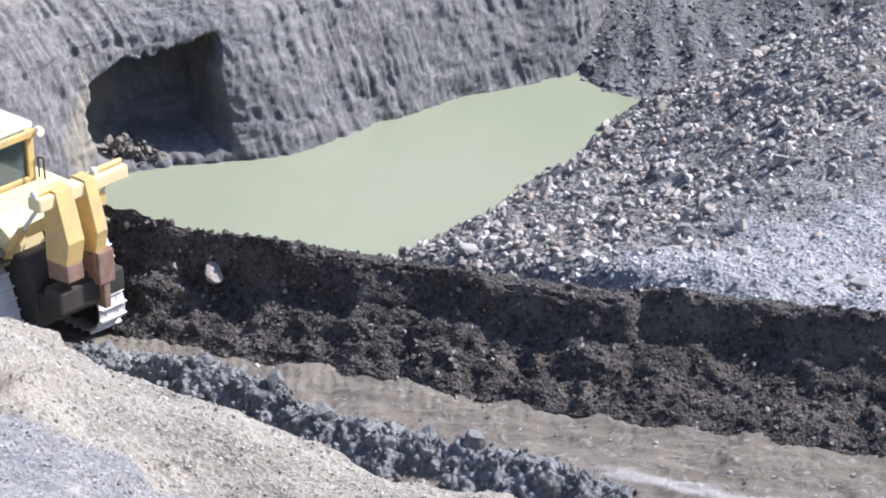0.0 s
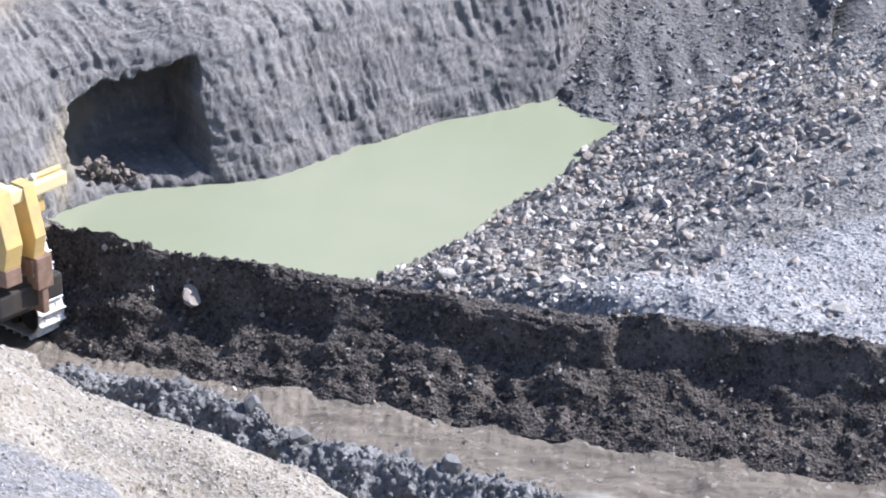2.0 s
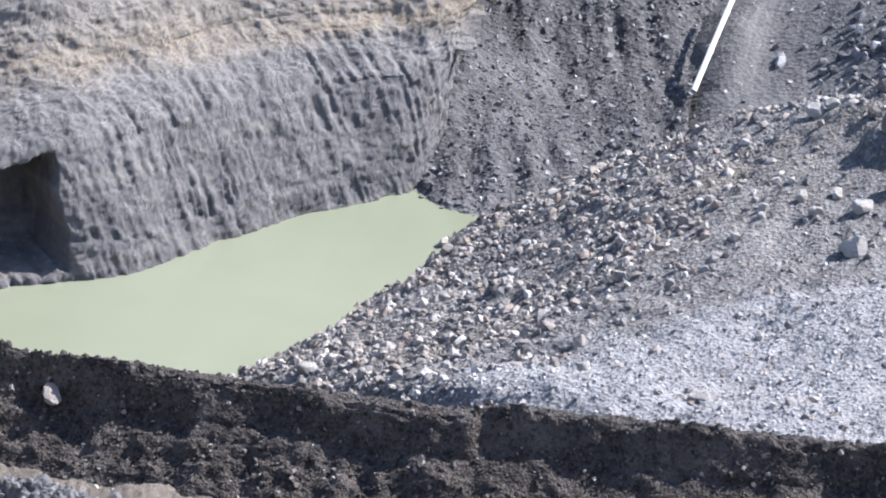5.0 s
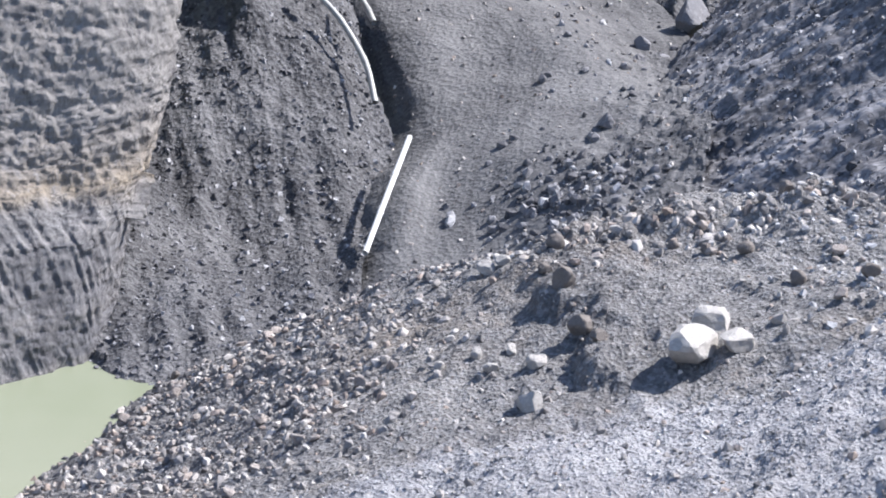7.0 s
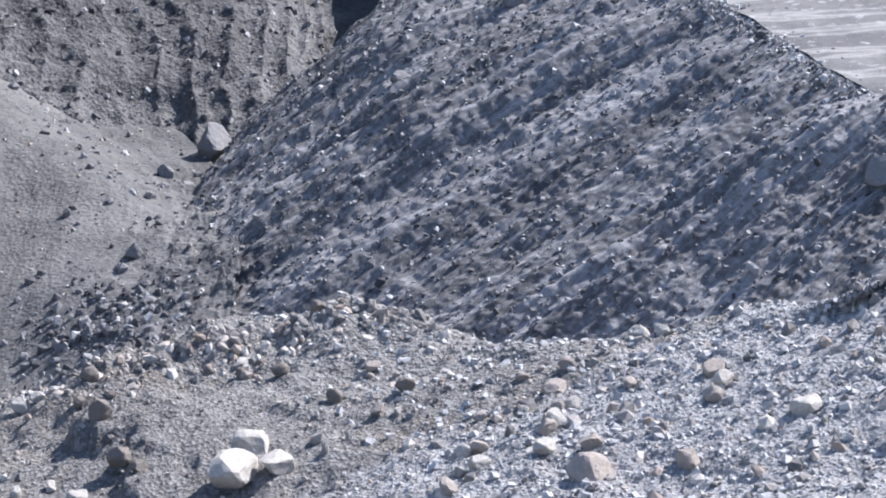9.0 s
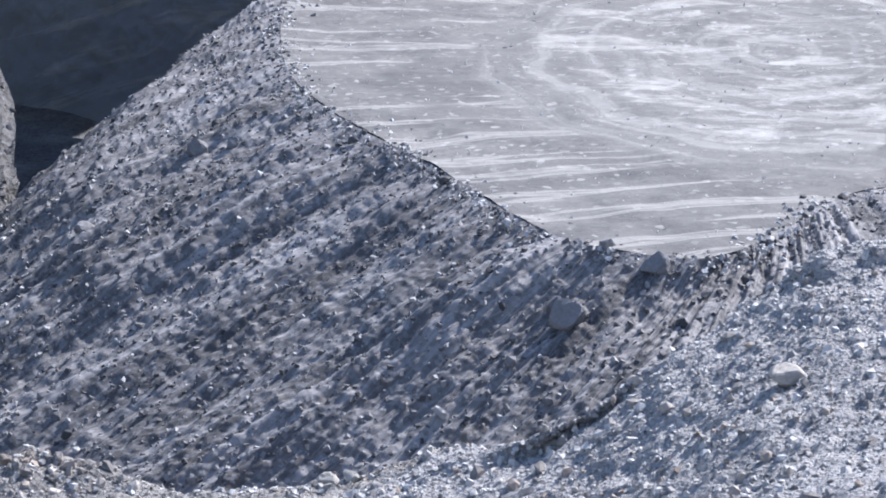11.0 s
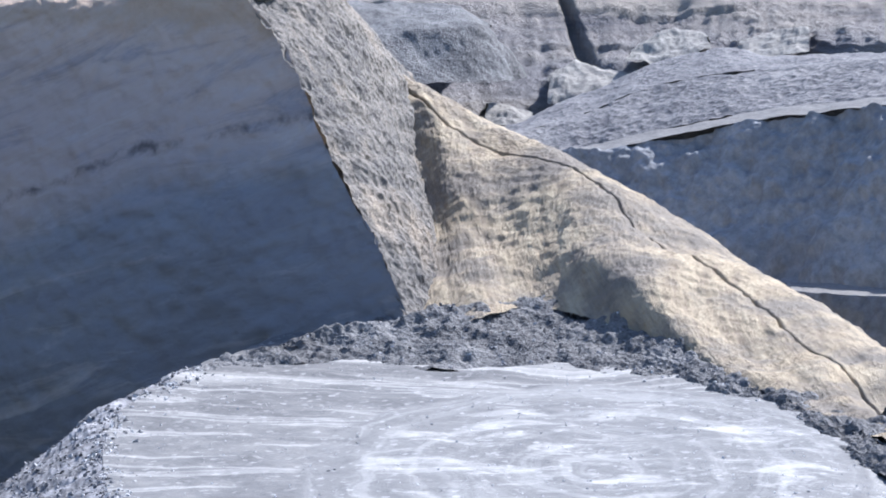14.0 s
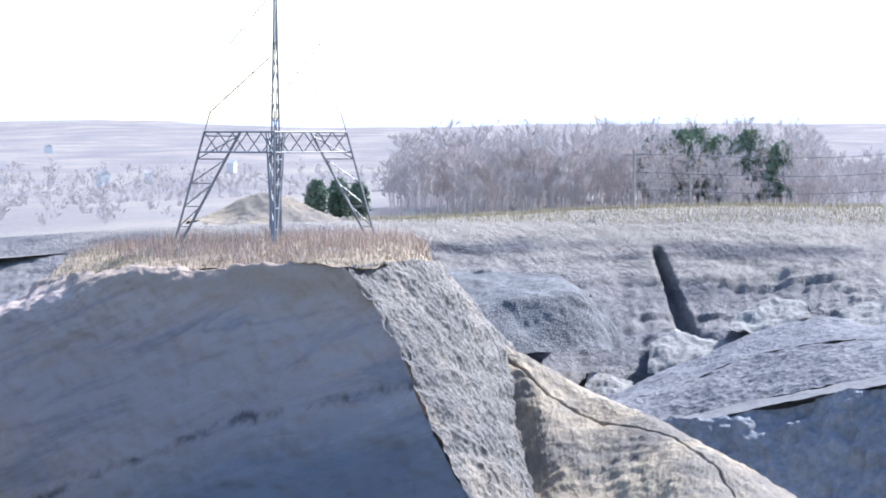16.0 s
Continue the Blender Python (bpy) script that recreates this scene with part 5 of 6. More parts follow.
scatter("bank_pebbles", "near_bank", 9000, (0.01, 0.04, 2.6), M_STONE, TINY, "small stones on the near bank", 21, lambda p: (p[:, 1] > 42) * (p[:, 0] > -16) * (p[:, 0] < 4) * 1.0 + 1e-6)
scatter("end_wall_stones", "end_wall", 6000, (0.025, 0.11, 3), M_DARKSTONE, TINY, "dark stones on the end slope", 22, lambda p: (p[:, 2] < 1) * 1.0 + 1e-6)
scatter("ramp_stones", "ramp", 1500, (0.02, 0.09, 3), M_STONE, TINY, "scattered stones on the ramp", 23)
scatter("ramp_blocks", "ramp", 200, (0.08, 0.3, 2.5), M_DARKSTONE, ROCKS, "dark blocks along the ramp's outer edge", 24, zone((1, -0.05, 16)))
scatter("ramp_rubble", "ramp", 420, (0.06, 0.32, 2.6), M_DARKSTONE, ROCKS, "patch of dark rubble spilled at the ramp's foot", 28, lambda p: np.exp(-((p[:, 0] - 20.3) / 1.9) ** 2 - ((p[:, 1] - 93.5) / 2.6) ** 2) + 1e-7)
scatter("pad_stones", "spoil_pad", 1800, (0.02, 0.06, 3), M_PALESTONE, TINY, "stones on the rolled spoil pad", 25)
scatter("pad_edge_rubble", "pad_bank", 2200, (0.03, 0.16, 3), M_DARKSTONE, ROCKS, "dark rubble heaped behind the pad", 26)
scatter("gully_stones", "gullied_wall", 2500, (0.04, 0.16, 3), M_DARKSTONE, TINY, "stones in the gullies of the pit wall", 27, lambda p: (p[:, 2] < 6) * 1.0 + 1e-6)


def edge_stones():
    """Broken edge round the spoil pad."""
    rng = np.random.default_rng(46)
    c = resample(PAD_EDGE, 600)
    n = 6500
    off = rng.normal(size=(n, 3)) * (0.45, 0.6, 0.02)
    p = c[rng.integers(0, 600, n)] + off
    inward = np.array([60.0, 103.0]) - p[:, :2]
    inward /= np.linalg.norm(inward, axis=1, keepdims=True)
    p[:, 2] += 0.55 * np.minimum(np.sum(off[:, :2] * inward, axis=1), 0) - 0.05
    pile("pad_edge_stones", p[:4500], 0.02 + 0.09 * rng.random(4500) ** 3, M_PALESTONE, TINY, "pale stones along the broken edge of the pad", rng)
    pile("pad_edge_clods", p[4500:], 0.03 + 0.18 * rng.random(n - 4500) ** 3, M_DARKSTONE, ROCKS, "dark lumps along the broken edge of the pad", rng)


edge_stones()


def rest(surf, x, y):
    g = SURF[surf][0].reshape(-1, 3)
    d = (g[:, 0] - x) ** 2 + (g[:, 1] - y) ** 2
    k = np.argsort(d)[:6]
    return float(g[k, 2].mean())


def boulder_mesh(seed, material):
    rng = np.random.default_rng(seed)
    bm = bmesh.new()
    bmesh.ops.create_icosphere(bm, subdivisions=3, radius=1)
    v = np.array([x.co for x in bm.verts])
    for _ in range(11):
        d = rng.normal(size=3)
        d /= np.linalg.norm(d)
        v = v - np.maximum(v @ d - rng.uniform(0.5, 0.82), 0)[:, None] * d
    v = v * (1 + 0.07 * fbm(v, 2.2, 4, 0.6, seed))[:, None]
    for x, c in zip(bm.verts, v):
        x.co = c
    me = bpy.data.meshes.new("boulder")
    bm.to_mesh(me)
    bm.free()
    me.materials.append(material)
    return me


WHITE = [boulder_mesh(k, M_BOULDER) for k in (301, 302, 303, 304)]
M_BROWNROCK = rock_mat("brown_grey_rock", [(0.0, (0.15, 0.13, 0.115)), (1.0, (0.2, 0.18, 0.165))])
BROWN = [boulder_mesh(k, M_BROWNROCK) for k in (331, 332, 333)]
GREY = [boulder_mesh(k, M_STONE) for k in (311, 312, 313, 314)]
CLODS = [boulder_mesh(k, M_BLUECLOD) for k in (341, 342, 343)]
DARK = [boulder_mesh(k, M_DARKSTONE) for k in (321, 322, 323)]
TURNER = random.Random(5)


def boulder(meshes, surf, place, r, label, group="", tall=0.85, sink=0.3, own_z=False):
    ob = new("boulder", TURNER.choice(meshes))
    x, y = place[0], place[1]
    z = place[2] if own_z else rest(surf, x, y) + r * tall * (0.75 - sink)
    ob.matrix_basis = pose(x, y, z, TURNER.uniform(-20, 20), TURNER.uniform(-20, 20), TURNER.uniform(0, 360))
    ob.scale = (r * TURNER.uniform(0.9, 1.15), r * TURNER.uniform(0.85, 1.1), r * tall)
    return tagged(ob, label, "boulder", group)


for place, r in (((24.4, 60.8), 0.55), ((21.7, 62.9), 0.34), ((25.1, 62.6), 0.32), ((29.1, 64.5), 0.34), ((26.1, 67.5), 0.36), ((26.9, 68.7), 0.28), ((25.9, 69.3), 0.2), ((23.3, 65.4), 0.32), ((24.8, 64.7), 0.3), ((26.5, 60.2), 0.34), ((29.9, 71.3), 0.3), ((30.2, 70.6), 0.3), ((23.4, 73.9), 0.25), ((22.2, 69.8), 0.24), ((27.6, 66.2), 0.26), ((28.3, 62.9), 0.3), ((25.6, 66.0), 0.22), ((24.0, 67.2), 0.2)):
    boulder(GREY, "rubble_fan", place, r, "grey angular boulder on the stony rise", "boulders on the rise", 0.8)
scatter("rise_rocks", "rubble_fan", 900, (0.07, 0.3, 2.4), M_STONE, ROCKS, "broken grey and tan rocks strewn over the stony rise", 29, lambda p: np.clip((p[:, 0] - 19.5) / 4, 0, 1) * np.clip((38 - p[:, 0]) / 6, 0, 1) * (p[:, 1] < 75) + 1e-7)
scatter("crest_rocks_small", "rubble_fan", 420, (0.06, 0.26, 2.0), M_STONE, ROCKS, "brown and grey rocks along the hump's crest", 30, lambda p: np.exp(-((p[:, 1] - 77.6 + 0.15 * (p[:, 0] - 18)) / 1.5) ** 2) * (p[:, 0] > 15.5) * (p[:, 0] < 26) + 1e-7)

PALE = "large pale broken boulder resting on the gravel"
for place, r, tall in (((18.07, 68.46, -0.60), 0.8, 0.78), ((18.91, 69.83, -0.60), 0.68, 0.62), ((19.07, 68.38, -0.50), 0.52, 0.75)):
    boulder(WHITE, "rubble_fan", place, r, PALE, "broken boulder pieces", tall)
for place, r in (((13.87, 67.89, -0.90), 0.36), ((13.28, 71.90, -1.20), 0.24), ((14.58, 70.55, -0.90), 0.3), ((14.15, 71.84, -1.00), 0.22), ((12.26, 71.88, -1.40), 0.2), ((13.43, 70.91, -1.20), 0.2), ((14.68, 78.27, -1.40), 0.3), ((15.14, 78.19, -1.40), 0.22), ((8.85, 59.14, -1.00), 0.24), ((8.84, 58.90, -0.80), 0.24), ((6.68, 62.02, -1.60), 0.22), ((0.61, 72.45, -6.00), 0.3), ((29.34, 69.91, 1.00), 0.3), ((26.02, 66.25, 1.20), 0.28), ((25.18, 65.01, 1.20), 0.36), ((24.96, 66.77, 1.00), 0.2), ((22.92, 65.36, 0.90), 0.24), ((22.75, 63.69, 0.90), 0.3), ((24.18, 63.15, 1.10), 0.32), ((28.83, 63.42, 2.00), 0.3), ((24.67, 61.68, 1.20), 0.3), ((29.65, 60.50, 2.80), 0.4), ((29.78, 69.46, 1.10), 0.25), ((36.48, 59.25, 5.00), 0.42), ((37.68, 56.25, 6.50), 0.3)):
    boulder(WHITE, "rubble_fan", place, r, "pale grey boulder lying on the rubble fan", "boulders on the fan")
for place, r in (((16.53, 77.64, -1.20), 0.30), ((15.92, 76.19, -1.20), 0.25), ((16.00, 74.00, -1.10), 0.36), ((15.92, 71.54, -1.00), 0.39), ((16.09, 70.29, -0.90), 0.27), ((20.93, 76.23, 0.10), 0.18), ((22.92, 77.63, 0.10), 0.25), ((23.73, 77.60, 0.10), 0.17), ((21.16, 75.12, -0.40), 0.24), ((20.24, 75.77, -0.50), 0.21), ((19.46, 76.40, -0.60), 0.18), ((21.77, 72.33, -0.20), 0.27), ((23.30, 70.92, 0.00), 0.27), ((6.75, 87.23, -7.80), 0.18)):
    boulder(BROWN, "rubble_fan", place, r, "dark-sided brown-grey rock set in the fan's crest", "crest rocks", 1.0)
for place, r in (((-4.66, 56.8, 1.02), 0.3),):
    boulder(GREY, "berm", place, r, "pale stone lodged in the dark berm", "", 0.55, 0.2, True)
for place, r in (((0.49, 50.56, 0.30), 0.3), ((-2.36, 51.61, 0.30), 0.26), ((1.66, 50.16, 0.20), 0.2), ((-3.27, 52.98, 0.30), 0.28), ((-0.33, 51.04, 0.20), 0.22), ((-4.79, 54.42, 0.20), 0.24)):
    boulder(CLODS, "windrow", place, r, "dark grey soil lump on the windrow", "windrow lumps", 1.0, 0.15)
for place, r in (((45.6, 66.2, 9.0), 0.6), ((43.76, 64.57, 9.53), 0.35), ((45.12, 63.63, 9.75), 0.3)):
    boulder(DARK, "rubble_fan", place, r, "dark blue-grey block on the crest of the rise", "crest blocks", 0.8)
for place, r in (((39.5, 76.1, 2.5), 0.6), ((39.6, 77.2, 2.8), 0.4), ((42.4, 76.4, 3.8), 0.45), ((41.9, 78.3, 4.2), 0.3), ((37.8, 102.0, 2.6), 0.45), ((38.6, 100.8, 3.0), 0.3), ((32.7, 100.0, -0.1), 0.45)):
    boulder(DARK, "spoil_slope", place, r, "rounded blue-grey boulder stuck in the tip slope", "slope boulders", 1.0, 0.45)
for place, r in (((28.6, 110.6, -4.27), 0.9), ((26.2, 108.0, -5.1), 0.4),  ((22.62, 98.44, -5.78), 0.35), ((25.55, 105.96, -4.26), 0.3)):
    boulder(DARK, "ramp", place, r, "dark block of rock beside the ramp", "ramp blocks", 1.0, 0.3)


def loose_rocks():
    """Rocks one could count on the slope above the pond."""
    rng = np.random.default_rng(52)
    pos, _ = spots("rubble_fan", 130, rng, lambda p: np.clip((-1.6 - p[:, 2]) / 1.5, 0, 1) * (p[:, 2] > -8.0) + 1e-7)
    for p in pos:
        ob = new("rock", TURNER.choice(GREY + WHITE[:1]))
        r = rng.uniform(0.12, 0.24)
        ob.matrix_basis = pose(p[0], p[1], p[2] + 0.3 * r, rng.uniform(-30, 30), rng.uniform(-30, 30), rng.uniform(0, 360))
        ob.scale = (r, r * rng.uniform(0.7, 1), r * rng.uniform(0.6, 0.9))
        tagged(ob, "broken grey rock lying on the slope above the pond", "rock", "rocks above the pond")


loose_rocks()


# rubble spilled at the mine entry's foot
def entry_rubble():
    rng = np.random.default_rng(44)
    a = np.array((-9.52, 82.95, -8.00))
    b = np.array((-7.81, 83.28, -8.00))
    n = 260
    w = rng.random(n) ** 1.6
    pos = a + (b - a) * w[:, None] + rng.normal(size=(n, 3)) * (0.12, 0.2, 0.02)
    pos[:, 2] = -8.1 + rng.random(n) * (1 - w) * 1.0
    pile("entry_rubble", pos, 0.05 + 0.16 * rng.random(n) ** 2, M_BROWNROCK, ROCKS, "rubble spilled at the foot of the mine entry", rng)


entry_rubble()

# ---- pipes beside the ramp ----
def paint(name, color, roughness=0.5, metal=0.0, dirt=(0.2, 0.17, 0.13), amount=0.35, scale=2.0):
    """Painted or bare metal with dirt in patches."""
    k = Mat(name, roughness, metal, 0.4)
    base = k.mix(k.ramp(k.noise(scale, 6, 0.7), [(0.45, 0.0), (0.75, amount)]), color, dirt)
    return k.done(base, k.bump(k.noise(scale * 6, 5, 0.6), 0.006, 0.5))


M_PIPE = paint("white_plastic_pipe", (0.78, 0.78, 0.76), 0.5, 0, (0.4, 0.38, 0.35), 0.3)
M_GALV = paint("galvanised_pipe", (0.42, 0.42, 0.41), 0.5, 0.2, (0.25, 0.23, 0.2), 0.4)


def pipe(points, r, material, label):
    """A round pipe along a curve, with open ends and couplings."""
    holder = thing("pipe", label, "pipe", pose(*points[0]))
    o = np.array(points[0])
    c = resample([np.array(p) - o for p in points], 28)
    bm = bmesh.new()
    rings = []
    for k in range(len(c)):
        d = Vector(c[min(k + 1, len(c) - 1)] - c[max(k - 1, 0)]).normalized()
        q = d.to_track_quat("Z", "Y")
        rings.append([bm.verts.new(Vector(c[k]) + q @ Vector((r * math.cos(a), r * math.sin(a), 0))) for a in np.linspace(0, math.tau, 13)[:-1]])
    for a, b in zip(rings, rings[1:]):
        for i in range(12):
            bm.faces.new((a[i], a[(i + 1) % 12], b[(i + 1) % 12], b[i]))
    for f in bm.faces:
        f.smooth = True
    part("tube", bm, material, holder)
    for k in (9, 18):
        bm = bmesh.new()
        d = Vector(c[k + 1] - c[k - 1]).normalized() * r * 1.3
        rod(bm, Vector(c[k]) - d, Vector(c[k]) + d, r * 1.12, seg=12)
        part("coupling", bm, material, holder)


pipe([(13.47, 93.03, -6.33), (14.70, 96.29, -5.52), (16.01, 99.72, -4.68)], 0.1, M_PIPE, "straight white plastic pipe lying beside the ramp")
pipe([(15.18, 102.08, -4.12), (15.13, 103.60, -3.30), (14.83, 104.96, -2.64), (14.28, 106.04, -1.87), (13.41, 107.16, -1.09)], 0.11, M_GALV, "curved grey pipe lying on the slope above the ramp")
pipe([(15.71, 105.84, -2.30), (15.59, 106.67, -2.00), (15.26, 107.93, -1.49)], 0.11, M_GALV, "short grey pipe lying on the slope above the ramp")

# ---- the bulldozer ----
M_YELLOW = paint("worn_yellow_paint", (0.6, 0.43, 0.17), 0.5, 0, (0.33, 0.26, 0.18), 0.7, 1.8)
M_PALEYEL = paint("sun_bleached_yellow", (0.7, 0.58, 0.33), 0.55, 0, (0.55, 0.48, 0.36), 0.5, 1.6)
M_STEEL = paint("bright_worn_steel", (0.72, 0.72, 0.72), 0.4, 0.25, (0.25, 0.2, 0.16), 0.4, 5)
M_GRIME = paint("greasy_dark_steel", (0.05, 0.045, 0.042), 0.6, 0.3, (0.12, 0.09, 0.07), 0.5, 3)
M_DUSTY = paint("dust_caked_steel", (0.2, 0.16, 0.12), 0.85, 0, (0.3, 0.25, 0.19), 0.6, 3)
M_RUST = paint("rusty_brown_steel", (0.22, 0.14, 0.1), 0.6, 0.2, (0.4, 0.3, 0.25), 0.6, 4)
M_BLACK = paint("black_rubber", (0.02, 0.02, 0.02), 0.6, 0, (0.06, 0.055, 0.05), 0.4)
M_WHITE = paint("white_paint", (0.75, 0.75, 0.74), 0.5)
M_LAMP = paint("lamp_glass", (0.85, 0.78, 0.6), 0.15)


def glass():
    k = Mat("tinted_cab_glass", 0.04, 0.0, 0.6)
    k.b.inputs["Transmission Weight"].default_value = 0.75
    return k.done((0.25, 0.33, 0.34))


M_GLASS = glass()


def bulldozer():
    """Crawler with raised ripper; x forward, y to its left, z up, origin on the ground at the rear end of the tracks."""
    dz = thing("bulldozer", "dusty yellow crawler bulldozer with raised rear ripper", "bulldozer")
    # shoes: one mesh, many objects
    bm = bmesh.new()
    box(bm, (-0.115, -0.34, -0.03), (0.115, 0.34, 0.015), 0.008)
    box(bm, (-0.1, -0.34, 0.015), (-0.06, 0.34, 0.085), 0.008)
    for y in (-0.16, 0.16):
        for x in (0.0, 0.06):
            rod(bm, (x, y, 0.01), (x, y, 0.035), 0.022, seg=6)
    shoe = bpy.data.meshes.new("track_shoe")
    bm.to_mesh(shoe)
    bm.free()
    shoe.materials.append(M_STEEL)
    # the belt's way: two idlers on the ground, the drive sprocket above the rear
    loops = []
    ring = [(0.5, 0.5, 0.5), (0.85, 1.62, 0.5), (4.3, 0.5, 0.5)]        # x, z, radius
    for k in range(3):
        (x0, z0, r0), (x1, z1, r1) = ring[k], ring[(k + 1) % 3]
        a = math.atan2(z1 - z0, x1 - x0) + math.pi / 2
        loops.append((a, Vector((x0 + r0 * math.cos(a), z0 + r0 * math.sin(a))), Vector((x1 + r1 * math.cos(a), z1 + r1 * math.sin(a)))))
    path = []
    for k in range(3):
        a, p, q = loops[k]
        path += [p + (q - p) * s for s in np.linspace(0, 1, 12)]
        b = loops[(k + 1) % 3][0]
        while b > a:
            b -= math.tau
        c = ring[(k + 1) % 3]
        path += [Vector((c[0] + c[2] * math.cos(t), c[1] + c[2] * math.sin(t))) for t in np.linspace(a, b, 10)[1:-1]]
    loop = np.array([(p[0], 0, p[1]) for p in path + path[:1]])
    d = np.concatenate([[0], np.cumsum(np.linalg.norm(np.diff(loop, axis=0), axis=1))])
    n = int(d[-1] / 0.235)
    for side in (-1.27, 1.27):
        track = new("track")
        track.parent = dz
        track.location = (0, side, 0)
        track["label"] = "steel crawler track with polished shoes"
        for k in range(n):
            s = d[-1] * k / n
            x, z = np.interp(s, d, loop[:, 0]), np.interp(s, d, loop[:, 2])
            x2, z2 = np.interp((s + 0.05) % d[-1], d, loop[:, 0]), np.interp((s + 0.05) % d[-1], d, loop[:, 2])
            ob = new("track_shoe", shoe)
            ob.parent = track
            ob.location = (x, 0, z)
            ob.rotation_euler = (0, -math.atan2(z2 - z, x2 - x), 0)
        for x, z, r, name in ((0.5, 0.5, 0.43, "idler"), (4.3, 0.5, 0.43, "idler"), (0.85, 1.62, 0.44, "sprocket")):
            bm = bmesh.new()
            rod(bm, (x, -0.16, z), (x, 0.16, z), r, seg=24)
            rod(bm, (x, -0.26, z), (x, 0.26, z), r * 0.45, seg=16)
            part(name, bm, M_GRIME, track)
        for x in np.linspace(1.0, 3.8, 7):
            bm = bmesh.new()
            rod(bm, (x, -0.2, 0.24), (x, 0.2, 0.24), 0.19, seg=16)
            part("roller", bm, M_GRIME, track)
        bm = bmesh.new()
        box(bm, (0.6, -0.22, 0.3), (4.2, 0.22, 0.72), 0.05)
        part("track_frame", bm, M_DUSTY, track)
    bm = bmesh.new()
    box(bm, (0.5, -0.85, 0.75), (4.6, 0.85, 1.75), 0.08)
    part("hull", bm, M_GRIME, dz)
    # rear case and covers, added to keep sun off the left track
    bm = bmesh.new()
    prism(bm, [(-0.3, 0.95), (0.55, 0.8), (0.55, 2.4), (0.05, 2.4), (-0.3, 2.0)], -0.9, 0.9, 0.05)
    part("rear_case", bm, M_GRIME, dz, "greasy dark rear transmission case")
    for y in (-0.6, 0.6):
        bm = bmesh.new()
        rod(bm, (-0.36, y, 1.5), (-0.28, y, 1.5), 0.16, seg=14)
        part("case_cover", bm, M_RUST, dz)
    bm = bmesh.new()
    prism(bm, [(0.3, 2.3), (1.6, 2.3), (1.6, 3.05), (0.75, 3.05), (0.3, 2.8)], -0.95, 0.95, 0.04)
    part("fuel_tank", bm, M_PALEYEL, dz)
    for side in (-1, 1):
        bm = bmesh.new()
        prism(bm, [(0.35, 2.18), (3.4, 2.25), (3.4, 2.36), (0.9, 2.36), (0.3, 2.28)], side * 1.3 - 0.36, side * 1.3 + 0.36, 0.02)
        part("fender", bm, M_DUSTY, dz, "fender caked with soil")
        bm = bmesh.new()
        prism(bm, [(1.2, 2.3), (2.8, 2.3), (2.8, 2.95), (1.2, 2.95)], side * 1.2 - 0.25, side * 1.2 + 0.25, 0.05)
        part("side_tank", bm, M_PALEYEL, dz)
    bm = bmesh.new()
    prism(bm, [(3.2, 1.7), (6.0, 1.7), (6.0, 2.75), (3.2, 2.95)], -0.75, 0.75, 0.1)
    part("engine_hood", bm, M_YELLOW, dz)
    bm = bmesh.new()
    rod(bm, (4.6, 0.3, 2.8), (4.6, 0.3, 3.9), 0.09)
    part("exhaust_stack", bm, M_GRIME, dz)
    # cab
    cab = new("cab")
    cab.parent = dz
    cab["label"] = "yellow framed cab with glass on all sides"
    for x, y in ((1.75, -0.85), (1.75, 0.85), (3.15, -0.8), (3.15, 0.8)):
        bm = bmesh.new()
        box(bm, (x - 0.09, y - 0.09, 2.9), (x + 0.09, y + 0.09, 4.12), 0.025)
        part("post", bm, M_YELLOW, cab)
    bm = bmesh.new()
    box(bm, (1.66, -0.95, 2.85), (3.25, 0.95, 3.12), 0.04)
    part("cab_base", bm, M_YELLOW, cab)
    bm = bmesh.new()
    box(bm, (1.72, -1.0, 4.1), (3.4, 1.0, 4.24), 0.05)
    part("roof", bm, M_WHITE, cab, "pale dusty roof")
    bm = bmesh.new()
    box(bm, (1.5, -1.0, 4.02), (1.62, 1.0, 4.16), 0.02)
    part("roof_rail", bm, M_YELLOW, cab)
    for lo, hi in (((1.72, -0.76, 3.12), (1.74, 0.76, 4.08)), ((3.16, -0.72, 3.12), (3.18, 0.72, 4.08)), ((1.84, -0.86, 3.12), (3.06, -0.84, 4.08)), ((1.84, 0.84, 3.12), (3.06, 0.86, 4.08))):
        bm = bmesh.new()
        box(bm, lo, hi)
        part("window_pane", bm, M_GLASS, cab, "tinted glass")
    bm = bmesh.new()
    box(bm, (2.1, -0.3, 3.0), (2.7, 0.3, 3.55), 0.08)
    part("seat", bm, M_BLACK, cab, "black seat")
    for y in (-0.95, 0.95):
        bm = bmesh.new()
        rod(bm, (1.42, y, 4.1), (1.56, y, 4.1), 0.1, seg=16)
        part("work_light", bm, M_LAMP, cab, "round work light")
    bm = bmesh.new()
    for a, b in (((1.62, -0.98, 3.05), (1.62, -0.98, 3.5)), ((1.62, -0.98, 3.5), (1.45, -0.98, 3.5)), ((1.45, -0.98, 3.5), (1.45, -0.98, 3.05))):
        rod(bm, a, b, 0.02, seg=8)
    part("grab_rail", bm, M_GRIME, dz)
    rng = np.random.default_rng(91)
    for side in (-1, 1):
        V = np.stack([rng.uniform(0.35, 1.5, 60), side * 1.3 + rng.uniform(-0.33, 0.33, 60), 2.38 + rng.random(60) * 0.12], 1)
        bm = bmesh.new()
        for v in V:
            bmesh.ops.create_icosphere(bm, subdivisions=1, radius=rng.uniform(0.04, 0.13), matrix=Matrix.Translation(v) @ Matrix.Diagonal((1.2, 1, 0.8, 1)))
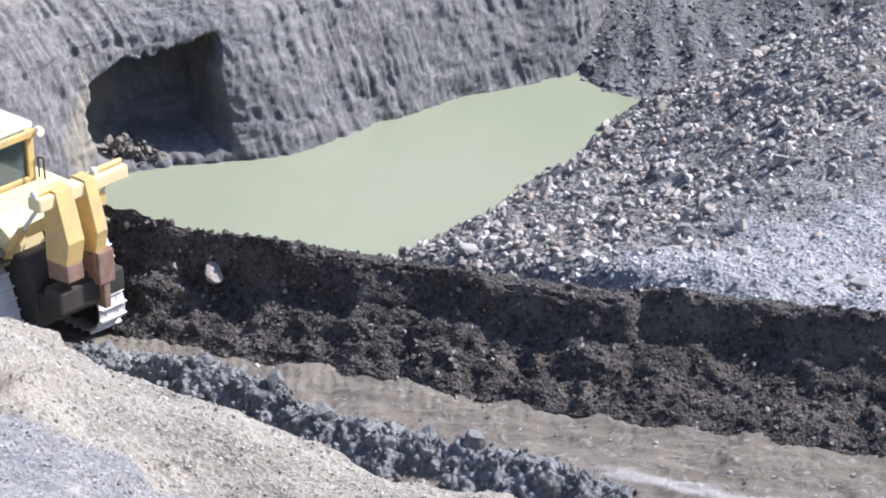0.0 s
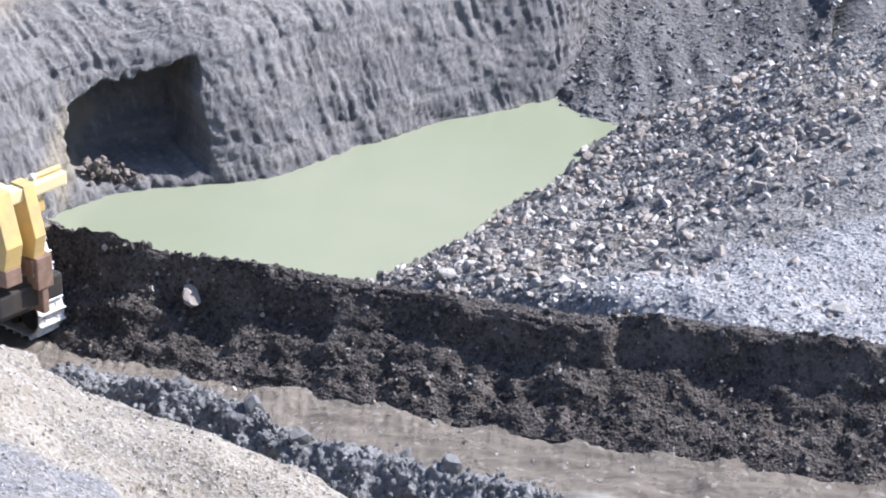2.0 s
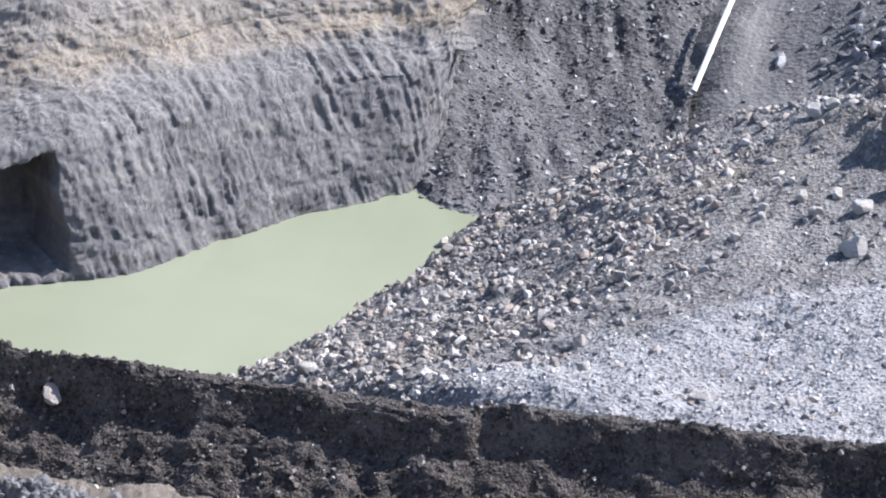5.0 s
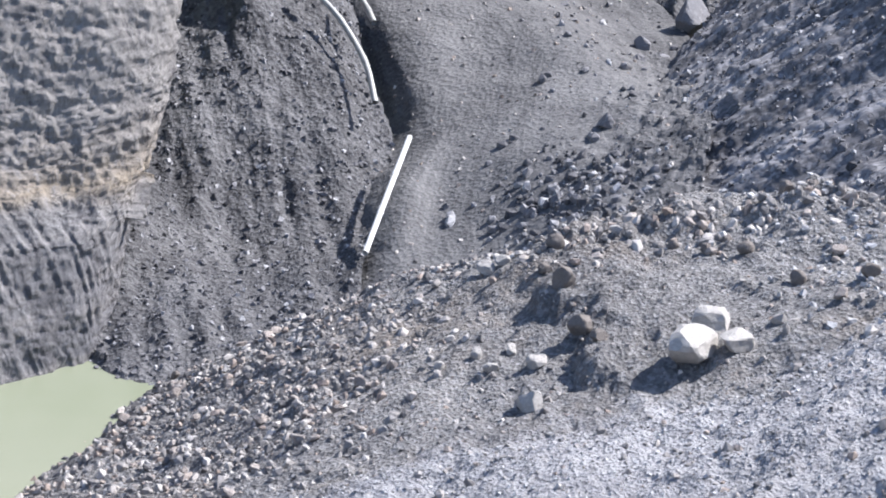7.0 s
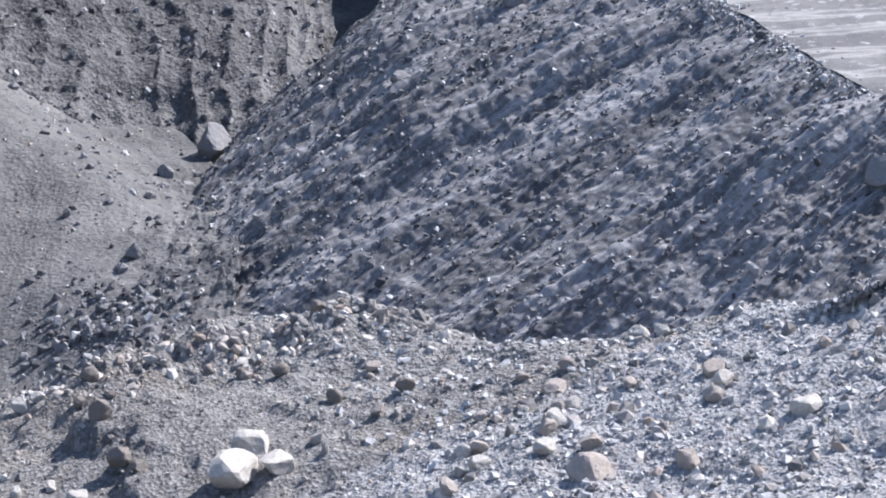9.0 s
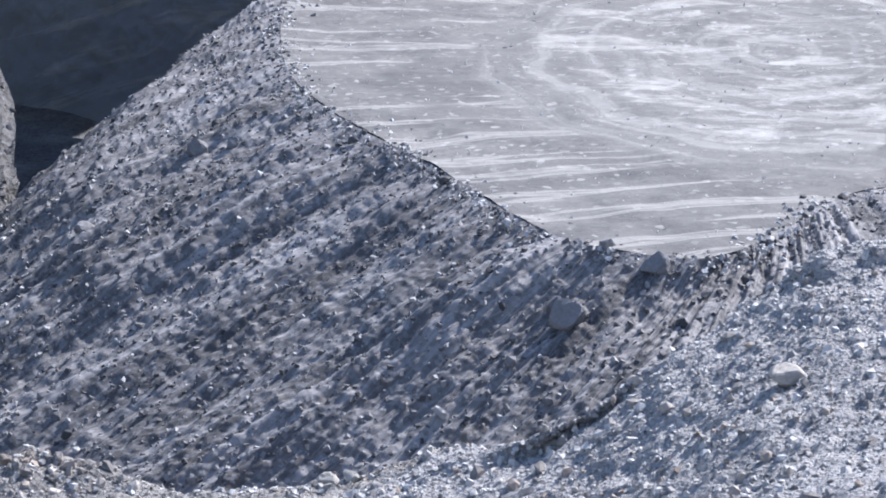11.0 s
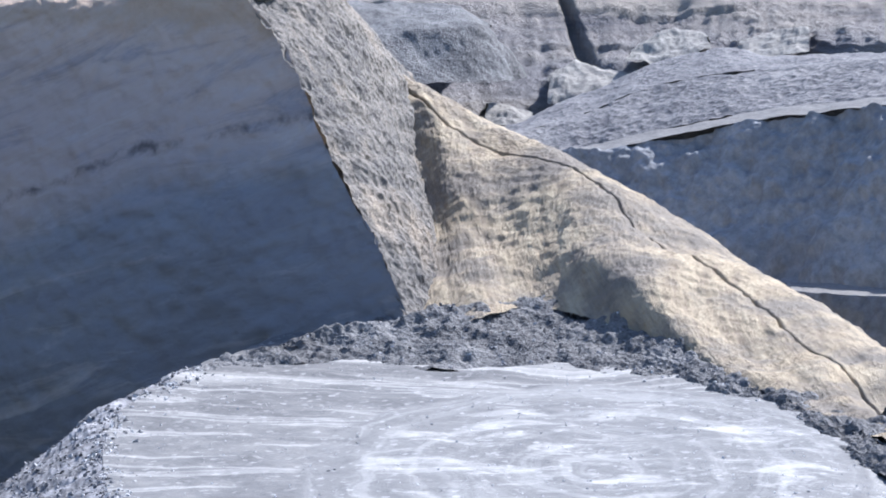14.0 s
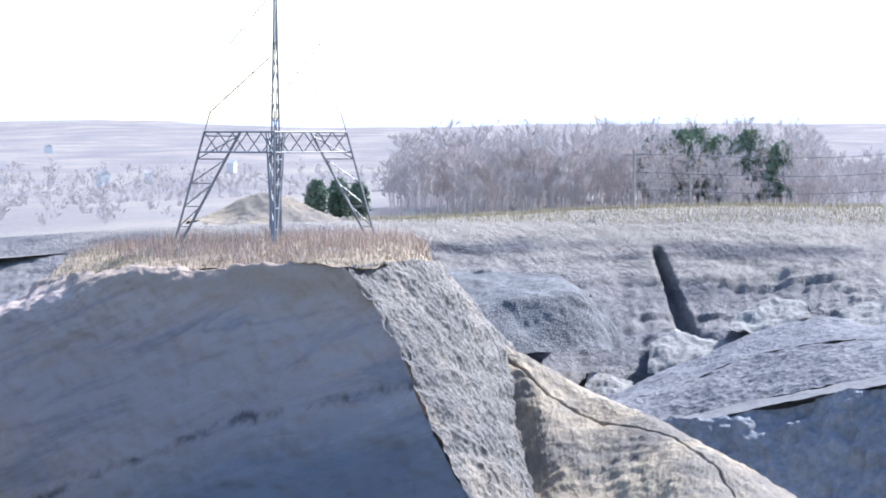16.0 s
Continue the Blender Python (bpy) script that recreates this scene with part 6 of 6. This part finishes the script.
        part("soil_lumps", bm, M_DUSTY, dz, "dry soil lumps lying on the fender")
    # ripper
    rip = new("ripper")
    rip.parent = dz
    rip.location = (-0.22, 0, 0)
    rip["label"] = "raised yellow ripper with two carrier plates"
    bm = bmesh.new()
    prism(bm, [(-0.88, 2.5), (-0.3, 2.5), (-0.34, 4.04), (-0.72, 4.04), (-1.0, 3.0)], 0.3, 0.72, 0.015)
    part("carrier_plate", bm, M_YELLOW, rip)
    bm = bmesh.new()
    prism(bm, [(-0.88, 2.5), (-0.3, 2.5), (-0.34, 4.04), (-0.72, 4.04), (-1.0, 3.0)], -0.3, -0.02, 0.015)
    part("carrier_plate", bm, M_YELLOW, rip)
    for y in (0.51, -0.16):
        bm = bmesh.new()
        prism(bm, [(-0.92, 2.15), (-0.32, 2.1), (-0.3, 2.5), (-0.9, 2.5)], y - 0.2, y + 0.2, 0.02)
        part("carrier_foot", bm, M_RUST, rip, "rusty foot of the carrier plate")
    bm = bmesh.new()
    box(bm, (-0.72, -1.15, 3.72), (-0.36, 1.12, 4.0), 0.04)
    part("cross_beam", bm, M_PALEYEL, rip)
    for y in (-0.75, 0.75):
        bm = bmesh.new()
        rod(bm, (-0.55, y - 0.35, 4.06), (-0.55, y + 0.3, 4.06), 0.06)
        part("pin_cylinder", bm, M_YELLOW, rip)
        bm = bmesh.new()
        rod(bm, (-0.55, y + 0.3, 4.06), (-0.55, y + 0.38, 4.06), 0.085, seg=12)
        part("pin_cap", bm, M_STEEL, rip)
    for y in (0.95, -0.85):
        bm = bmesh.new()
        rod(bm, (-0.5, y, 3.75), (0.05, y, 3.1), 0.045)
        part("piston_rod", bm, M_STEEL, rip, "polished piston rod")
        bm = bmesh.new()
        rod(bm, (0.02, y, 3.14), (0.7, y, 2.35), 0.1, seg=14)
        part("lift_cylinder", bm, M_YELLOW, rip)
    bm = bmesh.new()
    box(bm, (-0.98, -0.42, 1.85), (-0.62, -0.02, 2.55), 0.03)
    box(bm, (-0.95, -0.3, 1.3), (-0.65, -0.14, 1.9), 0.03)
    part("shank", bm, M_RUST, rip, "rusty brown shank")
    bm = bmesh.new()
    box(bm, (-0.8, -0.8, 1.45), (-0.3, 0.85, 1.95), 0.06)
    for y in (-0.7, 0.72):
        box(bm, (-0.45, y - 0.11, 1.35), (0.7, y + 0.11, 1.75), 0.04)
    # the dark steel carries the frame's shade as well as its dirt
    part("lower_frame", bm, M_GRIME, rip, "dirty lower link frame, coloured dark for its shade")
    bm = bmesh.new()
    for y in (-0.55, 0.55):
        prism(bm, [(-0.6, 3.3), (0.4, 2.7), (0.4, 2.95), (-0.6, 3.6)], y - 0.09, y + 0.09, 0.02)
    part("upper_link", bm, M_YELLOW, rip)
    for k, y in enumerate((0.3, 0.2, -0.35)):
        bm = bmesh.new()
        c = resample([(0.3, y, 2.9), (0.05, y + 0.05, 2.55), (-0.2, y + 0.1, 2.7), (-0.45, y + 0.1, 3.4)], 12)
        for a, b in zip(c, c[1:]):
            rod(bm, a, b, 0.022, seg=6)
        part("hydraulic_hose", bm, M_BLACK, rip, "black hose")
    # blade
    bm = bmesh.new()
    prism(bm, [(6.6, 0.15), (6.75, 0.15), (6.6, 0.9), (6.75, 1.9), (6.62, 1.9), (6.42, 0.9)], -2.3, 2.3, 0.02)
    part("blade", bm, M_STEEL, dz)
    for y in (-1.75, 1.75):
        bm = bmesh.new()
        box(bm, (2.6, y - 0.1, 0.5), (6.5, y + 0.1, 0.8), 0.03)
        part("push_arm", bm, M_YELLOW, dz)
    return dz


DOZER = bulldozer()
DOZER_START, DOZER_WAY, DOZER_YAW = (-7.59, 55.18), (-0.423, 0.400), 136.6

# ---- on the rim: tower, poles, woods, houses ----
M_TOWER = paint("weathered_galvanised_steel", (0.19, 0.193, 0.205), 0.5, 0.3, (0.3, 0.3, 0.3), 0.3)
M_BARK = rock_mat("grey_bark", [(0.0, (0.2, 0.17, 0.16)), (1.0, (0.36, 0.32, 0.3))])
# twig and needle tones are lightened to stand for distance haze
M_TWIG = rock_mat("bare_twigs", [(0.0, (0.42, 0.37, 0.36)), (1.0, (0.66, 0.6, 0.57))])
M_PINE = rock_mat("pine_needles", [(0.0, (0.13, 0.17, 0.12)), (1.0, (0.24, 0.3, 0.2))])
M_BRUSH = rock_mat("reddish_dry_brush", [(0.0, (0.36, 0.25, 0.22)), (0.6, (0.5, 0.38, 0.32)), (1.0, (0.6, 0.5, 0.38))])
M_GRASS = rock_mat("dry_yellow_grass", [(0.0, (0.34, 0.28, 0.17)), (1.0, (0.55, 0.47, 0.3))])
M_POLE = paint("grey_weathered_wood", (0.36, 0.33, 0.3), 0.85)


def lattice(bm, a, b, r):
    rod(bm, a, b, r * 0.85, seg=5)


def power_tower(m):
    tw = thing("power_tower", "tall lattice power line tower of galvanised steel", "pylon", m)
    dirs = [(1, 0), (0, 1), (-1, 0), (0, -1)]
    R, F, H1, H2, I = 4.25, 6.45, 7.3, 6.1, 2.1
    for dx, dy in dirs:
        bm = bmesh.new()
        foot = Vector((dx * F, dy * F, -0.8))
        outer, inner = Vector((dx * R, dy * R, H1)), Vector((dx * I, dy * I, H1))
        sx, sy = -dy, dx
        ins = [inner + Vector((sx * s, sy * s, 0)) for s in (-0.5, 0.5)]
        lattice(bm, foot, outer, 0.085)
        for q in ins:
            lattice(bm, foot, q, 0.1)
        for w0, w1 in ((0.15, 0.3), (0.3, 0.45), (0.45, 0.62), (0.62, 0.8), (0.8, 0.97)):
            lattice(bm, foot.lerp(outer, w0), foot.lerp(ins[0], w1), 0.045)
            lattice(bm, foot.lerp(outer, w1), foot.lerp(ins[1], w1), 0.045)
            lattice(bm, foot.lerp(ins[0], w0), foot.lerp(ins[1], w1), 0.04)
        part("leg", bm, M_TOWER, tw)
    bm = bmesh.new()
    for z, r in ((H1, R), (H2, R * 1.06)):
        for (ax, ay), (bx, by) in zip(dirs, dirs[1:] + dirs[:1]):
            lattice(bm, (ax * r, ay * r, z), (bx * r, by * r, z), 0.06)
        lattice(bm, (-r, 0, z), (r, 0, z), 0.075)
        lattice(bm, (0, -r, z), (0, r, z), 0.075)
    for (ax, ay), (bx, by) in zip(dirs, dirs[1:] + dirs[:1]):
        for w in np.linspace(0, 0.8, 5):
            a, b = Vector((ax, ay, 0)) * R, Vector((bx, by, 0)) * R
            lattice(bm, a.lerp(b, w) + Vector((0, 0, H1)), a.lerp(b, w + 0.2) + Vector((0, 0, H2)), 0.045)
    part("waist_ring", bm, M_TOWER, tw)
    bm = bmesh.new()
    top, w0, w1 = 24.0, 0.75, 0.14
    for k in range(14):
        za, zb = -0.3 + (top + 0.3) * k / 14, -0.3 + (top + 0.3) * (k + 1) / 14
        wa, wb = w0 + (w1 - w0) * min(k / 9, 1), w0 + (w1 - w0) * min((k + 1) / 9, 1)
        cs = [(1, 1), (-1, 1), (-1, -1), (1, -1)]
        for (ax, ay), (bx, by) in zip(cs, cs[1:] + cs[:1]):
            lattice(bm, (ax * wa * 0.5, ay * wa * 0.5, za), (ax * wb * 0.5, ay * wb * 0.5, zb), 0.07)
            lattice(bm, (ax * wa * 0.5, ay * wa * 0.5, za), (bx * wb * 0.5, by * wb * 0.5, zb), 0.035)
    part("mast", bm, M_TOWER, tw)
    for dx, dy in dirs:
        bm = bmesh.new()
        lattice(bm, (dx * R, dy * R, H1), (dx * 3.9, dy * 3.9, 8.5), 0.045)
        lattice(bm, (dx * 3.9, dy * 3.9, 8.5), (dx * 0.3, dy * 0.3, 11.8), 0.045)
        lattice(bm, (dx * 0.3, dy * 0.3, 15.5), (dx * 2.7, dy * 2.7, 12.6), 0.035)
        lattice(bm, (dx * 2.7, dy * 2.7, 12.6), (dx * 0.3, dy * 0.3, 9.5), 0.03)
        part("strut", bm, M_TOWER, tw)


tp = (73.52, 170.85, 20.60)
power_tower(pose(tp[0], tp[1], tp[2] + 0.1, 0, 0, -24))


def utility_pole(place, h, arm=1.0):
    p = thing("utility_pole", "plain wooden utility pole with a cross arm", "utility pole", pose(*place, 0, 0, -24), "power line poles")
    bm = bmesh.new()
    rod(bm, (0, 0, -0.8), (0, 0, h), 0.17, 0.11, 8)
    part("shaft", bm, M_POLE, p)
    bm = bmesh.new()
    box(bm, (-arm, -0.06, h - 0.6), (arm, 0.06, h - 0.45))
    part("cross_arm", bm, M_POLE, p)


POLES = [((151.61, 263.49, 19.27), 6.8), ((160.45, 267.58, 19.16), 4.5), ((180.12, 239.91, 20.38), 7.0)]
for place, h in POLES:
    utility_pole(place, h)


def wire(a, b, sag, label="slack overhead wire between the poles"):
    c = resample([a, ((a[0] + b[0]) / 2, (a[1] + b[1]) / 2, (a[2] + b[2]) / 2 - sag), b], 16)
    bm = bmesh.new()
    for p, q in zip(c, c[1:]):
        rod(bm, p, q, 0.035, seg=5)
    me = bpy.data.meshes.new("wire")
    bm.to_mesh(me)
    bm.free()
    me.materials.append(M_TOWER)
    tagged(new("wire", me), label, "wire", "overhead wires")


for dz_ in (6.4, 4.6, 2.9):
    a, b = POLES[0][0], POLES[2][0]
    wire((a[0], a[1], a[2] + dz_), (b[0], b[1], b[2] + dz_), 0.9)


def bare_tree(rng, base, h):
    """Triangles of one leafless tree: forked limbs and fans of twigs. Returns limbs and twigs."""
    limbs, twigs = [], []

    def limb(p, d, l, r, level):
        q = p + d * l
        limbs.append((p, q, r))
        if level == 3:
            for _ in range(10):
                e = d + rng.normal(size=3) * 0.55
                e /= np.linalg.norm(e)
                twigs.append((q - d * l * rng.random() * 0.7, q + e * l * rng.uniform(0.5, 1.1)))
            return
        for _ in range(3 if level else 5):
            e = d * (1.0 if level else 0.9) + rng.normal(size=3) * (0.42, 0.42, 0.25) + np.array([0, 0, 0.25])
            e /= np.linalg.norm(e)
            s = rng.uniform(0.4, 1.0)
            limb(p + d * l * s, e, l * rng.uniform(0.42, 0.62), r * 0.5, level + 1)

    limb(base, np.array([rng.normal() * 0.05, rng.normal() * 0.05, 1.0]), h * 0.6, h * 0.006, 0)
    return limbs, twigs


def tree_mesh(rng):
    """Corners and triangles of one bare tree a metre high."""
    V, F = [], []
    limbs, twigs = bare_tree(rng, np.zeros(3), 1.0)
    for p, q, r in limbs:
        k = len(V)
        side = np.cross(q - p, (0.3, 1, 0.2))
        side = side / (np.linalg.norm(side) + 1e-9)
        s2 = np.cross(q - p, side)
        s2 = s2 / (np.linalg.norm(s2) + 1e-9)
        for c, rr in ((p, r), (q, r * 0.5)):
            V += [c + side * rr, c - side * rr * 0.5 + s2 * rr, c - side * rr * 0.5 - s2 * rr]
        for a, b in ((0, 1), (1, 2), (2, 0)):
            F += [(k + a, k + b, k + b + 3), (k + a, k + b + 3, k + a + 3)]
    for p, q in twigs:
        k = len(V)
        w = np.cross(q - p, rng.normal(size=3))
        w = w / (np.linalg.norm(w) + 1e-9) * 0.0035
        V += [p + w, p - w, q]
        F += [(k, k + 1, k + 2)]
    return np.array(V), np.array(F)


GROWN = [tree_mesh(np.random.default_rng(600 + k)) for k in range(9)]


def woods(name, places, hs, label, seed):
    """Many leafless trees, each turned and drawn out in its own way."""
    rng = np.random.default_rng(seed)
    V, F, n = [], [], 0
    for base, h in zip(places, hs):
        v, f = GROWN[rng.integers(len(GROWN))]
        a = rng.uniform(0, 6.283)
        turn = np.array([[math.cos(a), -math.sin(a), 0], [math.sin(a), math.cos(a), 0], [0, 0, 1]])
        V.append(v @ turn.T * (h * rng.uniform(0.8, 1.3), h * rng.uniform(0.8, 1.3), h) + base)
        F.append(f + n)
        n += len(v)
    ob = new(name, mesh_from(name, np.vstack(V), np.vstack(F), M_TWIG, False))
    return tagged(ob, label, "trees", kind="stuff")


def band(t0, x0, x1, d0, d1, n, z0, h0, h1, rng):
    """Places in a strip of land seen between two bearings."""
    out, hs = [], []
    for _ in range(n):
        a, d = radians(rng.uniform(x0, x1)), rng.uniform(d0, d1)
        out.append((d * math.sin(a), d * math.cos(a), z0))
        hs.append(rng.uniform(h0, h1))
    return out, hs


wr = random.Random(8)
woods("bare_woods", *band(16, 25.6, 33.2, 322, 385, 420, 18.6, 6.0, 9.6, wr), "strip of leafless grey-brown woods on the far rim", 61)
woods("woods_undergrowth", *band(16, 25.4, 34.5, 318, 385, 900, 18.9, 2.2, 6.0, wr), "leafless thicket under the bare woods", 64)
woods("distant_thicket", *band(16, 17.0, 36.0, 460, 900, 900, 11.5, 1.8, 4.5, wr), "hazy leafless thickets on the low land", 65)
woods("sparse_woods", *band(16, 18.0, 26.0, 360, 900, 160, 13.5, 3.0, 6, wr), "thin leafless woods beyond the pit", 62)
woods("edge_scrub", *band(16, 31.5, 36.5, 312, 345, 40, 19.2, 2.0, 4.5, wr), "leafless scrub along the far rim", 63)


def pine(place, h, seed):
    """A pine: tapered trunk, whorls of limbs and ragged needle clumps."""
    rng = np.random.default_rng(seed)
    tree = thing("pine_tree", "dark green pine standing among bare trees", "tree", pose(*place), "pines on the rim")
    bm = bmesh.new()
    rod(bm, (0, 0, -0.5), (0, 0, h), 0.16, 0.03, 8)
    for k in range(26):
        z = h * (0.25 + 0.7 * k / 26)
        a, l = rng.uniform(0, 6.28), (h - z) * 0.3 + 0.4
        rod(bm, (0, 0, z), (l * math.cos(a), l * math.sin(a), z + 0.1 * l), 0.04, 0.015, 4)
    part("trunk", bm, M_BARK, tree)
    V, F = [], []
    for k in range(1300):
        z = h * (0.2 + 0.82 * rng.random() ** 0.9)
        reach = (0.3 * h * math.sqrt(max(0.02, 1 - ((z / h - 0.55) / 0.5) ** 2))) * rng.uniform(0.6, 1.1)
        a = rng.uniform(0, 6.28)
        rr = reach * rng.random() ** 0.5
        c = np.array([rr * math.cos(a), rr * math.sin(a), z - 0.15 * rr])
        for _ in range(3):
            d, e = rng.normal(size=3), rng.normal(size=3)
            i = len(V)
            V += [c, c + d * 0.2, c + e * 0.2]
            F += [(i, i + 1, i + 2)]
    me = mesh_from("crown", V, F, M_PINE, False)
    ob = new("crown", me)
    ob.parent = tree


for k, (place, h) in enumerate((((168.88, 283.52, 19.47), 8.4), ((171.97, 285.16, 19.39), 8.6), ((174.92, 285.70, 19.16), 8.0), ((176.12, 281.44, 19.67), 8.2), ((179.22, 284.21, 19.45), 7.0), ((175.72, 274.59, 19.84), 6.6), ((171.60, 293.52, 19.20), 8.0), ((140.53, 315.08, 17.60), 4.6), ((144.07, 316.78, 17.44), 4.8), ((145.25, 314.04, 17.50), 4.4))):
    pine(place, h, 70 + k)


def brush(name, surf, n, h0, h1, material, label, seed, weight=None):
    """Thin stems and blades standing on a surface."""
    rng = np.random.default_rng(seed)
    pos, _ = spots(surf, n, rng, weight)
    a = rng.uniform(0, 6.283, n)
    h = h0 + (h1 - h0) * rng.random(n)
    lean_ = rng.normal(size=(n, 2)) * 0.25
    w = 0.03
    V = np.empty((n, 3, 3))
    V[:, 0] = pos + np.stack([np.cos(a) * w, np.sin(a) * w, 0 * a - 0.05], 1)
    V[:, 1] = pos - np.stack([np.cos(a) * w, np.sin(a) * w, 0 * a + 0.05], 1)
    V[:, 2] = pos + np.stack([lean_[:, 0] * h, lean_[:, 1] * h, h], 1)
    ob = new(name, mesh_from(name, V.reshape(-1, 3), np.arange(3 * n).reshape(-1, 3), material, False))
    tagged(ob, label, "brush", kind="stuff")


brush("red_brush", "mesa_top", 8000, 0.2, 0.95, M_BRUSH, "reddish leafless brush round the tower's feet", 81, lambda p: (p[:, 2] > 19) * np.clip((p[:, 0] - 62) / 4, 0.02, 1) * np.clip((p[:, 1] - 150) / 8, 0.0, 1) + 1e-7)
brush("mesa_grass", "mesa_top", 9000, 0.1, 0.35, M_GRASS, "dry yellow grass on the mesa's edge", 82, lambda p: (p[:, 2] > 19.5) * 1.0 + 1e-7)
brush("rim_grass", "far_wall", 12000, 0.2, 0.7, M_GRASS, "dry grass along the far rim", 83, lambda p: (p[:, 2] > 19.0) * 1.0 + 1e-7)


# earth mound behind the tower
def earth_mound():
    c = np.array((129.73, 303.43, 18.67))
    g = 60
    u, v = np.meshgrid(np.linspace(-1, 1, g), np.linspace(-1, 1, g))
    P = np.stack([c[0] + u * 8.5, c[1] + v * 7, 0 * u], -1).reshape(-1, 3)
    r2 = (u**2 + v**2).ravel()
    P[:, 2] = c[2] - 0.6 + 3.3 * np.exp(-2.6 * r2) + fbm(P, 0.5, 4, 0.6, 191) * 0.25
    idx = np.arange(g * g).reshape(g, g)
    q = np.stack([idx[:-1, :-1], idx[:-1, 1:], idx[1:, 1:], idx[1:, :-1]], -1).reshape(-1, 4)
    tagged(new("earth_mound", mesh_from("earth_mound", P, q, M_TAN)), "bare tan earth mound on the far rim", "mound", kind="structure")


earth_mound()


def house(place, w, turn):
    hs = thing("house", "small white house far off in the valley", "house", pose(*place, 0, 0, turn), "valley houses")
    bm = bmesh.new()
    box(bm, (-w / 2, -w / 3, -2), (w / 2, w / 3, w * 0.35))
    part("wall", bm, M_WHITE, hs)
    bm = bmesh.new()
    prism(bm, [(-w * 0.55, w * 0.35), (w * 0.55, w * 0.35), (0, w * 0.65)], -w * 0.36, w * 0.36)
    part("roof", bm, M_GALV, hs)


for place, w, turn in (((309.40, 845.15, 13.30), 3.6, 20), ((328.73, 859.26, 13.60), 3.2, 70), ((491.04, 1417.35, 17.6), 3.6, 0), ((382.27, 924.05, 15.40), 3.6, 50)):
    house(place, w, turn)


def motions():
    """The bulldozer drives off along the berm."""
    walk(DOZER, [(t, pose(DOZER_START[0] + DOZER_WAY[0] * t, DOZER_START[1] + DOZER_WAY[1] * t, 0.07, 0, 0, DOZER_YAW)) for t in range(0, 17)])


motions()
